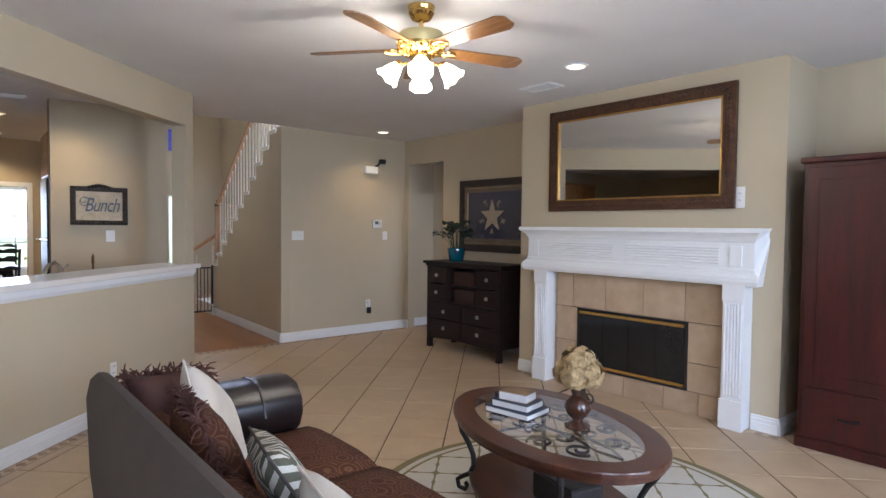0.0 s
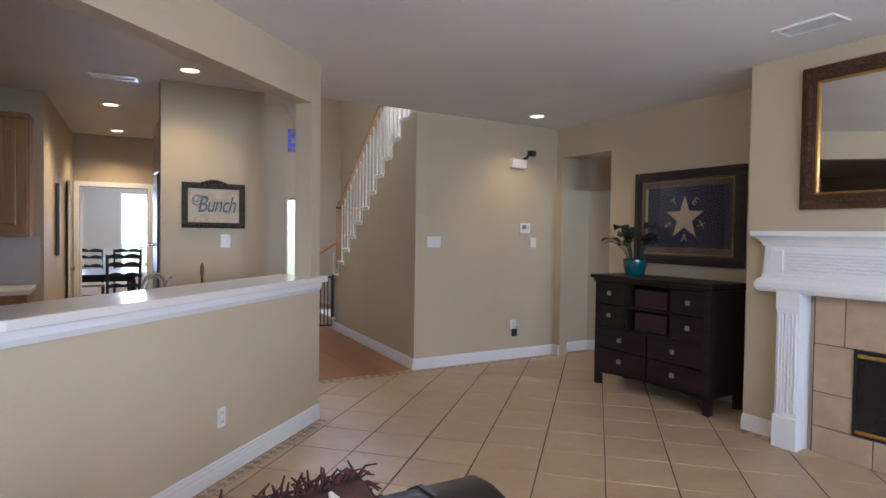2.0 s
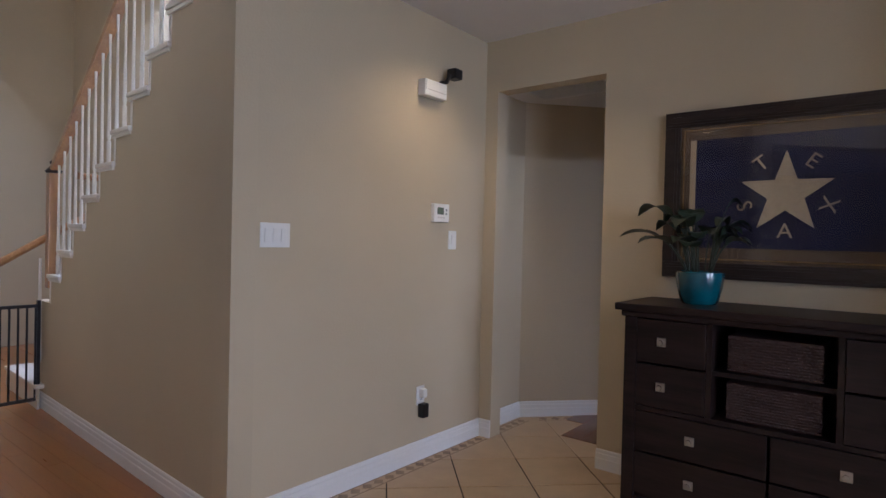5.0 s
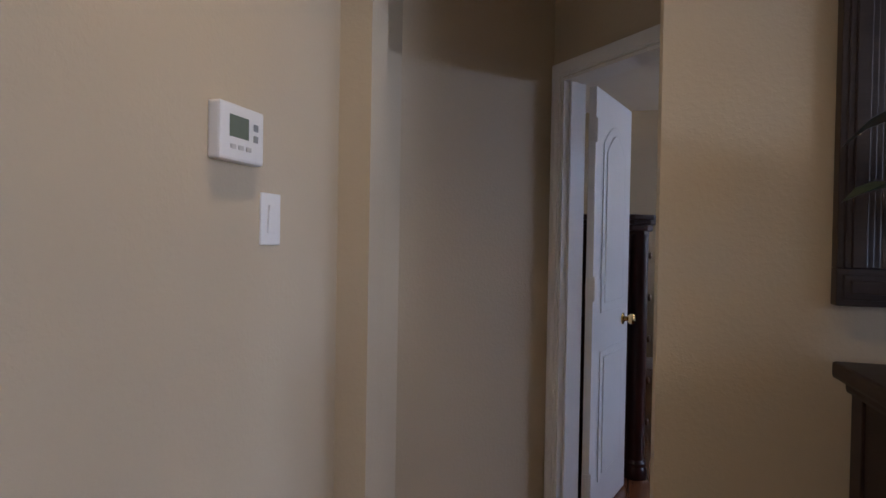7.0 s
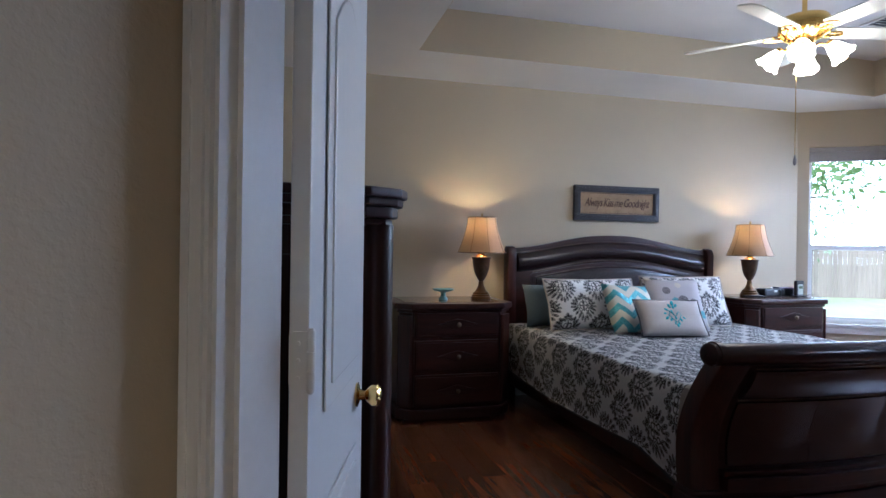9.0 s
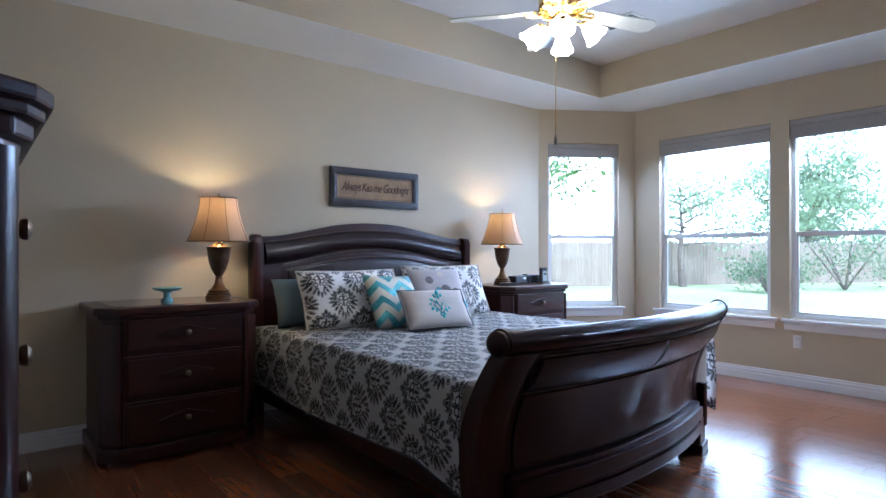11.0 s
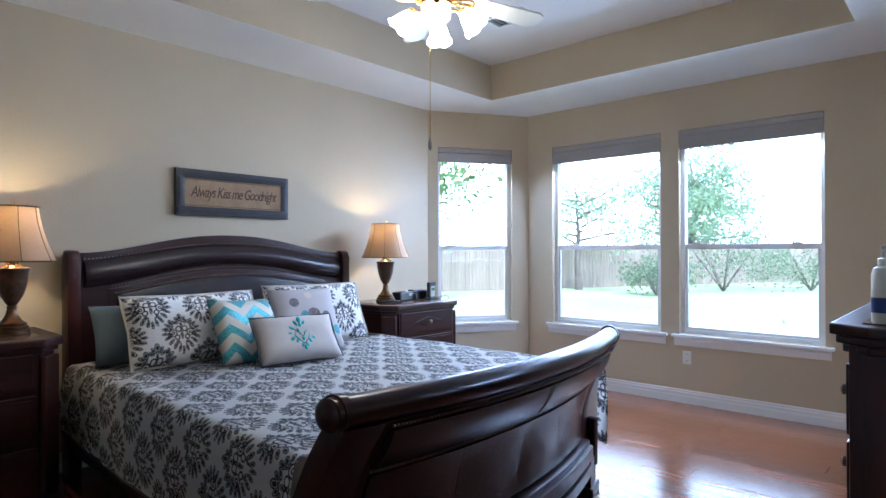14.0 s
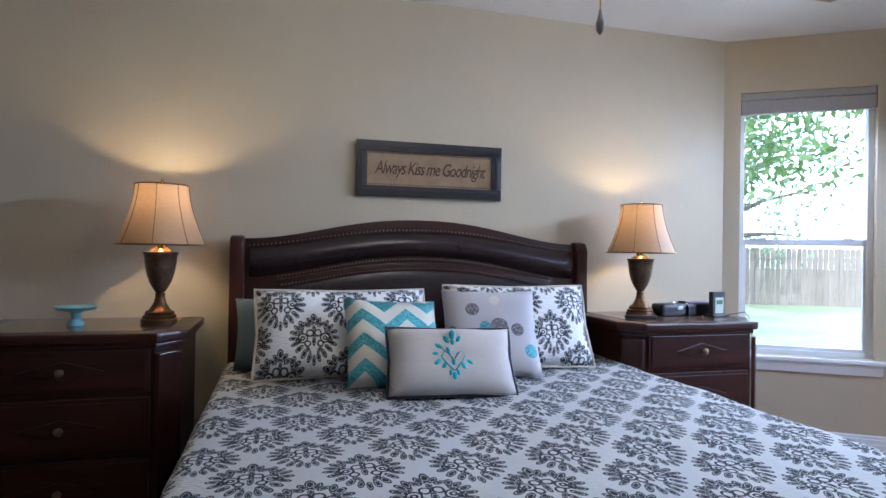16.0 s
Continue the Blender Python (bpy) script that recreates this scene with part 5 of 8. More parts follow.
# dresser with mirror along the south wall
def long_dresser():
    x0, x1, y0, y1, H = -4.33, -2.55, 6.165, 6.60, 1.115
    dr = thing("long_dresser", pose(0, 0, 0), "dark cherry dresser with moulded top and small knobs", "dresser")
    part("carcass", bx(x0 + 0.03, x1 - 0.03, y0, y1 - 0.02, 0.07, H - 0.06), M_CHERRY, dr, bevel=0.005)
    part("plinth", bx(x0 + 0.01, x1 - 0.01, y0, y1 + 0.005, 0.0, 0.08), M_CHERRYX, dr, bevel=0.01)
    for o, z0, z1 in ((0.0, H - 0.085, H - 0.06), (0.014, H - 0.06, H - 0.035), (0.028, H - 0.035, H - 0.002)):
        c = 0.07
        part("top_moulding", prism([(x0 - o, y0), (x1 + o, y0), (x1 + o, y1 - c), (x1 - c + o, y1 + o), (x0 + c - o, y1 + o), (x0 - o, y1 - c)], z0, z1, "z"), M_CHERRYX, dr, bevel=0.007)
    part("marble_inset", bx(x0 + 0.05, x1 - 0.05, y0 + 0.05, y1 - 0.05, H - 0.004, H + 0.002), M_MARBLE, dr, "polished brown marble inset")
    for r in range(4):
        for c in range(2):
            xa = x0 + 0.10 + c * 0.82
            z = 0.11 + r * 0.225
            d = part("drawer", bx(xa, xa + 0.79, y1 - 0.022, y1 - 0.004, z, z + 0.205), M_CHERRYX, dr, bevel=0.005)
            for q in (0.16, 0.63):
                part("knob", move(lathe([(0.007, 0), (0.007, 0.014), (0.016, 0.02), (0.018, 0.028), (0.01, 0.034)], 12), Matrix.Translation((xa + q, y1 - 0.004, z + 0.10)) @ Matrix.Rotation(radians(-90), 4, "X")), M_NAIL, d, smooth=True)
    mi = thing("dresser_mirror", pose(0, 0.05, 0), "arched dark cherry framed mirror standing on the dresser", "mirror")
    xa, xb, zb, zt = -4.20, -2.75, H + 0.004, 1.98

    def outline(o):
        w = xb - xa - 2 * o
        return [(xa + o, zb + o), (xb - o, zb + o), (xb - o, zt - 0.28 - o)] + [(xb - o - w * k / 16, zt - 0.28 - o + 0.28 * math.sin(math.pi * k / 16)) for k in range(1, 16)] + [(xa + o, zt - 0.28 - o)]
    part("mirror_glass", prism(outline(0.10), y0 + 0.045, y0 + 0.05, "y"), M_MIRROR, mi, "mirror glass")
    for o0, o1, d in ((0.0, 0.05, 0.085), (0.03, 0.105, 0.06)):
        a, b = outline(o0), outline(o1)
        bm = B()
        va = [[bm.verts.new((p[0], yy, p[1])) for p in ring] for ring, yy in ((a, y0 + 0.005), (a, y0 + d), (b, y0 + d), (b, y0 + 0.005))]
        n = len(a)
        for k in range(4):
            p, q = va[k], va[(k + 1) % 4]
            for i in range(n):
                bm.faces.new((p[i], p[(i + 1) % n], q[(i + 1) % n], q[i]))
        part("frame", bm, M_CHERRY, mi, bevel=0.006)
    return dr


long_dresser()
bot = thing("lotion_bottle", pose(-4.27, 6.50, 1.118), "white lotion pump bottle with a blue label", "bottle")
part("body", lathe([(0.028, 0), (0.031, 0.006), (0.031, 0.135), (0.026, 0.152), (0.014, 0.158)], 24), M_PLASTIC, bot, smooth=True)
part("label", lathe([(0.0315, 0.03), (0.0318, 0.032), (0.0318, 0.07), (0.0315, 0.072)], 24), plain("blue_label", (0.02, 0.05, 0.22), 0.4), bot, "blue label")
part("collar", lathe([(0.014, 0.157), (0.016, 0.16), (0.016, 0.178), (0.008, 0.182), (0.006, 0.205)], 16), M_PLASTIC, bot, smooth=True)
part("pump_head", bx(-0.032, 0.012, -0.007, 0.007, 0.203, 0.214), M_PLASTIC, bot, bevel=0.003)
cab = thing("cable_box", pose(-4.10, 6.36, 1.118, 0, 0, 95), "slim black cable box on the dresser", "cable box")
part("case", bx(-0.14, 0.14, -0.10, 0.10, 0.008, 0.052), M_BLACK, cab, bevel=0.003)
for k in range(4):
    part("foot", bx(-0.12 + 0.22 * (k % 2), -0.10 + 0.22 * (k % 2), -0.08 + 0.14 * (k // 2), -0.06 + 0.14 * (k // 2), 0, 0.009), M_BLACK, cab)
cabl = part("coiled_cable", tube(spiral(0, 0, 0.03, 0.02, 0, 14, 40), 0.004, 5), M_BLACK, smooth=True)
cabl.matrix_world = pose(-4.12, 6.40, 1.176, 90, 0, 0)
tagged(cabl, "coiled black cable lying on the cable box", "cable")


# outlet plates
def wall_plate(m, label, cat, kind, w=0.072, h=0.116):
    """An electrical plate in the xz plane, facing -y."""
    ob = thing(kind, m, label, cat)
    part("plate", bx(-w / 2, w / 2, -0.006, 0, -h / 2, h / 2), M_PLASTIC, ob, bevel=0.003)
    if "outlet" in kind:
        for z in (-0.026, 0.026):
            so = part("socket", bx(-0.017, 0.017, -0.009, -0.005, z - 0.017, z + 0.017), M_PLASTIC, ob, bevel=0.003)
            for x in (-0.007, 0.007):
                part("slot", bx(x - 0.0015, x + 0.0015, -0.0098, -0.008, z - 0.003, z + 0.008), M_BLACK, so)
    else:
        n = max(1, round(w / 0.055))
        for k in range(n):
            x = (k - (n - 1) / 2) * 0.046
            part("rocker", move(bx(-0.016, 0.016, -0.005, 0.0, -0.033, 0.033), Matrix.Translation((x, -0.006, 0)) @ Matrix.Rotation(radians(4), 4, "X")), M_PLASTIC, ob, bevel=0.002)
    return ob


wall_plate(pose(BE, 8.16, 0.40, 0, 0, -90), "white outlet plate below the bedroom window", "outlet", "wall_outlet")

# left leaf of the double bedroom door
M_KNOB = plain("brass_knob", (0.78, 0.55, 0.20), 0.12, 1.0, var=0.05, bmp=0)


def door_leaf():
    L, T, H = 0.60, 0.035, 2.02
    ob = thing("bedroom_door", Matrix.Translation((-7.015, 6.53, 0.012)) @ Matrix.Rotation(radians(74), 4, "Z"), "open white panelled bedroom door with a brass knob", "door")
    part("slab", bx(0, L, 0, T, 0, H), M_WHITE, ob, bevel=0.003)
    for side in (-1, 1):
        y = -0.002 if side < 0 else T + 0.002
        for z0, z1, arched in ((0.18, 0.80, False), (0.98, H - 0.14, True)):
            pts = [(0.11, z0), (L - 0.11, z0), (L - 0.11, z1 - (0.1 if arched else 0))]
            if arched:
                pts += [(L - 0.11 - (L - 0.22) * k / 12, z1 - 0.1 + 0.1 * math.sin(math.pi * k / 12)) for k in range(1, 12)]
            pts += [(0.11, z1 - (0.1 if arched else 0))]
            cx = sum(p[0] for p in pts) / len(pts)
            cz = (z0 + z1) / 2
            ya, yb = sorted((y, y + side * 0.005))
            part("panel", prism(pts, ya, yb, "y"), M_WHITE, ob, bevel=0.004)
            inner = [(cx + (p[0] - cx) * 0.78, cz + (p[1] - cz) * 0.9) for p in pts]
            ya, yb = sorted((y + side * 0.004, y + side * 0.010))
            part("raised_field", prism(inner, ya, yb, "y"), M_WHITE, ob, bevel=0.005)
    for s in (-1, 1):
        y = 0 if s < 0 else T
        kn = part("knob", move(lathe([(0.030, 0), (0.031, 0.004), (0.014, 0.010), (0.011, 0.024), (0.018, 0.03), (0.028, 0.042), (0.029, 0.054), (0.020, 0.063), (0.006, 0.066)], 24), Matrix.Translation((L - 0.095, y, 0.915)) @ Matrix.Rotation(radians(90 if s < 0 else -90), 4, "X")), M_KNOB, ob, "polished brass knob", smooth=True)
    for z in (0.2, 1.10, 1.82):
        hg = part("hinge", prism([(0.002, z - 0.05), (0.026, z - 0.05), (0.034, z - 0.042), (0.034, z + 0.042), (0.026, z + 0.05), (0.002, z + 0.05)], -0.0035, 0.0, "x"), M_PLASTIC, ob, "white painted hinge")
        part("pin", lathe([(0.004, z - 0.056), (0.0075, z - 0.05), (0.0075, z - 0.018), (0.0065, z - 0.017), (0.0075, z - 0.016), (0.0075, z + 0.016), (0.0065, z + 0.017), (0.0075, z + 0.018), (0.0075, z + 0.05), (0.004, z + 0.056)], 12, None, -0.006, -0.005), M_PLASTIC, hg, smooth=True)
        for q in (-0.03, 0.0, 0.03):
            part("screw", move(lathe([(0.004, 0), (0.0035, 0.0012)], 10), Matrix.Translation((-0.0035, 0.018, z + q)) @ Matrix.Rotation(radians(-90), 4, "Y")), M_PLASTIC, hg)
    return ob


door_leaf()

tv = thing("wall_television", pose(-3.74, 6.41, 1.85, 12, 0, 190.6), "black flat television on a tilted wall bracket", "television")
part("case", bx(0, 0.86, 0.0, 0.075, 0, 0.52), M_BLACK, tv, bevel=0.004)
part("screen", bx(0.012, 0.848, -0.002, 0.002, 0.016, 0.508), plain("dark_screen", (0.012, 0.013, 0.016), 0.06, var=0.05, bmp=0), tv, "glossy dark screen")
M_TVEDGE = plain("pale_edge", (0.42, 0.55, 0.50), 0.3, 0.4)
part("lower_edge", bx(0.0, 0.86, 0.002, 0.022, -0.006, 0.0), M_TVEDGE, tv, "pale metallic lower edge")
under = part("underside", bx(0.05, 0.84, 0.024, 0.072, -0.004, 0.0), plain("grey_green_plastic", (0.13, 0.17, 0.15), 0.4), tv, "grey-green vented underside")
for k in range(6):
    part("slot", bx(0.12 + k * 0.12, 0.19 + k * 0.12, 0.04, 0.052, -0.006, -0.0035), M_BLACK, under)
for k in (0.28, 0.55):
    part("bracket_rail", bx(k - 0.025, k + 0.025, 0.076, 0.105, -0.06, 0.45), M_BLACK, tv, bevel=0.003)
part("bracket_arm", tube([(0.42, 0.09, 0.25), (0.42, 0.17, 0.27), (0.40, 0.24, 0.27)], 0.025, 8), M_BLACK, tv, smooth=True)

# ---- living room ----
# round rug
RUG = Vector((-2.57, 2.66, 0))


def rug_material():
    m, t, b = nodes("cream_trellis_rug")
    tc = t.nodes.new("ShaderNodeTexCoord")
    sep = t.nodes.new("ShaderNodeSeparateXYZ")
    link(t, tc.outputs["Object"], sep.inputs[0])
    sx = mth(t, "SINE", mth(t, "MULTIPLY", sep.outputs[0], 2 * math.pi / 0.36))
    sy = mth(t, "SINE", mth(t, "MULTIPLY", sep.outputs[1], 2 * math.pi / 0.36))
    tre = mth(t, "ABSOLUTE", mth(t, "ADD", mth(t, "MULTIPLY", sx, mth(t, "ADD", mth(t, "ABSOLUTE", sx), 0.35)), mth(t, "MULTIPLY", sy, mth(t, "ADD", mth(t, "ABSOLUTE", sy), 0.35))))
    lines = mth(t, "LESS_THAN", tre, 0.16)
    r = mth(t, "SQRT", mth(t, "ADD", mth(t, "POWER", sep.outputs[0], 2.0), mth(t, "POWER", sep.outputs[1], 2.0)))
    edge = mth(t, "GREATER_THAN", r, 1.055)
    ring = mth(t, "MULTIPLY", mth(t, "GREATER_THAN", r, 1.0), mth(t, "LESS_THAN", r, 1.02))
    pat = mth(t, "MAXIMUM", mth(t, "MULTIPLY", lines, mth(t, "LESS_THAN", r, 1.0)), mth(t, "MAXIMUM", ring, edge))
    g = tnoise(t, tc.outputs["Object"], 120, 3)
    cream = mixc(t, g, (0.50, 0.46, 0.38), (0.64, 0.60, 0.52))
    olive = mixc(t, g, (0.16, 0.13, 0.05), (0.27, 0.22, 0.10))
    link(t, mixc(t, pat, cream, olive), b.inputs["Base Color"])
    b.inputs["Roughness"].default_value = 0.95
    bump(t, b, g, 0.7, 0.006)
    return m


rug = part("round_rug", lathe([(1.11, 0.0), (1.115, 0.005), (1.10, 0.011), (0.0001, 0.012)], 72), rug_material(), smooth=True)
rug.matrix_world = pose(RUG.x, RUG.y, 0.001)
tagged(rug, "round cream rug with an olive trellis pattern", "rug")


# oval coffee table
def ellipse(a, b, n=56, cx=0, cy=0):
    return [(cx + a * math.cos(2 * math.pi * k / n), cy + b * math.sin(2 * math.pi * k / n)) for k in range(n)]


def ring_prism(outer, inner, z0, z1):
    bm = B()
    n = len(outer)
    r = [[bm.verts.new((*p, z)) for p in q] for q, z in ((outer, z0), (outer, z1), (inner, z1), (inner, z0))]
    for k in range(4):
        p, q = r[k], r[(k + 1) % 4]
        for i in range(n):
            bm.faces.new((p[i], p[(i + 1) % n], q[(i + 1) % n], q[i]))
    return bm


def coffee_table():
    ob = thing("coffee_table", pose(-2.60, 2.50, 0.013, 0, 0, -15), "oval wooden coffee table with glass top and iron scrollwork", "coffee table")
    A, Bb, H = 0.68, 0.44, 0.50
    part("top_rim", ring_prism(ellipse(A, Bb), ellipse(A - 0.12, Bb - 0.12), H - 0.035, H), M_TABLEWOOD, ob, bevel=0.009)
    part("lower_rim", ring_prism(ellipse(A - 0.018, Bb - 0.018), ellipse(A - 0.11, Bb - 0.11), H - 0.06, H - 0.035), M_TABLEWOOD, ob, bevel=0.005)
    gl = part("glass_top", prism(ellipse(A - 0.118, Bb - 0.118), H - 0.006, H - 0.001, "z"), M_GLASS, ob, "clear glass inset")
    gl.visible_shadow = False
    for sx in (-1, 1):
        for sy in (-1, 1):
            bm = B()
            for (cx, cy, r, a0, a1) in ((0.36, 0.10, 0.07, 0, 9), (0.20, 0.20, 0.065, 2, 11), (0.20, 0.07, 0.06, 4, 12), (0.05, 0.13, 0.055, 1, 9)):
                tube([(sx * p[0], sy * p[2], H - 0.016) for p in spiral(cx, cy, r, r * 0.22, a0, a1, 26)], 0.007, 6, bm)
            tube([(sx * 0.52, 0, H - 0.016), (sx * 0.40, sy * 0.04, H - 0.016), (sx * 0.2, sy * 0.02, H - 0.016), (0, sy * 0.08, H - 0.016), (0, sy * 0.30, H - 0.016)], 0.007, 6, bm)
            part("iron_scroll", bm, M_IRON, ob, "dark iron scrollwork", smooth=True)
    part("shelf", prism(ellipse(A - 0.10, Bb - 0.09), 0.10, 0.13, "z"), M_TABLEWOOD, ob, bevel=0.008)
    for sx in (-1, 1):
        for sy in (-1, 1):
            a = math.atan2(sy * 0.30, sx * 0.50)
            d = Vector((math.cos(a), math.sin(a), 0))
            base = Vector((sx * 0.38, sy * 0.23, 0))
            path = [(0.03, 0.43), (0.075, 0.44), (0.10, 0.40), (0.085, 0.34), (0.04, 0.28), (0.01, 0.22), (0.005, 0.16), (0.03, 0.11), (0.075, 0.085), (0.11, 0.06), (0.10, 0.02), (0.06, 0.013), (0.045, 0.04), (0.065, 0.06)]
            fine = []
            for i in range(len(path) - 1):
                for q in range(4):
                    u = q / 4
                    fine.append((path[i][0] * (1 - u) + path[i + 1][0] * u, path[i][1] * (1 - u) + path[i + 1][1] * u))
            lg = part("leg", tube([base + d * p[0] + Vector((0, 0, p[1])) for p in fine], [0.017 - 0.006 * i / len(fine) for i in range(len(fine))], 8), M_IRON, ob, "wrought iron scroll leg", smooth=True)
            part("scroll", tube([base + d * (p[0]) + Vector((0, 0, p[2])) for p in spiral(0.055, 0.395, 0.035, 0.01, 2.6, 9, 18)], 0.008, 6), M_IRON, lg, smooth=True)
    return ob


coffee_table()
ZT = 0.5145
M_PAGES = plain("book_pages", (0.74, 0.72, 0.68), 0.8, var=0.06, fine=200, bmp=0.3)
M_NAVY = plain("navy_cover", (0.012, 0.016, 0.035), 0.4, var=0.2)
z = ZT
for w, d, h, rz, cover, lab in ((0.27, 0.21, 0.03, 8, M_NAVY, "large book with a navy cover in the stack"), (0.22, 0.165, 0.035, 11, M_NAVY, "book with a dark cover in the middle of the stack"), (0.165, 0.12, 0.045, 14, plain("tan_cover", (0.22, 0.14, 0.07), 0.5, var=0.5, fine=18), "small thick book with a tan cover on the stack")):
    bk = thing("book", pose(-2.80, 2.47, z, 0, 0, rz), lab, "book", "books on the coffee table")
    part("page_block", bx(-w / 2 + 0.004, w / 2 - 0.004, -d / 2 + 0.002, d / 2 - 0.004, 0.003, h - 0.003), M_PAGES, bk)
    part("cover", box(box(bx(-w / 2, w / 2, -d / 2, d / 2, 0, 0.003), -w / 2, w / 2, -d / 2, d / 2, h - 0.003, h), -w / 2, w / 2, d / 2 - 0.003, d / 2, 0.003, h - 0.003), cover, bk)
    z += h + 0.0008
# vase with dried hydrangeas
vase = thing("flower_vase", pose(-2.45, 2.52, ZT), "brown turned vase with dried cream hydrangeas", "vase")
part("body", lathe([(0.062, 0), (0.064, 0.008), (0.045, 0.018), (0.022, 0.032), (0.026, 0.042), (0.05, 0.062), (0.064, 0.092), (0.060, 0.122), (0.040, 0.145), (0.028, 0.158), (0.034, 0.178), (0.040, 0.195), (0.030, 0.196)], 28), plain("brown_lacquer", (0.055, 0.020, 0.010), 0.25, var=0.3, coat=0.4), vase, smooth=True)
part("handle", tube(spiral(0.066, 0.16, 0.026, 0.008, -1.4, 5.2, 20), 0.004, 6), M_IRON, vase, smooth=True)
M_PETAL = plain("dried_petals", (0.40, 0.28, 0.13), 0.85, var=0.6, fine=34, big=14, bmp=0.3)
rng = random.Random(8)
for cx, cy, cz, rad in ((0, 0, 0.315, 0.085), (-0.05, -0.015, 0.265, 0.07), (0.052, 0.012, 0.27, 0.072), (0.01, -0.045, 0.26, 0.066), (0.0, 0.045, 0.265, 0.066)):
    bm = B()
    for k in range(120):
        a, u = rng.random() * 6.283, rng.uniform(-0.7, 1)
        s = math.sqrt(1 - u * u)
        n = Vector((s * math.cos(a), s * math.sin(a), u))
        c = Vector((cx, cy, cz)) + n * rad * rng.uniform(0.86, 1.04)
        t1 = n.orthogonal().normalized()
        t2 = n.cross(t1)
        q = rng.random() * 6.283
        for j in range(4):
            e = t1 * math.cos(q + j * 1.571) + t2 * math.sin(q + j * 1.571)
            f = n.cross(e)
            L = 0.021
            vs = [bm.verts.new(c), bm.verts.new(c + e * L * 0.6 + f * L * 0.5 + n * 0.004), bm.verts.new(c + e * L + n * rng.uniform(-0.004, 0.008)), bm.verts.new(c + e * L * 0.6 - f * L * 0.5 + n * 0.004)]
            bm.faces.new(vs)
    bmesh.ops.create_icosphere(bm, subdivisions=2, radius=rad * 0.85, matrix=Matrix.Translation((cx, cy, cz)))
    part("flower_head", bm, M_PETAL, vase, "dried cream hydrangea head")
for k in range(3):
    a = 2.1 + k * 1.9
    part("stem_leaf", prism([(0, 0), (0.03, 0.012), (0.07, 0.008), (0.085, 0), (0.07, -0.01), (0.03, -0.014)], 0, 0.0015, "z", None), plain("dark_leaf_%s" % "abc"[k], (0.05, 0.035, 0.02), 0.7), vase).matrix_local = pose(0.02 * math.cos(a), 0.02 * math.sin(a), 0.2, 0, 25, math.degrees(a))
part("stems", lathe([(0.02, 0.17), (0.024, 0.22), (0.05, 0.25)], 10), M_IRON, vase)
bsk = thing("storage_basket", pose(-2.46, 2.46, 0.1435, 0, 0, -12), "dark woven basket on the table's lower shelf", "basket")
part("body", box(B(), -0.15, 0.15, -0.10, 0.10, 0, 0.14), plain("dark_rattan", (0.018, 0.014, 0.013), 0.6, var=0.5, fine=70, bmp=0.8), bsk, bevel=0.02)
part("rim", tube([(0.15, 0.10, 0.142), (-0.15, 0.10, 0.142), (-0.15, -0.10, 0.142), (0.15, -0.10, 0.142), (0.15, 0.10, 0.142)], 0.01, 6), M_IRON, bsk, smooth=True)


# sofa
def paisley():
    m, t, b = nodes("rust_paisley_chenille")
    v = coords(t)
    vo = t.nodes.new("ShaderNodeTexVoronoi")
    link(t, v, vo.inputs["Vector"])
    vo.inputs["Scale"].default_value = 11
    rings = mth(t, "SINE", mth(t, "MULTIPLY", vo.outputs["Distance"], 34))
    f = ramp(t, rings, 0.35, 0.85)
    col = mixc(t, tnoise(t, v, 30, 3), (0.045, 0.014, 0.008), (0.085, 0.028, 0.014))
    link(t, mixc(t, mth(t, "MULTIPLY", f, 0.75), col, (0.14, 0.07, 0.03)), b.inputs["Base Color"])
    b.inputs["Roughness"].default_value = 0.85
    b.inputs["Specular IOR Level"].default_value = 0.2
    bump(t, b, mth(t, "ADD", f, tnoise(t, v, 160, 2)), 0.35, 0.004)
    return m


def leaf_print():
    m, t, b = nodes("sage_leaf_cotton")
    tc = t.nodes.new("ShaderNodeTexCoord")
    sep = t.nodes.new("ShaderNodeSeparateXYZ")
    link(t, tc.outputs["UV"], sep.inputs[0])
    col = mth(t, "FRACT", mth(t, "ADD", mth(t, "MULTIPLY", sep.outputs[0], 8.0), 5))
    d = mth(t, "ABSOLUTE", mth(t, "SUBTRACT", col, 0.5))
    row = mth(t, "FRACT", mth(t, "ADD", mth(t, "SUBTRACT", mth(t, "MULTIPLY", sep.outputs[1], 17), mth(t, "MULTIPLY", d, 2.4)), 9))
    leaf = mth(t, "MULTIPLY", mth(t, "LESS_THAN", row, 0.56), mth(t, "LESS_THAN", d, 0.44))
    stem = mth(t, "LESS_THAN", d, 0.035)
    g = tnoise(t, tc.outputs["UV"], 160, 2)
    link(t, mixc(t, mth(t, "MAXIMUM", leaf, stem), mixc(t, g, (0.52, 0.49, 0.41), (0.62, 0.59, 0.50)), mixc(t, g, (0.075, 0.075, 0.045), (0.12, 0.115, 0.075))), b.inputs["Base Color"])
    b.inputs["Roughness"].default_value = 0.85
    bump(t, b, g, 0.4, 0.003)
    return m


M_PAISLEY = paisley()
M_LEAFPRINT = leaf_print()
SX0, SX1 = -3.88, -1.35


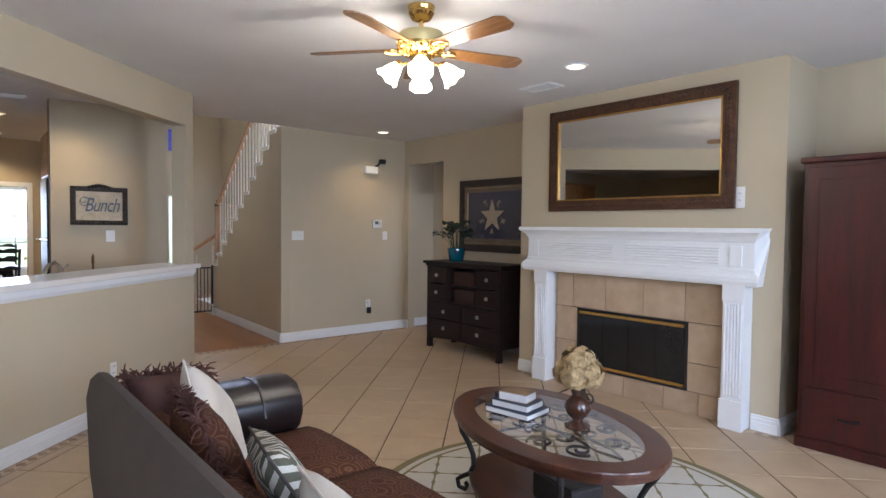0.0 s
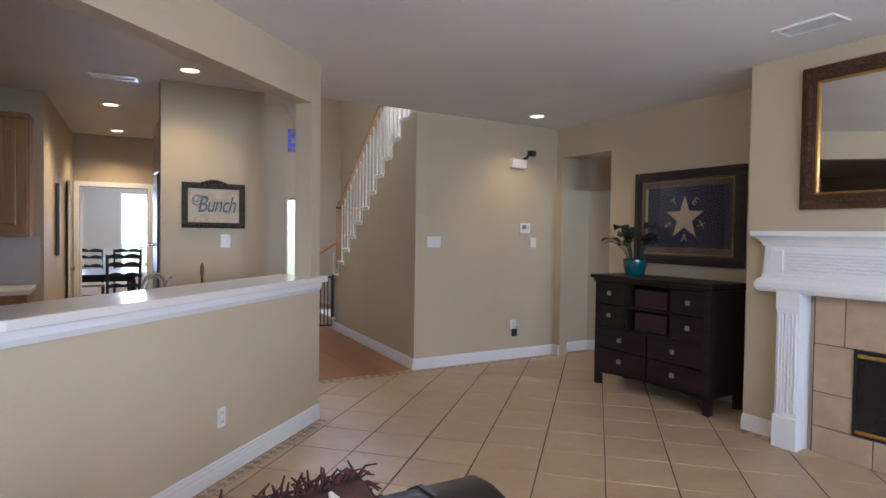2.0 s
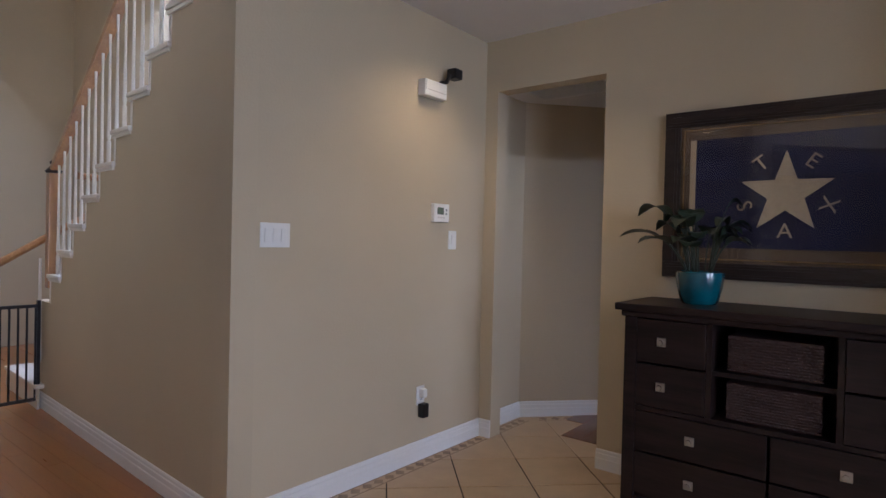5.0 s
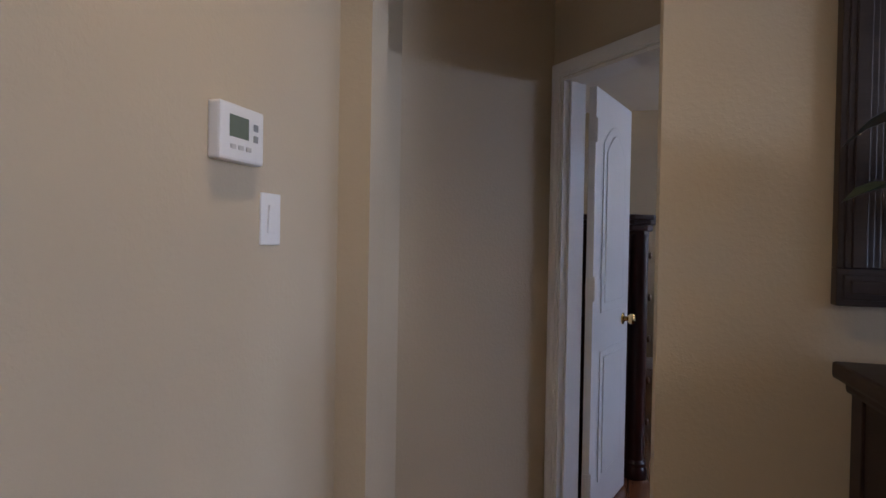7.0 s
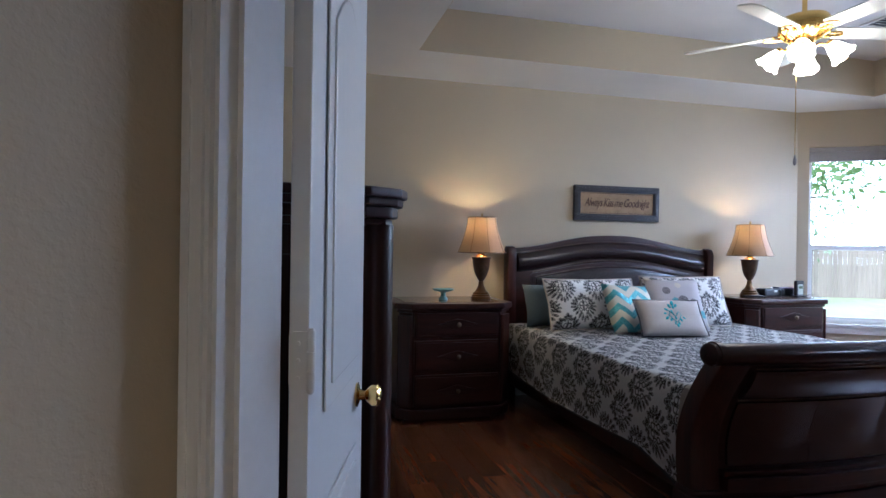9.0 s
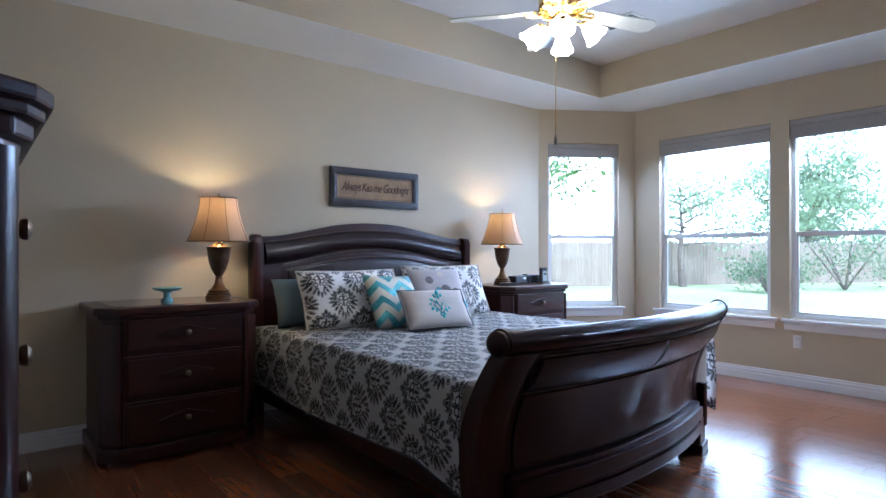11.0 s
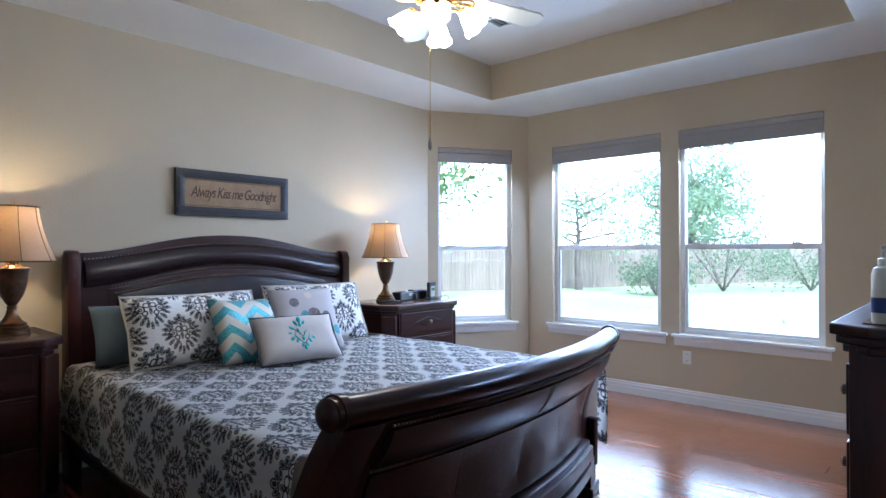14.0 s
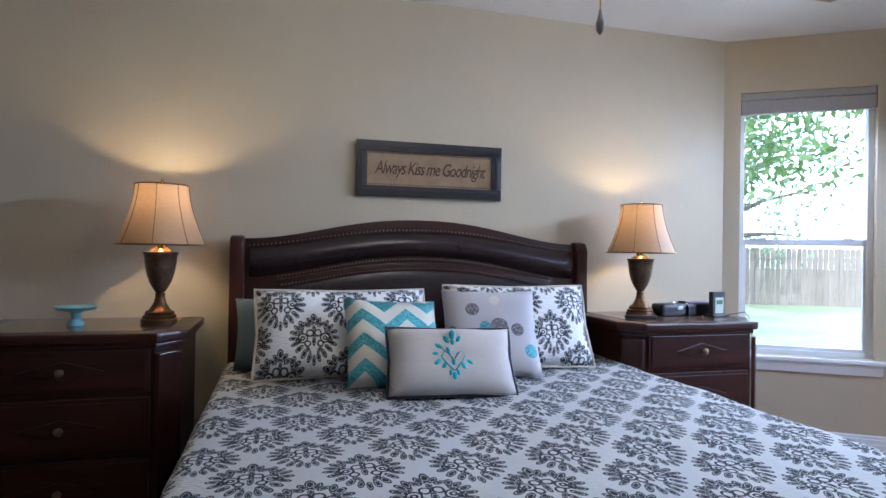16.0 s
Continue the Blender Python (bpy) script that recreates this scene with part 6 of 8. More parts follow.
def sofa():
    ob = thing("sofa", pose(0.05, 0.15, 0), "brown sofa with leather rolled arm and paisley seat cushions", "sofa")
    L = SX1 - SX0
    # back with a rounded top that leans away
    prof = [(0.50, 0.06), (0.46, 0.45), (0.45, 0.76), (0.465, 0.835), (0.495, 0.866), (0.535, 0.856), (0.565, 0.815), (0.64, 0.45), (0.64, 0.06)]
    part("back", prism(prof, SX0 + 0.30, SX1, "x"), M_SOFACLOTH, ob, "grey-brown suede back", smooth=True, bevel=0.02)
    part("base", bx(SX0 + 0.06, SX1, 0.62, 1.50, 0.06, 0.24), M_LEATHER, ob, bevel=0.02)
    for x in (SX0, SX1 - 0.26):
        prof = [(x + 0.03, 0.06), (x + 0.03, 0.45), (x - 0.01, 0.50), (x - 0.03, 0.56), (x - 0.01, 0.63), (x + 0.06, 0.67), (x + 0.15, 0.675), (x + 0.25, 0.655), (x + 0.315, 0.59), (x + 0.325, 0.51), (x + 0.29, 0.43), (x + 0.235, 0.39), (x + 0.235, 0.06)]
        arm = part("arm", prism(prof, 0.60, 1.44, "y"), M_LEATHER, ob, "rolled dark leather arm", smooth=True, bevel=0.02)
        part("arm_band", prism([(p[0] + (0.006 if p[0] > x + 0.12 else -0.006), p[1] + (0.006 if p[1] > 0.5 else 0)) for p in prof[1:-1]], 1.22, 1.235, "y"), M_LEATHER, arm)
    n = 3
    w = (L - 0.48) / n
    for k in range(n):
        x0 = SX0 + 0.24 + k * w
        bm = bx(x0 + 0.006, x0 + w - 0.006, 0.70, 1.50, 0.24, 0.40)
        bmesh.ops.subdivide_edges(bm, edges=bm.edges[:], cuts=6, use_grid_fill=True)
        for v in bm.verts:
            u = (v.co.x - x0 - w / 2) / (w / 2)
            q = (v.co.y - 1.12) / 0.42
            if v.co.z > 0.39:
                v.co.z += 0.035 * (1 - u ** 4) * (1 - q ** 4)
            if v.co.y > 1.49:
                v.co.y += 0.02 * (1 - u ** 4)
        part("seat_cushion", bm, M_PAISLEY, ob, "rust paisley seat cushion", smooth="all", bevel=0.0)
        cm = pillow(w - 0.02, 0.30, 0.16, 12, 20 + k)
        part("back_cushion", move(cm, Matrix.Translation((x0 + w / 2, 0.74, 0.40)) @ Matrix.Rotation(radians(180), 4, "Z") @ Matrix.Rotation(radians(-14), 4, "X")), M_PAISLEY, ob, "rust paisley back cushion", smooth="all")
    for x in (SX0 + 0.1, SX1 - 0.1):
        for y in (0.56, 1.52):
            part("foot", lathe([(0.02, 0), (0.03, 0.04), (0.03, 0.065)], 12, None, x, y), M_DARKWOOD, ob)
    return ob


sofa()
M_FRINGE = plain("brown_fringe", (0.075, 0.026, 0.016), 0.85, var=0.5, fine=50, bmp=0.3)
M_BROWNVELVET = plain("brown_velvet", (0.050, 0.015, 0.009), 0.75, var=0.3, fine=60, big=5, bmp=0.2)


def throw(name, m, w, h, t, mat_, label, seed, fringe=False, piping=None):
    ob = part(name, pillow(w, h, t, 14, seed), mat_, smooth="all")
    ob.matrix_world = m
    tagged(ob, label, "cushion", "cushions on the sofa")
    if fringe:
        rng = random.Random(seed)
        bm = B()
        for k in range(420):
            s = k / 420 * 4
            side, u = int(s), s - int(s)
            c = [(-w / 2 + w * u, 0, h), (w / 2, 0, h - h * u), (w / 2 - w * u, 0, 0), (-w / 2, 0, h * u)][side]
            out = Vector([(0, 0, 1), (1, 0, 0), (0, 0, -1), (-1, 0, 0)][side])
            c = Vector(c) - out * 0.012
            d = (out + Vector((rng.uniform(-0.8, 0.8), rng.uniform(-1.0, 1.0), rng.uniform(-0.8, 0.8)))).normalized()
            Lf = rng.uniform(0.035, 0.065)
            mid = c + d * Lf * 0.55
            tip = mid + (d + Vector((0, 0, -0.7))).normalized() * Lf * 0.5
            tube([c, mid, tip], [0.0045, 0.004, 0.0025], 4, bm)
        part("fringe", bm, M_FRINGE, ob, "shaggy brown fringe")
    if piping:
        pts = [(-w / 2, 0, 0), (-w / 2 * 0.965, 0, h / 2), (-w / 2, 0, h), (0, 0, h * 0.975), (w / 2, 0, h), (w / 2 * 0.965, 0, h / 2), (w / 2, 0, 0), (0, 0, h * 0.025), (-w / 2, 0, 0)]
        part("piping", tube(pts, 0.006, 6), piping, ob, smooth=True)
    return ob


throw("fringed_cushion", pose(-3.42, 1.02, 0.42, -32, 8, 118), 0.50, 0.44, 0.17, M_BROWNVELVET, "brown velvet cushion with a shaggy fringe", 31, True)
throw("cream_cushion", pose(-3.20, 1.08, 0.41, -28, 36, 136), 0.50, 0.47, 0.15, M_LINEN, "cream linen cushion with piped edge", 32, False, M_LINEN)
throw("fringed_cushion", pose(-2.80, 0.97, 0.43, -22, 3, 172), 0.54, 0.46, 0.17, M_PAISLEY, "rust paisley cushion with a shaggy fringe", 33, True)
throw("leaf_cushion", pose(-2.50, 1.15, 0.425, -32, 8, 164), 0.50, 0.40, 0.14, M_LEAFPRINT, "cream cushion with sage green leaf print", 34, False, M_SOFACLOTH)
throw("cream_cushion", pose(-1.98, 1.07, 0.42, -26, -4, 172), 0.52, 0.40, 0.15, M_LINEN, "cream linen cushion with piped edge", 35, False, M_LINEN)

# living room fan, recessed lamps, vent
M_CREAMMOTOR = plain("cream_enamel", (0.62, 0.52, 0.24), 0.3, var=0.05, bmp=0.02)
ceiling_fan(-3.38, 2.25, CEIL, 0.135, 3, M_BLADE, M_CREAMMOTOR, "brass ceiling fan with oak blades and four lit glass shades", 0.66, 52)
lamp("fan_light_living", "POINT", pose(-3.38, 2.25, 2.20), 31, (1.0, 0.86, 0.62), 0.12)


def can_light(x, y, watts, spot=True):
    ob = thing("recessed_light", pose(x, y, CEIL), "lit recessed ceiling light with a white trim ring", "recessed light", "recessed ceiling lights")
    part("trim_ring", ring_prism(ellipse(0.095, 0.095, 32), ellipse(0.07, 0.07, 32), -0.008, 0.0), M_WHITE, ob, smooth=True)
    part("lamp_face", lathe([(0.07, -0.003), (0.0001, -0.0028)], 24), M_CANLIGHT, ob, "lit lamp face")
    if watts:
        data = bpy.data.lights.new("can_light", "SPOT")
        data.energy, data.color, data.spot_size, data.spot_blend, data.shadow_soft_size = watts, (1.0, 0.72, 0.36), radians(125), 0.9, 0.05
        lo = new("can_light", data)
        lo.location = (x, y, CEIL - 0.02)
    return ob


can_light(-7.21, 4.61, 30)
can_light(-3.55, 3.90, 0)
can_light(-7.33, 1.146, 38)
can_light(-9.19, 0.615, 95)
can_light(-11.0, 0.71, 90)
ceiling_vent(pose(-4.35, 4.12, CEIL, 0, 0, 0), 0.36, 0.2, 8, "white slatted ceiling vent near the fireplace")
ceiling_vent(pose(-7.87, 0.43, CEIL, 0, 0, 82), 0.36, 0.15, 6, "white slatted ceiling vent in the kitchen")

# mantel and fireplace
FY = 4.76


def mantel():
    ob = thing("fireplace_mantel", pose(0, 0, 0), "white painted wooden mantel with fluted pilasters and bolection moulding", "mantel")
    XL, XR = -4.54, -2.52
    for x0, x1 in ((-4.55, -4.395), (-2.70, -2.545)):
        ps = part("pilaster", bx(x0, x1, 4.615, 4.795, 0.0, 1.10), M_WHITE, ob, bevel=0.004)
        part("plinth_block", bx(x0 - 0.008, x1 + 0.008, 4.60, 4.65, 0.0, 0.22), M_WHITE, ps, bevel=0.004)
        part("cap_block", bx(x0 - 0.004, x1 + 0.004, 4.607, 4.65, 0.96, 1.10), M_WHITE, ps, bevel=0.004)
        for k in range(6):
            xf = x0 + 0.020 + k * (0.155 - 0.040) / 5.0
            part("flute", lathe([(0.007, 0.25), (0.009, 0.262), (0.009, 0.93), (0.009, 0.942)], 10, None, xf, 4.616), M_WHITE, ps, smooth=True)
    # bolection, frieze and shelf, one profile drawn along
    prof = [(4.795, 1.075), (4.56, 1.075), (4.535, 1.085), (4.518, 1.11), (4.518, 1.14), (4.54, 1.165), (4.57, 1.175), (4.575, 1.20), (4.59, 1.205), (4.59, 1.40), (4.575, 1.405), (4.57, 1.42), (4.55, 1.44), (4.525, 1.455), (4.505, 1.465), (4.485, 1.47), (4.485, 1.505), (4.795, 1.505)]
    prof = [(y if y > 4.79 else 4.76 - (4.76 - y) * 0.673, zz) for y, zz in prof]
    bm = B()
    n = len(prof)
    rings = []
    for s in (-1, 1):
        ring = []
        for y, zz in prof:
            over = (4.646 - y) if y < 4.79 else (0.071 if zz > 1.46 else 0.02)
            xx = (-4.665 - over if s < 0 else -2.495 + over)
            ring.append(bm.verts.new((xx, y, zz)))
        rings.append(ring)
    for i in range(n):
        bm.faces.new((rings[0][i], rings[0][(i + 1) % n], rings[1][(i + 1) % n], rings[1][i]))
    bm.faces.new(rings[0])
    bm.faces.new(rings[1][::-1])
    part("entablature", bm, M_WHITE, ob, bevel=0.003)
    cx = (XL + XR) / 2 - 0.02
    for pts in ([(-0.93, 1.225), (-0.15, 1.225), (-0.13, 1.37), (-0.93, 1.37)], [(0.0, 1.225), (0.80, 1.225), (0.80, 1.37), (0.02, 1.37)]):
        zz = 1.232
        while zz < 1.365:
            x0 = cx + min(p[0] for p in pts)
            x1 = cx + max(p[0] for p in pts)
            sl = part("reeded_strip", prism([(4.647, zz), (4.636, zz + 0.004), (4.634, zz + 0.011), (4.637, zz + 0.018), (4.647, zz + 0.020)], x0, x1, "x"), M_WHITE, ob)
            zz += 0.0225
    for x0, x1 in ((cx - 1.06, cx - 0.98), (cx + 0.88, cx + 0.97)):
        part("end_panel", bx(x0, x1, 4.634, 4.648, 1.222, 1.372), M_WHITE, ob, bevel=0.005)
    return ob


mantel()
# hearth surround, tile by tile
tagged(part("wall_hearth", bx(-4.36, -2.70, 4.735, 4.80, 0, 1.08), M_GROUT), "tan stone tile surround of the fireplace", "hearth", "", "structure")
hearth = bpy.data.objects["wall_hearth"]
XH0, XH1, FX0, FX1, FZ0, FZ1 = -4.35, -2.705, -4.10, -3.02, 0.187, 0.745
cells = []
for x0, x1 in ((XH0, -4.16), (-4.16, -3.80), (-3.80, -3.42), (-3.42, -3.05), (-3.05, XH1)):
    cells.append((x0, x1, FZ1, 1.07))
for z0, z1 in ((0.42, FZ1), (0.0, 0.42)):
    cells.append((FX1, XH1, z0 if z0 else FZ0, z1))
    cells.append((XH0, FX0, z0 if z0 else FZ0, z1))
for x0, x1 in ((XH0, -3.98), (-3.98, -3.60), (-3.60, -3.22), (-3.22, -2.92), (-2.92, XH1)):
    cells.append((x0, x1, 0.0, FZ0))
for x0, x1, z0, z1 in cells:
    part("tile", bx(x0 + 0.003, x1 - 0.003, 4.722, 4.74, z0 + 0.003, z1 - 0.003), M_TILE_FP, hearth, bevel=0.003)
fire = thing("fireplace_insert", pose(0, 0, 0), "black fireplace insert with smoked glass doors and brass trim", "fireplace")
bm = B()
box(bm, FX0, FX1, 4.712, 4.745, FZ0, FZ0 + 0.02)
box(bm, FX0, FX1, 4.712, 4.745, FZ1 - 0.02, FZ1)
box(bm, FX0, FX0 + 0.02, 4.712, 4.745, FZ0 + 0.02, FZ1 - 0.02)
box(bm, FX1 - 0.02, FX1, 4.712, 4.745, FZ0 + 0.02, FZ1 - 0.02)
part("frame", bm, M_BLACK, fire, bevel=0.003)
for zz in (FZ0 + 0.022, FZ1 - 0.05):
    part("brass_strip", bx(FX0 + 0.022, FX1 - 0.022, 4.706, 4.72, zz, zz + 0.028), M_BRASS, fire, "brass strip", bevel=0.003)
M_SMOKE = plain("smoked_glass", (0.012, 0.013, 0.014), 0.07, var=0.3, bmp=0)
xw = (FX1 - FX0 - 0.044) / 4
for k in range(4):
    x0 = FX0 + 0.022 + k * xw
    part("glass_door", bx(x0 + 0.002, x0 + xw - 0.002, 4.716, 4.722, FZ0 + 0.05, FZ1 - 0.05), M_SMOKE, fire, "smoked glass door panel")

# mirror over the mantel
M_GOLDFRAME = plain("dark_carved_gilt", (0.075, 0.032, 0.014), 0.42, 0.25, var=0.6, fine=45, big=14, bmp=0.7, dist=0.008)
M_GILT = plain("gilt_edge", (0.42, 0.25, 0.07), 0.32, 0.8, var=0.35, bmp=0.2)
mir = framed("mantel_mirror", pose(-4.475, 4.755, 1.655), 1.79, 0.965, 0.105, 0.05, M_GOLDFRAME, M_MIRROR, "large mirror in a dark carved frame with gilt edge", "mirror", 4)
for nm, (x0, x1, z0, z1) in (("gilt_top", (0.10, 1.69, 0.852, 0.866)), ("gilt_bottom", (0.10, 1.69, 0.099, 0.113)), ("gilt_left", (0.10, 0.114, 0.113, 0.852)), ("gilt_right", (1.676, 1.69, 0.113, 0.852))):
    part(nm, bx(x0, x1, -0.04, -0.01, z0, z1), M_GILT, mir, "gilt inner edge", bevel=0.003)
bm = B()
for k in range(48):
    for zz in (0.05, 0.915):
        bmesh.ops.create_uvsphere(bm, u_segments=8, v_segments=5, radius=0.016, matrix=Matrix.Translation((0.05 + k * 0.036, -0.047, zz)) @ Matrix.Diagonal((1, 0.5, 0.9, 1)))
for k in range(23):
    for xx in (0.05, 1.74):
        bmesh.ops.create_uvsphere(bm, u_segments=8, v_segments=5, radius=0.016, matrix=Matrix.Translation((xx, -0.047, 0.085 + k * 0.036)) @ Matrix.Diagonal((0.9, 0.5, 1, 1)))
part("carving", bm, M_GOLDFRAME, mir, "carved leaf beading", smooth="all")
wall_plate(pose(-2.655, 4.76, 1.74, 0, 0, 0), "white plate beside the mantel mirror", "outlet", "wall_outlet", 0.07, 0.16)

# red television cabinet
red = thing("red_armoire", pose(0, 0, 0), "tall red-stained wooden armoire with iron pulls", "armoire")
part("carcass", bx(-2.19, -1.02, 4.66, 5.30, 0.06, 1.95), M_REDWOOD, red, bevel=0.005)
part("cornice", bx(-2.21, -1.0, 4.635, 5.31, 1.95, 1.99), M_REDWOOD, red, bevel=0.01)
part("plinth", bx(-2.20, -1.01, 4.645, 5.30, 0.0, 0.07), M_REDWOOD, red, bevel=0.006)
for x0, x1 in ((-2.16, -1.61), (-1.60, -1.05)):
    d = part("door", bx(x0, x1, 4.642, 4.66, 0.44, 1.92), M_REDWOOD, red, bevel=0.004)
    part("door_panel", bx(x0 + 0.07, x1 - 0.07, 4.634, 4.645, 0.52, 1.84), M_REDWOOD, d, bevel=0.006)
    xk = x1 - 0.05 if x0 < -2 else x0 + 0.05
    part("pull", tube([(xk, 4.64, 1.0), (xk, 4.61, 1.02), (xk, 4.61, 1.14), (xk, 4.64, 1.16)], 0.009, 8), M_IRON, d, "black iron pull", smooth=True)
for x0, x1 in ((-2.16, -1.61), (-1.60, -1.05)):
    d = part("drawer", bx(x0, x1, 4.642, 4.66, 0.09, 0.42), M_REDWOOD, red, bevel=0.004)
    part("pull", tube([((x0 + x1) / 2 - 0.06, 4.64, 0.26), ((x0 + x1) / 2 - 0.05, 4.615, 0.25), ((x0 + x1) / 2 + 0.05, 4.615, 0.25), ((x0 + x1) / 2 + 0.06, 4.64, 0.26)], 0.008, 8), M_IRON, d, smooth=True)
spk = part("speaker_box", bx(-1.75, -1.30, 4.80, 5.1, 1.9915, 2.10), M_BLACK, bevel=0.006)
tagged(spk, "black speaker box lying on the red armoire", "speaker")


# espresso dresser with baskets
def espresso():
    ob = thing("media_dresser", pose(0, 0, 0), "espresso wooden dresser with open cubbies and square metal knobs", "dresser")
    X0, X1, Y0, Y1, H = -6.43, -5.17, 4.76, 5.22, 1.077
    part("top", bx(X0 - 0.045, X1 + 0.045, Y0 - 0.04, Y1, H - 0.035, H), M_DARKWOOD, ob, bevel=0.008)
    part("cove", bx(X0 - 0.02, X1 + 0.02, Y0 - 0.018, Y1, H - 0.065, H - 0.035), M_DARKWOOD, ob, bevel=0.01)
    part("back", bx(X0 + 0.03, X1 - 0.03, Y1 - 0.02, Y1 - 0.002, 0.14, H - 0.065), M_DARKWOOD, ob)
    for x in (X0, X1 - 0.03):
        part("side", bx(x, x + 0.03, Y0 + 0.03, Y1 - 0.02, 0.14, H - 0.065), M_DARKWOOD, ob)
        for y in (Y0, Y1 - 0.06):
            part("leg", bx(x - 0.006 if x == X0 else x - 0.024, x + 0.054 if x == X0 else x + 0.036, y, y + 0.06, 0.0, H - 0.065), M_DARKWOOD, ob, bevel=0.004)
    part("apron", prism([(X0 + 0.05, 0.14), (X0 + 0.05, 0.11)] + [(X0 + 0.05 + (X1 - X0 - 0.1) * k / 14, 0.11 + 0.03 * math.sin(math.pi * k / 14)) for k in range(1, 14)] + [(X1 - 0.05, 0.11), (X1 - 0.05, 0.14)], Y0 + 0.012, Y0 + 0.03, "y"), M_DARKWOOD, ob)
    part("bottom", bx(X0 + 0.03, X1 - 0.03, Y0 + 0.03, Y1 - 0.02, 0.14, 0.16), M_DARKWOOD, ob)
    wq = (X1 - X0 - 0.10) / 3
    xa, xb = X0 + 0.05 + wq * 0.86, X1 - 0.05 - wq * 0.86
    for x in (xa, xb):
        part("divider", bx(x - 0.012, x + 0.012, Y0 + 0.01, Y1 - 0.02, 0.585, H - 0.065), M_DARKWOOD, ob)
    part("cubby_shelf", bx(xa, xb, Y0 + 0.02, Y1 - 0.02, 0.78, 0.80), M_DARKWOOD, ob)
    part("rail", bx(X0 + 0.05, X1 - 0.05, Y0 + 0.008, Y1 - 0.02, 0.565, 0.585), M_DARKWOOD, ob)
    fronts = [(X0 + 0.055, xa - 0.014, 0.59, 0.79), (X0 + 0.055, xa - 0.014, 0.80, 1.005), (xb + 0.014, X1 - 0.055, 0.59, 0.79), (xb + 0.014, X1 - 0.055, 0.80, 1.005)]
    cx = (X0 + X1) / 2
    fronts += [(X0 + 0.055, cx - 0.006, 0.165, 0.36), (X0 + 0.055, cx - 0.006, 0.37, 0.56), (cx + 0.006, X1 - 0.055, 0.165, 0.36), (cx + 0.006, X1 - 0.055, 0.37, 0.56)]
    for x0, x1, z0, z1 in fronts:
        dr = part("drawer", bx(x0, x1, Y0 + 0.004, Y0 + 0.024, z0, z1), M_DARKWOOD, ob, bevel=0.003)
        kx, kz = (x0 + x1) / 2, (z0 + z1) / 2
        if z0 > 0.5 and x0 < cx:
            kx = -6.258
        if z0 < 0.5:
            kx = x0 + 0.255 if x0 < cx - 0.1 else x1 - 0.30
        kb = part("knob_plate", bx(kx - 0.021, kx + 0.021, Y0 - 0.001, Y0 + 0.005, kz - 0.021, kz + 0.021), M_SILVER, dr, "square hammered metal plate", bevel=0.002)
        part("knob", move(lathe([(0.006, 0), (0.007, 0.008), (0.013, 0.014), (0.011, 0.02), (0.003, 0.022)], 14), Matrix.Translation((kx, Y0 - 0.001, kz)) @ Matrix.Rotation(radians(90), 4, "X")), M_SILVER, kb, smooth=True)
    M_WICKER = plain("brown_wicker", (0.045, 0.018, 0.012), 0.6, var=0.5, fine=50, bmp=0.6)
    for z0, z1 in ((0.588, 0.755), (0.803, 0.965)):
        bk = thing("wicker_basket", pose((xa + xb) / 2, Y0 + 0.045, z0), "dark brown wicker basket in the dresser's cubby", "basket", "baskets in the dresser")
        w = (xb - xa) * 0.74
        part("body", prism([(-w / 2 + 0.01, 0), (w / 2 - 0.01, 0), (w / 2, z1 - z0), (-w / 2, z1 - z0)], 0.0, 0.38, "y"), M_WICKER, bk, bevel=0.01)
        r = 0
        zz = 0.012
        while zz < z1 - z0 - 0.005:
            part("weave", tube([(-w / 2 + 0.006 + w * k / 40 * 0.985, -0.001 - 0.004 * ((k + r) % 2), zz) for k in range(41)], 0.0045, 5), M_WICKER, bk)
            zz += 0.0125
            r += 1
    return ob


espresso()

# framed flag
M_FLAGFRAME = wood("black_brown_frame", (0.012, 0.007, 0.006), (0.035, 0.02, 0.016), "X", 1.5, 0.45, 0.1)
M_MAT = plain("brown_mat_board", (0.115, 0.075, 0.040), 0.85, var=0.15, fine=90)
M_FLAGBLUE = plain("navy_flag_cloth", (0.010, 0.009, 0.035), 0.8, var=0.2, fine=140, bmp=0.3)
M_STAR = plain("aged_cream_cloth", (0.42, 0.32, 0.19), 0.8, var=0.15, fine=90, bmp=0.2)
flag = framed("framed_flag", pose(-6.445, 5.332, 1.188), 1.20, 0.905, 0.085, 0.045, M_FLAGFRAME, M_MAT, "dark framed navy flag with a cream star and letters", "framed flag", 3)
part("flag_cloth", bx(0.165, 1.07, -0.024, -0.021, 0.165, 0.745), M_FLAGBLUE, flag, "navy flag cloth")
part("flag_header", bx(0.135, 0.165, -0.0245, -0.021, 0.165, 0.745), M_STAR, flag, "cream header strip")
sc = Vector((0.595, 0.445))
star = [(sc.x + (0.215 if k % 2 == 0 else 0.085) * math.sin(math.pi * k / 5), sc.y + (0.215 if k % 2 == 0 else 0.085) * math.cos(math.pi * k / 5)) for k in range(10)]
part("star", prism(star, -0.027, -0.0235, "y"), M_STAR, flag, "cream five-pointed star")
for ch, ang in (("T", 36), ("E", -36), ("X", -108), ("A", 180), ("S", 108)):
    a = radians(90 + ang)
    rot = ang if abs(ang) < 90 else ang + 180
    bm = move(text_bm(ch, 0.105, 0.0008), Matrix.Translation((sc.x + 0.19 * math.cos(a), -0.0255, sc.y + 0.19 * math.sin(a))) @ Matrix.Rotation(radians(-(ang if abs(ang) < 170 else 0)), 4, "Y"))
    part("letter", bm, M_STAR, flag)
bm = B()
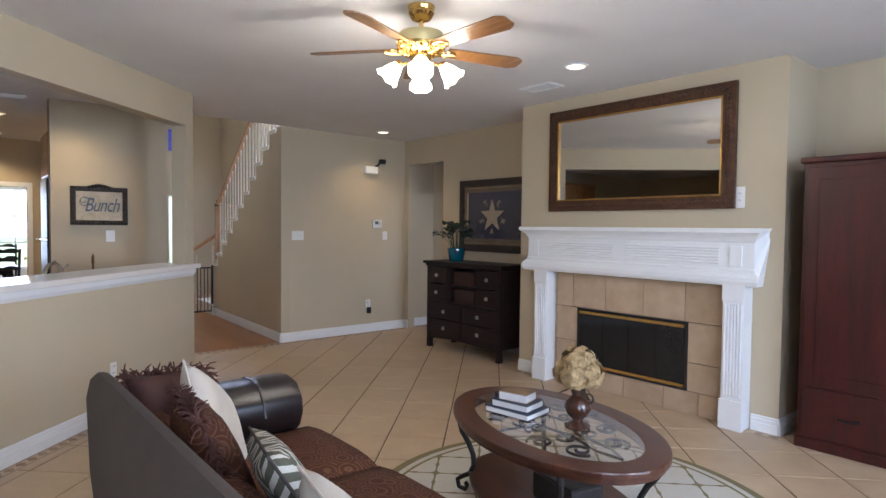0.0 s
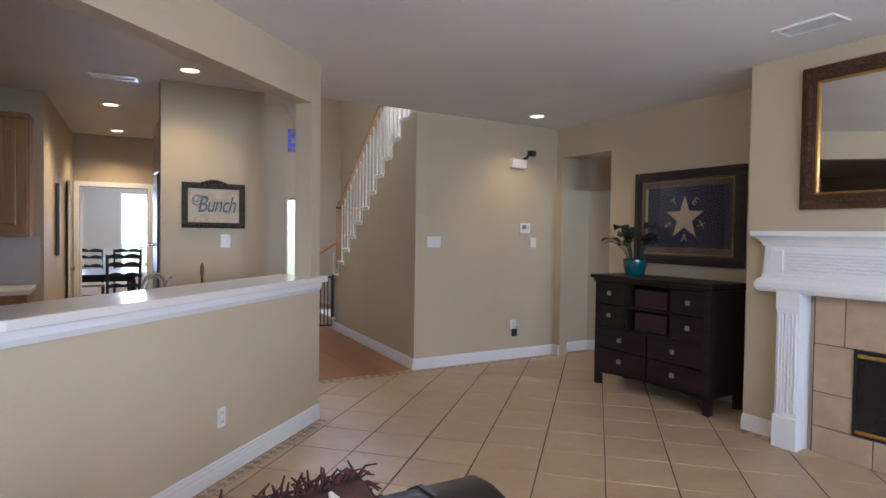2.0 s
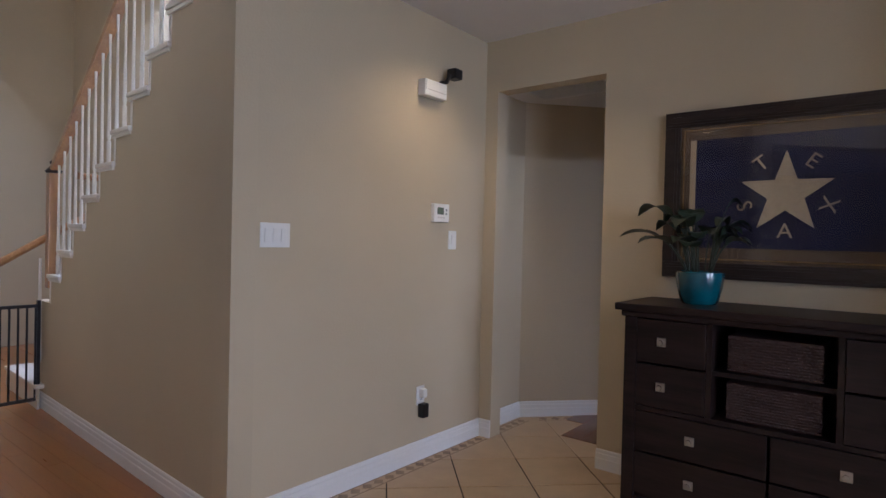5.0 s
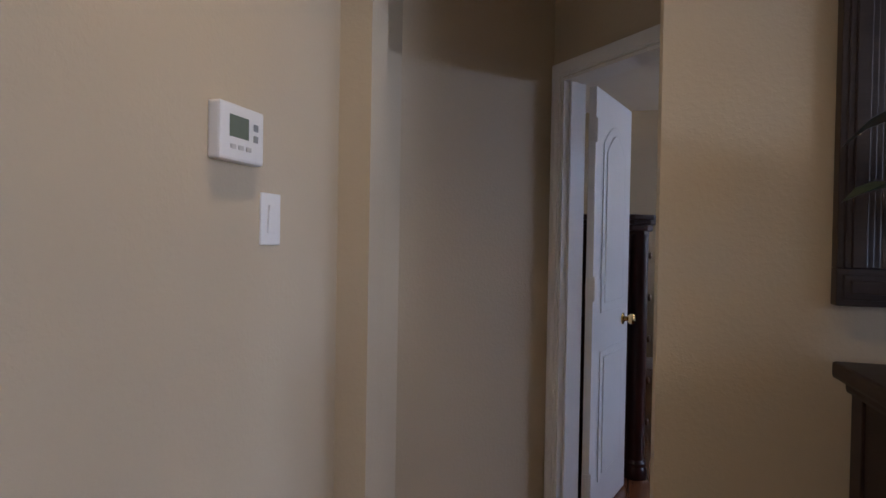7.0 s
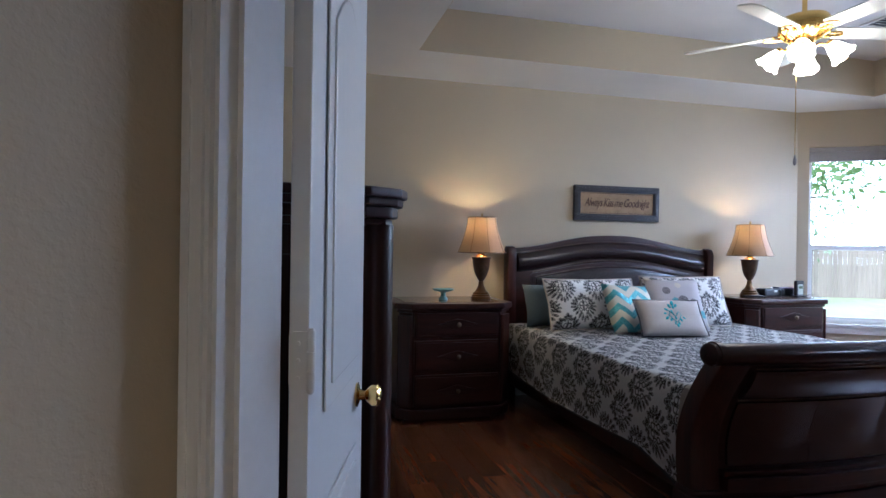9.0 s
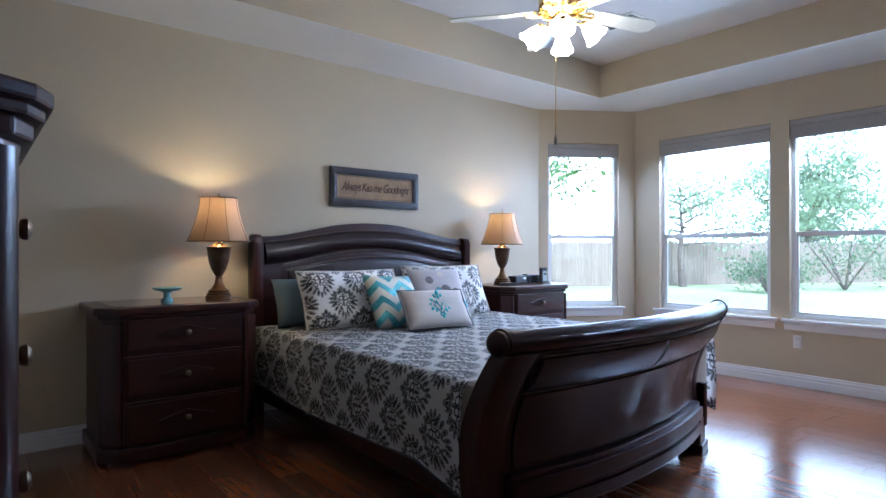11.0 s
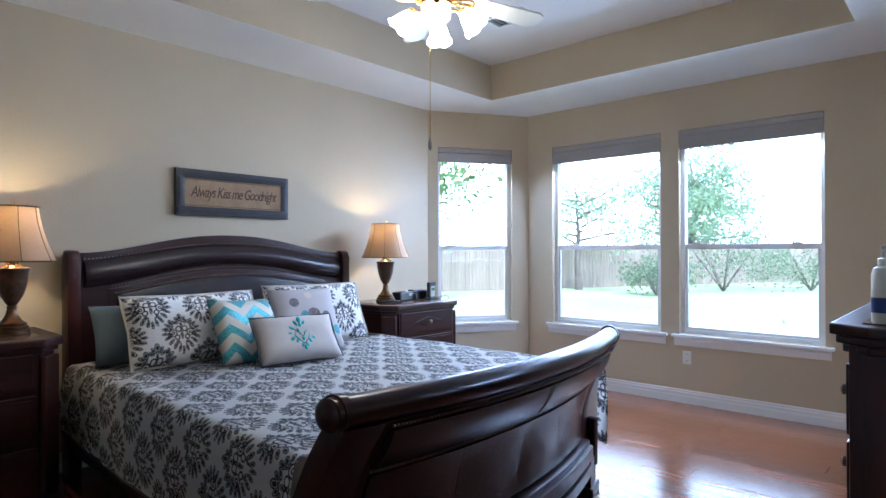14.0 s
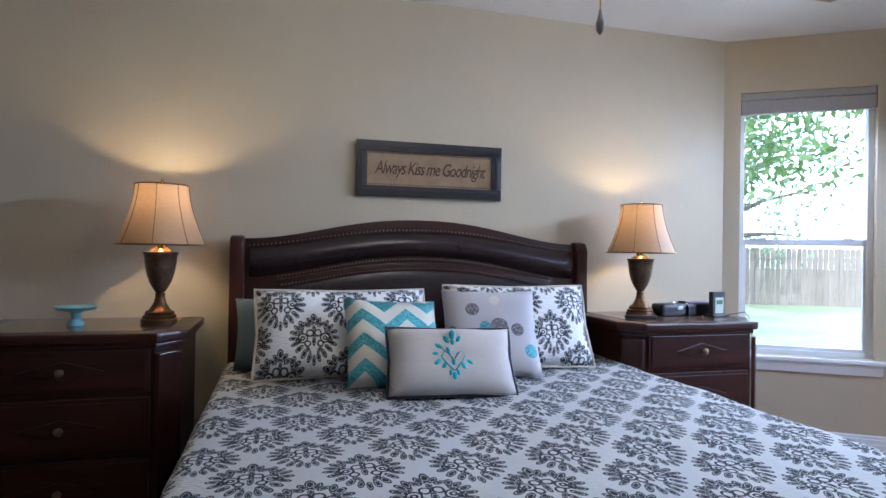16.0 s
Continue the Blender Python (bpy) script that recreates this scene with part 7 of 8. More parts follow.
for k in range(84):
    for zz in (0.104, 0.80):
        bmesh.ops.create_icosphere(bm, subdivisions=1, radius=0.0045, matrix=Matrix.Translation((0.105 + k * 0.01195, -0.03, zz)))
for k in range(58):
    for xx in (0.104, 1.097):
        bmesh.ops.create_icosphere(bm, subdivisions=1, radius=0.0045, matrix=Matrix.Translation((xx, -0.03, 0.106 + k * 0.012)))
part("beaded_fillet", bm, M_GILT, flag, "beaded gilt fillet")
gl = part("glass", bx(0.087, 1.113, -0.036, -0.034, 0.087, 0.818), M_GLASS, flag, "picture glass")
gl.visible_shadow = False

# plant in a teal pot
pot = thing("potted_plant", pose(-6.16, 5.00, 1.0775), "peace lily in a glazed teal pot on the dresser", "plant")
M_TEALPOT = plain("teal_glaze", (0.006, 0.085, 0.115), 0.15, var=0.5, fine=14, big=5, bmp=0.05, coat=0.6)
M_PLANT = plain("dark_leaf_green", (0.016, 0.030, 0.014), 0.4, var=0.4, fine=20, bmp=0.1)
part("pot", lathe([(0.075, 0), (0.085, 0.01), (0.105, 0.08), (0.112, 0.13), (0.110, 0.155), (0.102, 0.16), (0.095, 0.15), (0.09, 0.12)], 32), M_TEALPOT, pot, "glossy teal glazed pot", smooth=True)
part("soil", lathe([(0.094, 0.125), (0.0001, 0.135)], 20), plain("potting_soil", (0.02, 0.014, 0.01), 0.95, var=0.5, fine=90, bmp=0.8), pot)
rng = random.Random(12)


def leaf_mesh(base, out, lean, L, w):
    """A stalk and a drooping blade."""
    lean, L, w = lean * 1.0, L * 1.45, w * 2.3
    bm = B()
    d = Vector((math.cos(out), math.sin(out), 0))
    up = Vector((0, 0, 1))
    p = Vector(base)
    pts = []
    n = 10
    for i in range(n + 1):
        u = i / n
        pts.append(Vector(base) + d * (lean * u ** 1.4) + up * (L * (1.25 * u - 0.75 * u ** 2.6)))
    tube([tuple(q) for q in pts[:7]], [0.004 - 0.0002 * i for i in range(7)], 5, bm)
    side = d.cross(up)
    rows = []
    for i in range(5, n + 1):
        u = (i - 5) / (n - 5)
        ww = w * math.sin(math.pi * min(1, 0.12 + u * 0.88)) ** 0.8
        c = pts[i]
        rows.append([bm.verts.new(c - side * ww + up * 0.2 * ww), bm.verts.new(c), bm.verts.new(c + side * ww + up * 0.2 * ww)])
    for a, b in zip(rows, rows[1:]):
        for k in range(2):
            bm.faces.new((a[k], a[k + 1], b[k + 1], b[k]))
    return bm


for k in range(26):
    a = rng.uniform(0, 6.283)
    big = rng.random()
    ln = leaf_mesh((0.05 * math.cos(a), 0.05 * math.sin(a), 0.13), a, 0.06 + 0.13 * big, rng.uniform(0.20, 0.44), rng.uniform(0.020, 0.036))
    part("leaf", ln, M_PLANT, pot, smooth="all")
for a, lean, L in ((2.9, 0.30, 0.42), (3.3, 0.34, 0.26), (3.9, 0.26, 0.22)):
    part("leaf", leaf_mesh((0.06 * math.cos(a), 0.06 * math.sin(a), 0.13), a, lean, L, 0.034), M_PLANT, pot, smooth="all")

# wall devices on the thermostat wall (they face +x)
TW = -7.70
th = thing("thermostat", pose(TW, 4.837, 1.532, 0, 0, 90), "white wall thermostat with a grey display and buttons", "thermostat")
part("case", bx(-0.075, 0.075, -0.03, 0, -0.058, 0.058), M_PLASTIC, th, bevel=0.006)
part("display", bx(-0.045, 0.018, -0.0315, -0.029, -0.010, 0.034), M_SCREEN, th, "grey display")
for k, zz in enumerate((0.02, -0.004)):
    part("button", bx(0.036, 0.05, -0.0325, -0.03, zz - 0.007, zz + 0.007), plain("grey_button_%s" % "ab"[k], (0.25, 0.26, 0.26), 0.5), th)
for k in range(3):
    part("button", bx(-0.042 + k * 0.026, -0.026 + k * 0.026, -0.0325, -0.03, -0.034, -0.025), M_SILVER, th)
wall_plate(pose(TW, 4.982, 1.362, 0, 0, 90), "white rocker light switch on the wall", "switch", "light_switch", 0.080, 0.120)
wall_plate(pose(TW, 3.625, 1.365, 0, 0, 90), "white triple rocker light switch plate", "switch", "light_switch", 0.165, 0.116)
wall_plate(pose(TW, 4.70, 0.40, 0, 0, 90), "white outlet with a plugged-in adapter", "outlet", "wall_outlet")
ad = thing("plug_adapter", pose(TW, 4.70, 0.36, 0, 0, 90), "black and white plug-in adapter in the outlet", "adapter")
part("body", bx(-0.026, 0.026, -0.055, -0.009, -0.09, -0.005), M_BLACK, ad, bevel=0.006)
part("night_light", bx(-0.02, 0.02, -0.045, -0.009, 0.03, 0.085), M_PLASTIC, ad, bevel=0.008)
sb = thing("chime_box", pose(TW, 4.72, 2.28, 0, 0, 90), "white door-chime box high on the wall", "chime")
part("body", bx(-0.105, 0.105, -0.06, 0, -0.05, 0.05), M_PLASTIC, sb, bevel=0.01)
part("cover", bx(-0.095, 0.095, -0.064, -0.058, -0.015, 0.042), M_PLASTIC, sb, bevel=0.003)
sc_ = thing("security_camera", pose(TW, 4.88, 2.40, 0, 0, 90), "small black security camera on a wall bracket", "camera device")
part("bracket", tube([(-0.05, 0, -0.05), (-0.05, -0.05, -0.05), (-0.03, -0.06, 0.0)], 0.014, 8), M_BLACK, sc_, smooth=True)
part("body", bx(-0.03, 0.05, -0.10, -0.03, -0.025, 0.04), M_BLACK, sc_, bevel=0.01)
wp = wall_plate(Matrix.Translation(BAR_A + bdir * 1.18 + Vector((0, 0, 0.36))) @ Matrix.Rotation(math.atan2(bdir.y, bdir.x) + math.pi, 4, "Z"), "white outlet plate low on the half wall", "outlet", "wall_outlet")

# ---- staircase ----
M_STAIRWHITE = plain("stair_white_paint", (0.70, 0.66, 0.58), 0.4, var=0.04, bmp=0.04)
stair = thing("staircase", Matrix.Translation((*ST_A, 0)) @ Matrix.Rotation(math.atan2(ST_B[1] - ST_A[1], ST_B[0] - ST_A[0]), 4, "Z") @ Matrix.Diagonal((1, -1, 1, 1)), "white staircase with turned balusters and an oak handrail", "staircase", kind="structure")
stair.scale = (1, 1, 1)
stair.matrix_world = Matrix.Translation((*ST_A, 0)) @ Matrix.Rotation(math.atan2(ST_B[1] - ST_A[1], ST_B[0] - ST_A[0]), 4, "Z")
xx, zt = 0.16, 2.70
steps_xz = []
while zt > 0.95:
    steps_xz.append((xx, xx + GO, zt))
    xx += GO
    zt -= RISE
for x0, x1, zz in steps_xz:
    part("tread", bx(x0 - 0.01, x1 + 0.03, -1.0, 0.022, zz, zz + 0.03), M_STAIRWHITE, stair, bevel=0.008)
    part("riser", bx(x1 - 0.015, x1 + 0.004, -1.0, 0.004, zz - RISE, zz), M_STAIRWHITE, stair)
    part("bracket", prism([(x0, zz - 0.02), (x1 + 0.02, zz - 0.02), (x1 + 0.02, zz), (x0, zz)], -0.0, 0.012, "y"), M_STAIRWHITE, stair)
    for q in (0.25, 0.75):
        xb = x0 + GO * q
        top_z = zz + 0.89 + RISE * (0.5 - q)
        bm = B()
        lathe([(0.013, zz + 0.03), (0.013, zz + 0.17), (0.008, zz + 0.18), (0.014, zz + 0.21), (0.011, zz + 0.28), (0.007, top_z - 0.1), (0.009, top_z)], 8, bm, xb, -0.03)
        part("baluster", bm, M_STAIRWHITE, stair, smooth=True)
xa, za = steps_xz[0][0] - 0.3, steps_xz[0][2] + 0.92 + RISE * 1.6
xb_, zb_ = steps_xz[-1][1] + 0.05, steps_xz[-1][2] + 0.92 - RISE * 0.5
bm = prism([(-0.06, -0.03), (0.0, -0.03), (0.005, 0.0), (-0.01, 0.028), (-0.05, 0.028), (-0.065, 0.0)], 0, math.dist((xa, za), (xb_, zb_)), "x")
move(bm, Matrix.Translation((xa, 0, za)) @ Matrix.Rotation(math.atan2(za - zb_, xb_ - xa), 4, "Y"))
part("handrail", bm, M_OAKX, stair, "oak handrail", smooth=True)
nx = steps_xz[-1][1] + 0.07
part("newel", bx(nx - 0.04, nx + 0.04, -0.07, 0.01, 0.93, 1.80), M_OAK, stair, "oak newel post", bevel=0.008)
part("newel_cap", lathe([(0.05, 1.80), (0.06, 1.815), (0.045, 1.83), (0.02, 1.86), (0.03, 1.885), (0.002, 1.91)], 16, None, nx, -0.03), M_DARKWOOD, stair, smooth=True)
# lower flight beyond the turn
for k in range(4):
    part("lower_tread", bx(nx + 0.05, nx + 1.0, -1.0 + k * 0.26, -0.74 + k * 0.26 + 0.02, 0.93 - 0.186 * (k + 1) - 0.03, 0.93 - 0.186 * (k + 1)), M_STAIRWHITE, stair, bevel=0.006)
    part("lower_riser", bx(nx + 0.05, nx + 1.0, -0.75 + k * 0.26, -0.735 + k * 0.26, 0.93 - 0.186 * (k + 2), 0.93 - 0.186 * (k + 1) - 0.03), M_STAIRWHITE, stair)
part("landing", bx(nx - 0.12, nx + 1.0, -1.0, -0.98, 0.0, 0.93), M_STAIRWHITE, stair)
for k in range(5):
    part("lower_baluster", lathe([(0.015, 0.2 + 0.15 * k), (0.012, 0.6 + 0.15 * k), (0.010, 1.0 + 0.15 * k)], 8, None, nx + 0.12, 0.28 - 0.26 * k), M_STAIRWHITE, stair, smooth=True)
part("lower_rail", tube([(nx + 0.12, 0.50, 1.02), (nx + 0.12, 0.30, 1.10), (nx + 0.12, -0.55, 1.66), (nx + 0.12, -0.56, 1.80), (nx + 0.02, -0.2, 1.80)], 0.028, 8), M_OAK, stair, "oak lower handrail", smooth=True)
part("lower_newel", bx(nx + 0.08, nx + 0.16, 0.46, 0.54, 0.0, 1.10), M_OAK, stair, bevel=0.006)
gate = thing("baby_gate", pose(-10.55, 0, 0), "black metal baby gate at the foot of the stairs", "gate")
part("top_bar", bx(-0.012, 0.012, 3.08, 3.50, 0.775, 0.80), M_BLACK, gate, bevel=0.003)
part("bottom_bar", bx(-0.012, 0.012, 3.08, 3.50, 0.06, 0.085), M_BLACK, gate, bevel=0.003)
for k in range(8):
    part("bar", lathe([(0.008, 0.08), (0.008, 0.78)], 8, None, 0, 3.10 + k * 0.056), M_BLACK, gate, smooth=True)
for y in (3.07, 3.51):
    part("post", bx(-0.015, 0.015, y - 0.012, y + 0.012, 0.0, 0.83), M_BLACK, gate, bevel=0.003)

# ---- kitchen, passage and dining room ----
M_SIGNBOARD = plain("aged_cream_board", (0.46, 0.40, 0.30), 0.7, var=0.3, fine=25, big=7, bmp=0.2)
M_ORNATE = plain("black_gold_carving", (0.035, 0.026, 0.018), 0.45, 0.3, var=0.7, fine=50, big=20, bmp=0.7, dist=0.01)
M_BLUEINK = plain("dusty_blue_lettering", (0.075, 0.11, 0.16), 0.7, var=0.3, bmp=0)
bs = framed("name_sign", pose(-7.775, 1.135, 1.475, 0, 0, 90), 0.53, 0.40, 0.05, 0.03, M_ORNATE, M_SIGNBOARD, "cream plaque in an ornate black frame with blue script", "wall sign", 3)
part("lettering", move(text_bm("Bunch", 0.165, 0.001, 0.9, 0.35), Matrix.Translation((0.285, -0.016, 0.205)) @ Matrix.Diagonal((0.86, 1, 1.25, 1))), M_BLUEINK, bs, "dusty blue script lettering")
for q in ((0.13, 0.235, 0.065), (0.12, 0.25, 0.04)):
    part("flourish", tube(spiral(q[0], q[1], q[2], q[2] * 0.3, 0.4, 6.6, 30, -0.017), 0.0035, 5), M_BLUEINK, bs)
bm = B()
for k in range(15):
    bmesh.ops.create_uvsphere(bm, u_segments=8, v_segments=6, radius=0.018, matrix=Matrix.Translation((0.02 + k * 0.035, -0.03, 0.02)) @ Matrix.Diagonal((1.1, 0.6, 0.8, 1)))
for k in range(7):
    bmesh.ops.create_uvsphere(bm, u_segments=8, v_segments=6, radius=0.02, matrix=Matrix.Translation((0.175 + k * 0.03, -0.03, 0.395 + 0.02 * math.sin(math.pi * k / 6))) @ Matrix.Diagonal((1, 0.6, 0.9, 1)))
tagged(part("carved_crest", bm, M_ORNATE, bs, "carved crest", smooth="all"), kind="stuff")
wall_plate(pose(-7.78, 1.50, 1.36, 0, 0, 90), "white rocker light switch below the name sign", "switch", "light_switch", 0.085, 0.12)

oven = thing("oven_cabinet", pose(0, 0, 0), "tall honey oak oven cabinet with black built-in ovens", "oven cabinet")
part("carcass", bx(-8.55, -7.86, 0.985, 1.80, 0.0, 2.45), M_OAK, oven, bevel=0.004)
part("oven_front", bx(-8.45, -7.95, 0.955, 0.985, 0.75, 1.95), M_BLACK, oven, "black oven front", bevel=0.006)
part("oven_handle", tube([(-8.42, 0.955, 1.32), (-8.42, 0.91, 1.32), (-7.98, 0.91, 1.32), (-7.98, 0.955, 1.32)], 0.012, 8), M_CHROME, oven, "chrome oven handle", smooth=True)
part("upper_door", bx(-8.50, -7.90, 0.965, 0.985, 1.98, 2.42), M_OAK, oven, bevel=0.006)

for k in range(3):
    y1 = -0.02 - k * 0.60
    cab_ = thing("wall_cabinet", pose(0, 0, 0), "honey oak kitchen wall cabinet with raised panel door", "cabinet", "kitchen wall cabinets")
    part("carcass", bx(-8.895, -8.59, y1 - 0.58, y1, 1.38, 2.42), M_OAK, cab_, bevel=0.003)
    part("crown", bx(-8.895, -8.555, y1 - 0.585, y1 + 0.005, 2.42, 2.47), M_OAK, cab_, bevel=0.012)
    d = part("door", bx(-8.59, -8.568, y1 - 0.56, y1 - 0.02, 1.40, 2.40), M_OAK, cab_, bevel=0.005)
    part("raised_panel", bx(-8.57, -8.556, y1 - 0.48, y1 - 0.10, 1.48, 2.32), M_OAK, d, bevel=0.01)
    base = thing("base_cabinet", pose(0, 0, 0), "honey oak kitchen base cabinet", "cabinet", "kitchen base cabinets")
    part("carcass", bx(-8.895, -8.30, y1 - 0.58, y1, 0.0, 0.88), M_OAK, base, bevel=0.003)
    d = part("door", bx(-8.30, -8.28, y1 - 0.56, y1 - 0.02, 0.12, 0.84), M_OAK, base, bevel=0.005)
    part("raised_panel", bx(-8.282, -8.27, y1 - 0.48, y1 - 0.10, 0.2, 0.76), M_OAK, d, bevel=0.008)
tagged(part("countertop", bx(-8.895, -8.26, -1.85, 0.0, 0.885, 0.925), M_BARTOP, bevel=0.006), "pale kitchen countertop on the oak cabinets", "countertop")
tagged(part("trim_backsplash", bx(-8.897, -8.885, -1.85, 0.03, 0.93, 1.375), plain("pale_backsplash_tile", (0.55, 0.53, 0.52), 0.3, var=0.08)), "pale tiled backsplash", "backsplash", "", "structure")
# counter behind the bar with tap and dispenser
tagged(part("sink_counter", prism([(0.10, -0.37), (BLEN, -0.37), (BLEN, -0.86), (0.10, -0.86)], 0.86, 0.90, "z"), M_BARTOP, bevel=0.004), "pale sink counter behind the bar", "countertop").matrix_world = bar_m
base = thing("sink_cabinet", bar_m, "honey oak cabinet below the sink counter", "cabinet")
part("carcass", bx(0.14, BLEN - 0.04, -0.83, -0.15, 0.0, 0.855), M_OAK, base)
tap = thing("kitchen_tap", bar_m @ pose(0.98, -0.58, 0.90), "chrome arched kitchen tap behind the bar", "tap")
part("spout", tube([(0, 0, 0), (0, 0, 0.16), (0.02, 0.0, 0.24), (0.08, 0.0, 0.275), (0.15, 0.0, 0.25), (0.19, 0, 0.18)], 0.016, 10), M_CHROME, tap, smooth=True)
part("base", lathe([(0.03, 0), (0.03, 0.02), (0.02, 0.04)], 16), M_CHROME, tap, smooth=True)
part("lever", tube([(0, 0, 0.2), (-0.04, 0.02, 0.25)], 0.008, 8), M_CHROME, tap, smooth=True)
disp = thing("soap_dispenser", bar_m @ pose(0.66, -0.55, 0.90), "small metal soap dispenser behind the bar", "dispenser")
part("body", lathe([(0.018, 0), (0.018, 0.02), (0.009, 0.04), (0.009, 0.24), (0.014, 0.25), (0.012, 0.30), (0.004, 0.33)], 12), M_BRONZE, disp, smooth=True)

pm = framed("narrow_mirror", pose(-9.70, 0.115, 1.16, 0, 0, 183), 0.62, 0.78, 0.06, 0.03, M_SIGNBLACK, M_MIRROR, "dark framed mirror on the passage wall", "mirror", 2)
# passage door casing, open white doors, dining table and chairs
pc = thing("passage_door_casing", pose(-11.55, 0.20, 0, 0, 0, 90), "white casing round the dining room doorway", "door casing", kind="structure")
for s0, s1 in ((0.01, 0.075), (0.905, 0.97)):
    part("side_casing", bx(s0, s1, -0.018, 0.0, 0, 2.035), M_WHITE, pc, bevel=0.003)
part("head_casing", bx(0.01, 0.97, -0.018, 0.0, 2.035, 2.10), M_WHITE, pc, bevel=0.003)
for hx, ang, nm in ((0.265, 35, "a"), (1.105, 115, "b")):
    dl = thing("dining_door", pose(-11.68, hx + 0.02, 0.01, 0, 0, 186 if nm == "a" else 172), "open white narrow door to the dining room with brass knob", "door", "dining room doors")
    part("slab", bx(0, 0.40, -0.0175, 0.0175, 0, 2.0), M_WHITE, dl, bevel=0.003)
    for s in (-1, 1):
        part("panel", bx(0.07, 0.33, s * 0.0195 - 0.004, s * 0.0195 + 0.004, 0.25, 0.85), M_WHITE, dl, bevel=0.003)
        part("upper_panel", bx(0.07, 0.33, s * 0.0195 - 0.004, s * 0.0195 + 0.004, 1.0, 1.85), M_WHITE, dl, bevel=0.003)
        part("knob", move(lathe([(0.02, 0), (0.01, 0.01), (0.012, 0.03), (0.026, 0.045), (0.02, 0.06)], 14), Matrix.Translation((0.35, s * 0.018, 0.92)) @ Matrix.Rotation(radians(-90 * s), 4, "X")), M_KNOB, dl, "brass knob", smooth=True)
ld = thing("pantry_door", pose(-10.95, 0.165, 0.01, 0, 0, 3), "closed white panelled door in the passage with brass knob", "door")
part("slab", bx(-0.35, 0.35, 0.0, 0.02, 0, 2.03), M_WHITE, ld, bevel=0.003)
part("knob", move(lathe([(0.022, 0), (0.01, 0.012), (0.012, 0.03), (0.028, 0.045), (0.02, 0.062)], 14), Matrix.Translation((-0.29, 0.02, 0.92)) @ Matrix.Rotation(radians(-90), 4, "X")), M_KNOB, ld, "brass knob", smooth=True)
for z0, z1 in ((0.2, 0.85), (1.0, 1.85)):
    part("panel", bx(-0.25, 0.25, 0.018, 0.026, z0, z1), M_WHITE, ld, bevel=0.004)
dt = thing("dining_table", pose(-13.4, 0.55, 0), "dark wooden dining table", "table")
part("tabletop", bx(-0.75, 0.75, -0.55, 0.55, 0.71, 0.75), M_DARKWOOD, dt, bevel=0.008)
part("apron", bx(-0.65, 0.65, -0.45, 0.45, 0.63, 0.71), M_DARKWOOD, dt)
for sx in (-1, 1):
    for sy in (-1, 1):
        part("leg", lathe([(0.03, 0), (0.04, 0.1), (0.03, 0.3), (0.05, 0.5), (0.045, 0.64)], 12, None, sx * 0.6, sy * 0.42), M_DARKWOOD, dt, smooth=True)


def ladder_chair(m):
    ob = thing("ladder_back_chair", m, "black ladder-back dining chair with a woven seat", "chair", "dining chairs")
    part("seat", bx(-0.23, 0.23, -0.22, 0.22, 0.43, 0.47), plain("woven_rush", (0.30, 0.22, 0.12), 0.9, var=0.3, fine=60), ob, "woven rush seat", bevel=0.012)
    for sx in (-1, 1):
        part("back_post", tube([(sx * 0.21, 0.21, 0), (sx * 0.21, 0.21, 0.45), (sx * 0.215, 0.25, 0.8), (sx * 0.22, 0.29, 1.08)], 0.02, 8), M_BLACK, ob, smooth=True)
        part("front_leg", tube([(sx * 0.21, -0.20, 0), (sx * 0.21, -0.20, 0.44)], 0.021, 8), M_BLACK, ob, smooth=True)
    for zz in (0.60, 0.76, 0.92, 1.04):
        y = 0.22 + 0.07 * (zz - 0.45) / 0.6
        part("ladder_slat", prism([(-0.21, zz - 0.02)] + [(-0.21 + 0.42 * k / 8, zz - 0.02 + 0.012 * math.sin(math.pi * k / 8)) for k in range(1, 8)] + [(0.21, zz - 0.02), (0.21, zz + 0.025)] + [(0.21 - 0.42 * k / 8, zz + 0.025 + 0.03 * abs(math.sin(2 * math.pi * k / 8))) for k in range(1, 8)] + [(-0.21, zz + 0.025)], y - 0.008, y + 0.008, "y"), M_BLACK, ob)
    for zz in (0.15, 0.28):
        part("stretcher", tube([(-0.2, -0.2, zz), (0.2, -0.2, zz)], 0.011, 6), M_BLACK, ob)
    return ob


chair = ladder_chair(pose(-12.35, 0.80, 0, 0, 0, -85))
for p in ((-14.4, 0.35, 92), (-14.35, 0.95, 88), (-13.1, 1.30, 2), (-13.6, -0.25, 178), (-12.9, -0.25, 182)):
    copy_thing(chair, pose(p[0], p[1], 0, 0, 0, p[2]))
for k, (y0, w) in enumerate(((-0.45, 0.70), (0.85, 0.75))):
    wn = thing("window_%d" % (4 + k), pose(-15.4, y0, 0, 0, 0, 90), "white dining room window with bright garden behind", "window", kind="structure")
    bm = B()
    box(bm, 0, 0.04, 0.03, 0.09, 0.55, 2.2)
    box(bm, w - 0.04, w, 0.03, 0.09, 0.55, 2.2)
    box(bm, 0.04, w - 0.04, 0.03, 0.09, 0.55, 0.6)
    box(bm, 0.04, w - 0.04, 0.03, 0.09, 2.15, 2.2)
    part("window_frame", bm, M_VINYL, wn)
    for zz in (1.1, 1.63):
        part("muntin", bx(0.04, w - 0.04, 0.045, 0.075, zz - 0.012, zz + 0.012), M_VINYL, wn)
    part("muntin", bx(w / 2 - 0.012, w / 2 + 0.012, 0.045, 0.075, 0.6, 2.15), M_VINYL, wn)
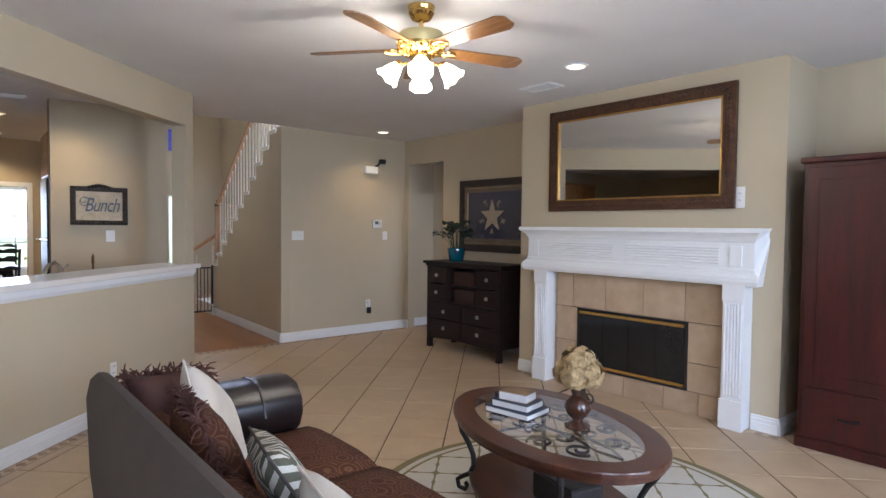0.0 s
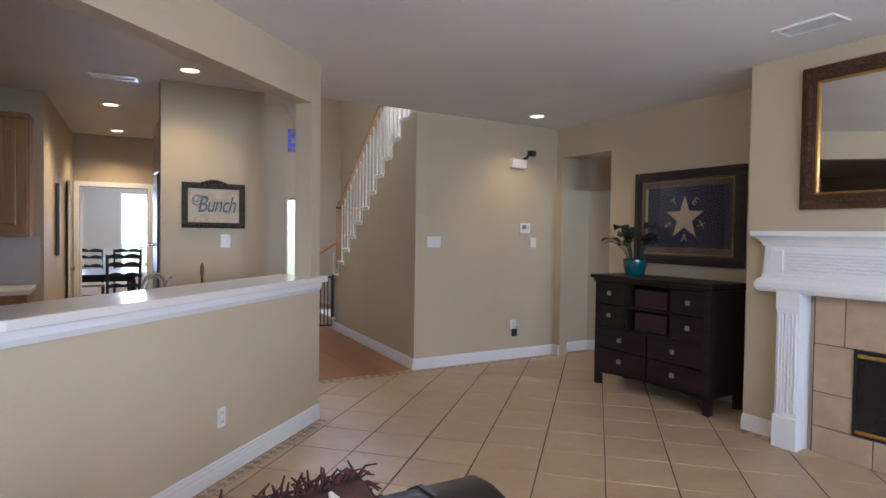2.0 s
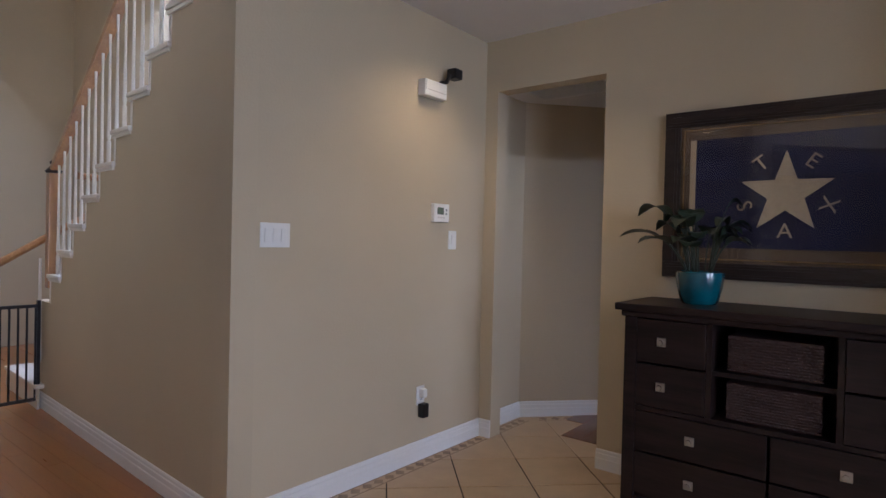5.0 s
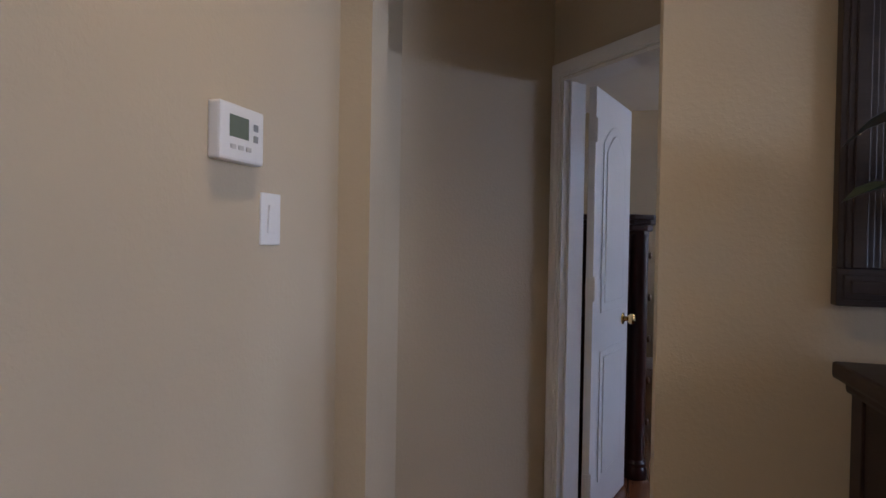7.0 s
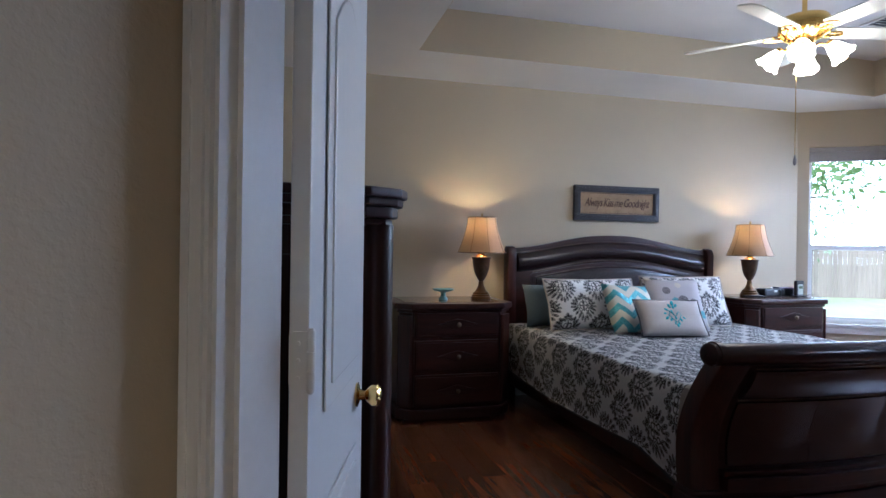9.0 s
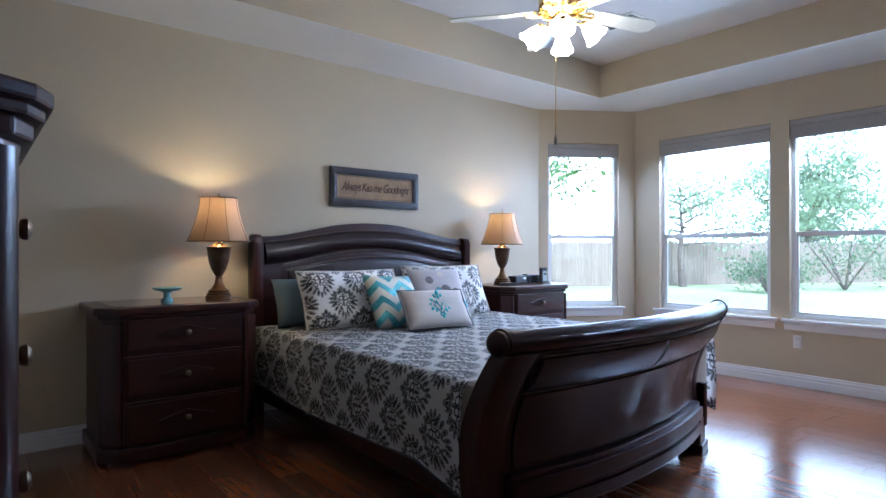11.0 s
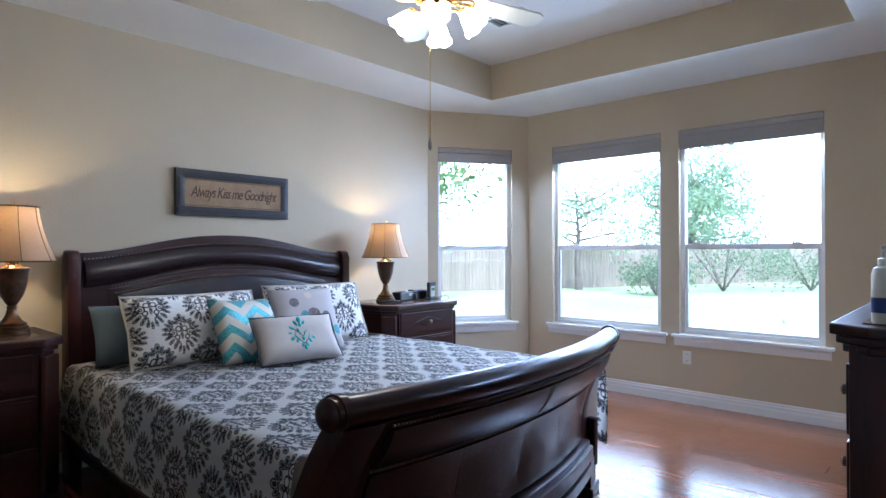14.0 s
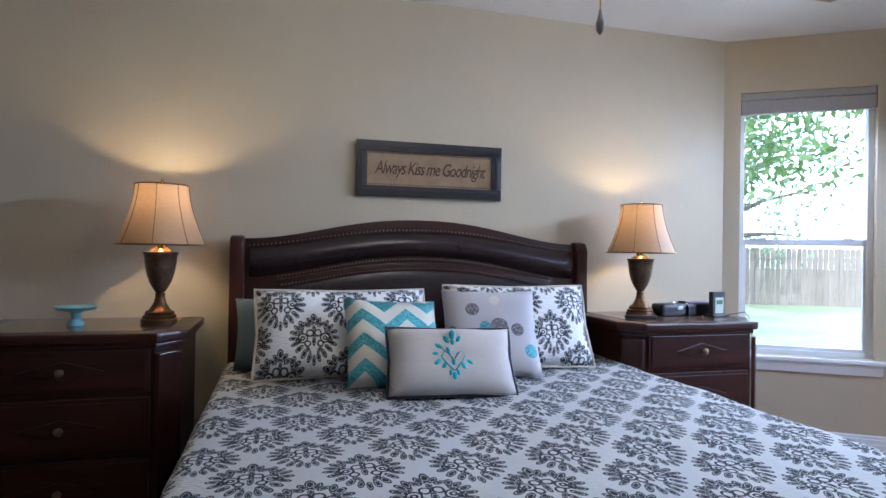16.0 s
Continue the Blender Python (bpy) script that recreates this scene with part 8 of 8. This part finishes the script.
# foyer windows
for k, (y0, w, z0, z1) in enumerate(((3.65, 0.28, 0.12, 2.1),)):
    wn = thing("window_%d" % (6 + k), pose(-13.6, y0, 0, 0, 0, 90), "white leaded foyer window beside the front door", "window", kind="structure")
    bm = B()
    box(bm, 0, 0.03, 0.03, 0.09, z0, z1)
    box(bm, w - 0.03, w, 0.03, 0.09, z0, z1)
    box(bm, 0.03, w - 0.03, 0.03, 0.09, z0, z0 + 0.03)
    box(bm, 0.03, w - 0.03, 0.03, 0.09, z1 - 0.03, z1)
    part("window_frame", bm, M_VINYL, wn)
    part("pane", bx(0.03, w - 0.03, 0.057, 0.063, z0 + 0.03, z1 - 0.03), glass("textured_amber_glass", (0.50, 0.47, 0.36), 0.35), wn, "textured amber glass")
    for q in range(1, 6):
        zz = z0 + (z1 - z0) * q / 6
        part("muntin", bx(0.03, w - 0.03, 0.05, 0.07, zz - 0.006, zz + 0.006), M_VINYL, wn)
sg = thing("stained_glass_panel", pose(-8.36, 1.90, 2.05, 0, 0, 90), "small blue and amber stained glass panel", "stained glass")
fd = thing("front_door", pose(-13.62, 2.70, 0, 0, 0, 90), "dark wooden front door", "door")
part("slab", bx(0.02, 0.86, -0.01, 0.035, 0.0, 2.05), M_CHERRY, fd, bevel=0.004)
for x0, x1 in ((0.1, 0.42), (0.47, 0.78)):
    for z0, z1 in ((0.15, 0.9), (1.05, 1.9)):
        part("panel", bx(x0, x1, -0.018, -0.008, z0, z1), M_CHERRY, fd, bevel=0.006)
sg.matrix_world = pose(-13.59, 3.66, 3.0, 0, 0, 90)
# the pieces emit light themselves, in place of daylight coming through
for k in range(4):
    for j in range(5):
        part("glass_piece", bx(k * 0.07, k * 0.07 + 0.066, -0.01, 0.0, j * 0.09, j * 0.09 + 0.085), glow("stained_glass_%s%s" % ("abcd"[k], "abcde"[j]), [(0.02, 0.04, 0.5), (0.7, 0.35, 0.03), (0.04, 0.08, 0.7), (0.5, 0.08, 0.03)][(k * 3 + j * 2 + k * j) % 4], 0.3, (0.1, 0.1, 0.2)), sg)

# ---- garden ----
def grass_material():
    m, t, b = nodes("lawn")
    v = coords(t)
    f = ramp(t, mth(t, "ADD", mth(t, "MULTIPLY", tnoise(t, v, 0.25, 4), 0.5), mth(t, "MULTIPLY", tnoise(t, v, 6, 4), 0.5)), 0.35, 0.65)
    link(t, mixc(t, f, (0.25, 0.32, 0.14), (0.40, 0.46, 0.25)), b.inputs["Base Color"])
    b.inputs["Roughness"].default_value = 0.95
    bump(t, b, tnoise(t, v, 40, 4), 0.6, 0.03)
    return m


tagged(part("ground", bx(-400, 400, -400, 400, -0.42, -0.22), grass_material()), "sunlit green lawn", "lawn", "", "structure")
M_FENCE = wood("weathered_fence_wood", (0.20, 0.16, 0.12), (0.34, 0.28, 0.22), "Z", 1.0, 0.85, 0.0, 0.3)


def fence(a, b, label):
    a, b = Vector(a), Vector(b)
    d = b - a
    n = int(d.length / 0.15)
    ob = thing("garden_fence", Matrix.Translation((a.x, a.y, -0.22)) @ Matrix.Rotation(math.atan2(d.y, d.x), 4, "Z"), label, "fence")
    me = None
    for k in range(n):
        if me is None:
            p = part("picket", prism([(0, 0), (0.14, 0), (0.14, 1.74), (0.11, 1.80), (0.03, 1.80), (0, 1.74)], 0, 0.018, "y"), M_FENCE, ob)
            me = p.data
        else:
            p = new("picket", me)
            p.parent = ob
        p.location = (k * 0.15, 0, 0)
    for zz in (0.35, 1.4):
        part("rail", bx(0, d.length, 0.018, 0.06, zz, zz + 0.09), M_FENCE, ob)
    for k in range(int(d.length / 2.4) + 1):
        part("post", bx(k * 2.4, k * 2.4 + 0.09, 0.06, 0.15, 0, 1.8), M_FENCE, ob)
    return ob


fence((3.0, 25.5), (30.0, 12.0), "weathered wooden board fence behind the lawn")
M_BARK = plain("grey_bark", (0.17, 0.14, 0.115), 0.95, var=0.4, fine=22, big=4, bmp=0.9, dist=0.03)


def leaf_material(name, dark, light):
    m, t, b = nodes(name)
    geo = t.nodes.new("ShaderNodeNewGeometry")
    f = mth(t, "ADD", mth(t, "MULTIPLY", geo.outputs["Random Per Island"], 0.7), mth(t, "MULTIPLY", tnoise(t, coords(t), 0.8, 2), 0.3))
    col = mixc(t, f, dark, light)
    link(t, col, b.inputs["Base Color"])
    b.inputs["Roughness"].default_value = 0.6
    tr = t.nodes.new("ShaderNodeBsdfTranslucent")
    link(t, col, tr.inputs["Color"])
    mx = t.nodes.new("ShaderNodeMixShader")
    mx.inputs[0].default_value = 0.35
    out = t.nodes["Material Output"]
    link(t, b.outputs[0], mx.inputs[1])
    link(t, tr.outputs[0], mx.inputs[2])
    link(t, mx.outputs[0], out.inputs[0])
    return m


M_LEAF = leaf_material("oak_leaves", (0.07, 0.13, 0.035), (0.20, 0.29, 0.09))
# leaf green paled in its colour to stand for the outdoor glare
M_GLARELEAF = leaf_material("glare_leaves", (0.20, 0.28, 0.15), (0.36, 0.44, 0.28))
M_SHRUB = leaf_material("shrub_leaves", (0.10, 0.15, 0.08), (0.20, 0.27, 0.15))


def leaves_at(spots, n, spread, size, seed):
    """Many small leaf blades strewn round the given spots."""
    rng = np.random.default_rng(seed)
    verts, faces = [], []
    spots = np.array(spots)
    c = spots[rng.integers(0, len(spots), n)] + rng.normal(0, 1, (n, 3)) * np.array(spread)
    a = rng.normal(0, 1, (n, 3))
    a /= np.linalg.norm(a, axis=1)[:, None]
    b = np.cross(a, rng.normal(0, 1, (n, 3)))
    b /= np.linalg.norm(b, axis=1)[:, None]
    s = rng.uniform(0.6, 1.3, (n, 1)) * size
    quad = np.stack([c, c + a * s + b * s * 0.45, c + a * s * 2, c + a * s - b * s * 0.45], 1).reshape(-1, 3)
    me = bpy.data.meshes.new("crown")
    me.from_pydata(quad.tolist(), [], (np.arange(n * 4).reshape(-1, 4)).tolist())
    return me


def tree(x, y, h, r, n, seed, label, mat_=None, branch_from=0.3, size=0.09):
    rng = random.Random(seed)
    ob = thing("garden_tree", pose(x, y, -0.24), label, "tree", "trees in the garden")
    bm = B()
    tube([(0, 0, 0), (0.03 * h * rng.uniform(-1, 1), 0.02 * h, h * 0.25), (0.04 * h * rng.uniform(-1, 1), 0.0, h * 0.5), (0, 0.03 * h, h * 0.8)], [0.036 * h, 0.026 * h, 0.018 * h, 0.006 * h], 12, bm)
    spots = []
    for k in range(13):
        a = k * 2.4 + rng.uniform(-0.4, 0.4)
        z0 = h * (branch_from + 0.5 * k / 13)
        L = r * rng.uniform(0.7, 1.1) * (1 - 0.45 * k / 13)
        p = Vector((0, 0, z0))
        d = Vector((math.cos(a), math.sin(a), rng.uniform(0.15, 0.55)))
        pts = [p + d * L * u + Vector((rng.uniform(-0.1, 0.1), rng.uniform(-0.1, 0.1), -0.12 * L * u * u)) for u in (0, 0.25, 0.5, 0.75, 1)]
        tube(pts, [0.012 * h * (1 - 0.85 * u) for u in (0, 0.25, 0.5, 0.75, 1)], 7, bm)
        for q in pts[2:]:
            for _ in range(5):
                spots.append(tuple(q + Vector((rng.gauss(0, r * 0.16), rng.gauss(0, r * 0.16), rng.gauss(0.1, r * 0.12)))))
    for k in range(14):
        spots.append((rng.gauss(0, r * 0.3), rng.gauss(0, r * 0.3), h * rng.uniform(0.65, 1.0)))
    part("trunk", bm, M_BARK, ob, "rough grey bark", smooth=True)
    me = leaves_at(spots, n, (r * 0.10, r * 0.10, r * 0.075), size, seed)
    me.materials.append(mat_ or M_LEAF)
    cr = new("crown", me)
    cr.parent = ob
    tagged(cr, kind="stuff")
    return ob


tree(1.6, 16.2, 6.5, 3.4, 8500, 5, "leafy shade tree with spreading limbs on the lawn", branch_from=0.36)
tree(7.5, 21.5, 8.0, 3.6, 5200, 6, "broad leafy tree beside the garden fence, leaves coloured pale for glare", M_GLARELEAF, branch_from=0.26)
tree(15.2, 18.2, 4.6, 2.8, 3000, 9, "low green tree on the lawn, leaves coloured pale for glare", M_GLARELEAF, branch_from=0.36)
tree(31.0, 19.0, 9.0, 4.5, 12000, 17, "tree beyond the garden fence, leaves coloured pale for glare", M_GLARELEAF, branch_from=0.15, size=0.14)


def shrub(x, y, r, h, seed):
    rng = random.Random(seed)
    ob = thing("garden_shrub", pose(x, y, -0.22), "rounded green shrub on the lawn", "shrub", "shrubs in the garden")
    spots = []
    for _ in range(60):
        a, u = rng.random() * 6.283, math.sqrt(rng.random())
        spots.append((r * u * math.cos(a), r * u * math.sin(a), h * (0.2 + 0.7 * rng.random() * (1 - 0.5 * u))))
    bm = B()
    for k in range(7):
        a = k * 0.9
        tube([(0, 0, 0), (0.3 * r * math.cos(a), 0.3 * r * math.sin(a), h * 0.35), (0.6 * r * math.cos(a), 0.6 * r * math.sin(a), h * 0.7)], [0.04, 0.03, 0.01], 6, bm)
    part("stems", bm, M_BARK, ob)
    me = leaves_at(spots, 2600, (r * 0.14, r * 0.14, h * 0.1), 0.06, seed)
    me.materials.append(M_SHRUB)
    cr = new("foliage", me)
    cr.parent = ob
    tagged(cr, kind="stuff")


shrub(18.0, 13.5, 2.4, 3.0, 21)
shrub(14.2, 14.6, 1.2, 1.7, 22)
shrub(20.5, 11.0, 2.0, 2.2, 23)
# low plants under the windows
rng = random.Random(4)
spots = [(rng.uniform(0.2, 0.9), rng.uniform(7.0, 10.2), rng.uniform(-0.18, 0.08)) for _ in range(50)]
me = leaves_at(spots, 2500, (0.10, 0.12, 0.10), 0.03, 31)
me.materials.append(M_SHRUB)
tagged(new("garden_plants", me), "low green plants along the house wall", "plants", "", "stuff")

# far haze behind the trees
sky_m, sky_t, sky_b = nodes("bright_haze")
sky_b.inputs["Base Color"].default_value = (0.7, 0.75, 0.8, 1)
sky_b.inputs["Emission Color"].default_value = (0.92, 0.97, 1.0, 1)
sky_b.inputs["Emission Strength"].default_value = 3.0
pts = [(90 * math.cos(radians(a)), 90 * math.sin(radians(a))) for a in range(-60, 301, 10)]
bm = B()
lo = [bm.verts.new((p[0], p[1] + 8, -1)) for p in pts]
hi = [bm.verts.new((p[0], p[1] + 8, 60)) for p in pts]
for k in range(len(pts) - 1):
    bm.faces.new((lo[k], lo[k + 1], hi[k + 1], hi[k]))
tagged(part("backdrop", bm, sky_m), "bright hazy sky beyond the garden", "sky", "", "structure")

# ---- floor pieces ----
TS = 0.4065
P0, Q0 = -1.509, 7.54
base_bm = bx(-TS / 2 + 0.004, TS / 2 - 0.004, -TS / 2 + 0.004, TS / 2 - 0.004, -0.012, 0.0)
bmesh.ops.bevel(base_bm, geom=[e for e in base_bm.edges if min(v.co.z for v in e.verts) > -0.001], offset=0.003, segments=1, affect="EDGES")
tile_me = bpy.data.meshes.new("tile")
base_bm.to_mesh(tile_me)
base_bm.free()
tile_me.materials.append(M_TILE)
floor = bpy.data.objects["floor_living"]
hall_floor = bpy.data.objects["floor_hall"]
near, far = [], []
for i in range(-24, 24):
    for j in range(-24, 24):
        p = P0 + (i + 0.5) * TS
        q = Q0 + (j + 0.5) * TS
        x, y = (p - q) * S2, (p + q) * S2
        living = -8.3 < x < 1.9 and -4.3 < y < 5.62
        hall = x < -5.7 and 5.5 < y < 6.7 and x + y < -0.35
        if not (living or hall):
            continue
        (near if math.hypot(x + 4.6, y - 2.9) < 3.45 else far).append((x, y))
for x, y in near[:300]:
    t_ = new("tile", tile_me)
    t_.parent = floor
    t_.matrix_world = pose(x, y, random.uniform(-0.0006, 0.0006), 0, 0, 45)
bm = B()
for x, y in near[300:] + far:
    move_ = pose(x, y, 0, 0, 0, 45)
    h = TS / 2 - 0.003
    vs = [move_ @ Vector(c) for c in ((-h, -h, 0), (h, -h, 0), (h, h, 0), (-h, h, 0))]
    lo = [v + Vector((0, 0, -0.01)) for v in vs]
    a = [bm.verts.new(v) for v in vs]
    b = [bm.verts.new(v) for v in lo]
    bm.faces.new(a)
    for k in range(4):
        bm.faces.new((a[k], b[k], b[(k + 1) % 4], a[(k + 1) % 4]))
ft = part("far_tiles", bm, M_TILE, floor)
tagged(ft, kind="stuff")


# mosaic border: a strip of small diamonds between two fillets
def border(a, b, w=0.085):
    a, b = Vector((*a, 0)), Vector((*b, 0))
    d = b - a
    ob = part("mosaic_border", bx(0, d.length, 0, w, -0.01, -0.0005), M_TILE)
    ob.matrix_world = Matrix.Translation(a) @ Matrix.Rotation(math.atan2(d.y, d.x), 4, "Z")
    tagged(ob, "brown diamond mosaic border strip in the tile floor", "floor border", "", "structure")
    n = int(d.length / 0.085)
    dm = bpy.data.meshes.new("diamond")
    bm = prism([(0, -0.034), (0.034, 0), (0, 0.034), (-0.034, 0)], -0.004, 0.0012, "z")
    bm.to_mesh(dm)
    bm.free()
    dm.materials.append(M_MOSAIC)
    for k in range(n):
        p = new("diamond", dm)
        p.parent = ob
        p.location = ((k + 0.5) * d.length / n, w / 2, 0)
    for y in (0.004, w - 0.004):
        part("fillet", bx(0, d.length, y - 0.004, y + 0.004, -0.004, 0.001), M_MOSAIC, ob)


border((-7.60, 2.25), (-7.60, 5.30))
border((-7.60, 5.42), (-7.60, 5.86))
border((BAR_A + bnorm * 0.02).xy, (BAR_A + bnorm * 0.02 + bdir * 4.5).xy)
border((-7.55, 5.92), (-7.15, 6.36))
border((-4.87, 4.655), (-4.55, 4.655))
border((-2.50, 4.655), (-2.30, 4.655))

# bedroom boards, running towards the windows' wall
plank_rng = random.Random(2)
pl_w = 0.145
fl = bpy.data.objects["floor_bedroom"]
meshes = {}
x = BW
cnt = 0
while x < -1.05:
    y = 5.75 - plank_rng.random() * 1.2
    while y < BN:
        L = plank_rng.choice((1.1, 1.3, 1.5))
        y0, y1 = max(y, 5.72), min(y + L, BN + 0.01)
        if y1 - y0 > 0.1:
            key = round(y1 - y0, 2)
            if key not in meshes:
                bm = bx(0.0008, pl_w - 0.0008, 0.0008, key - 0.0008, -0.01, 0.0)
                bmesh.ops.bevel(bm, geom=[e for e in bm.edges if min(v.co.z for v in e.verts) > -0.001], offset=0.0015, segments=1, affect="EDGES")
                me = bpy.data.meshes.new("plank")
                bm.to_mesh(me)
                bm.free()
                me.materials.append(M_PLANK)
                meshes[key] = me
            inside = (x + pl_w / 2 + 7.203) + ((y0 + y1) / 2 - 6.475) > -0.2
            if inside or y1 > 6.9:
                p = new("plank", meshes[key])
                p.parent = fl
                p.location = (x, y0, 0.003)
        y += L
    x += pl_w
fo = bpy.data.objects["floor_foyer"]
meshes = {}
y = 1.95
while y < 4.7:
    x = -13.5 + plank_rng.random()
    while x < -7.75:
        L = plank_rng.choice((0.9, 1.2, 1.5))
        x1 = min(x + L, -7.71)
        key = round(x1 - x, 2)
        if key > 0.05:
            if key not in meshes:
                bm = bx(0.0006, key - 0.0006, 0.0006, 0.0994, -0.01, 0.0)
                me = bpy.data.meshes.new("plank")
                bm.to_mesh(me)
                bm.free()
                me.materials.append(M_PLANK_F)
                meshes[key] = me
            p = new("plank", meshes[key])
            p.parent = fo
            p.location = (x, y, 0.003)
        x += L
    y += 0.10
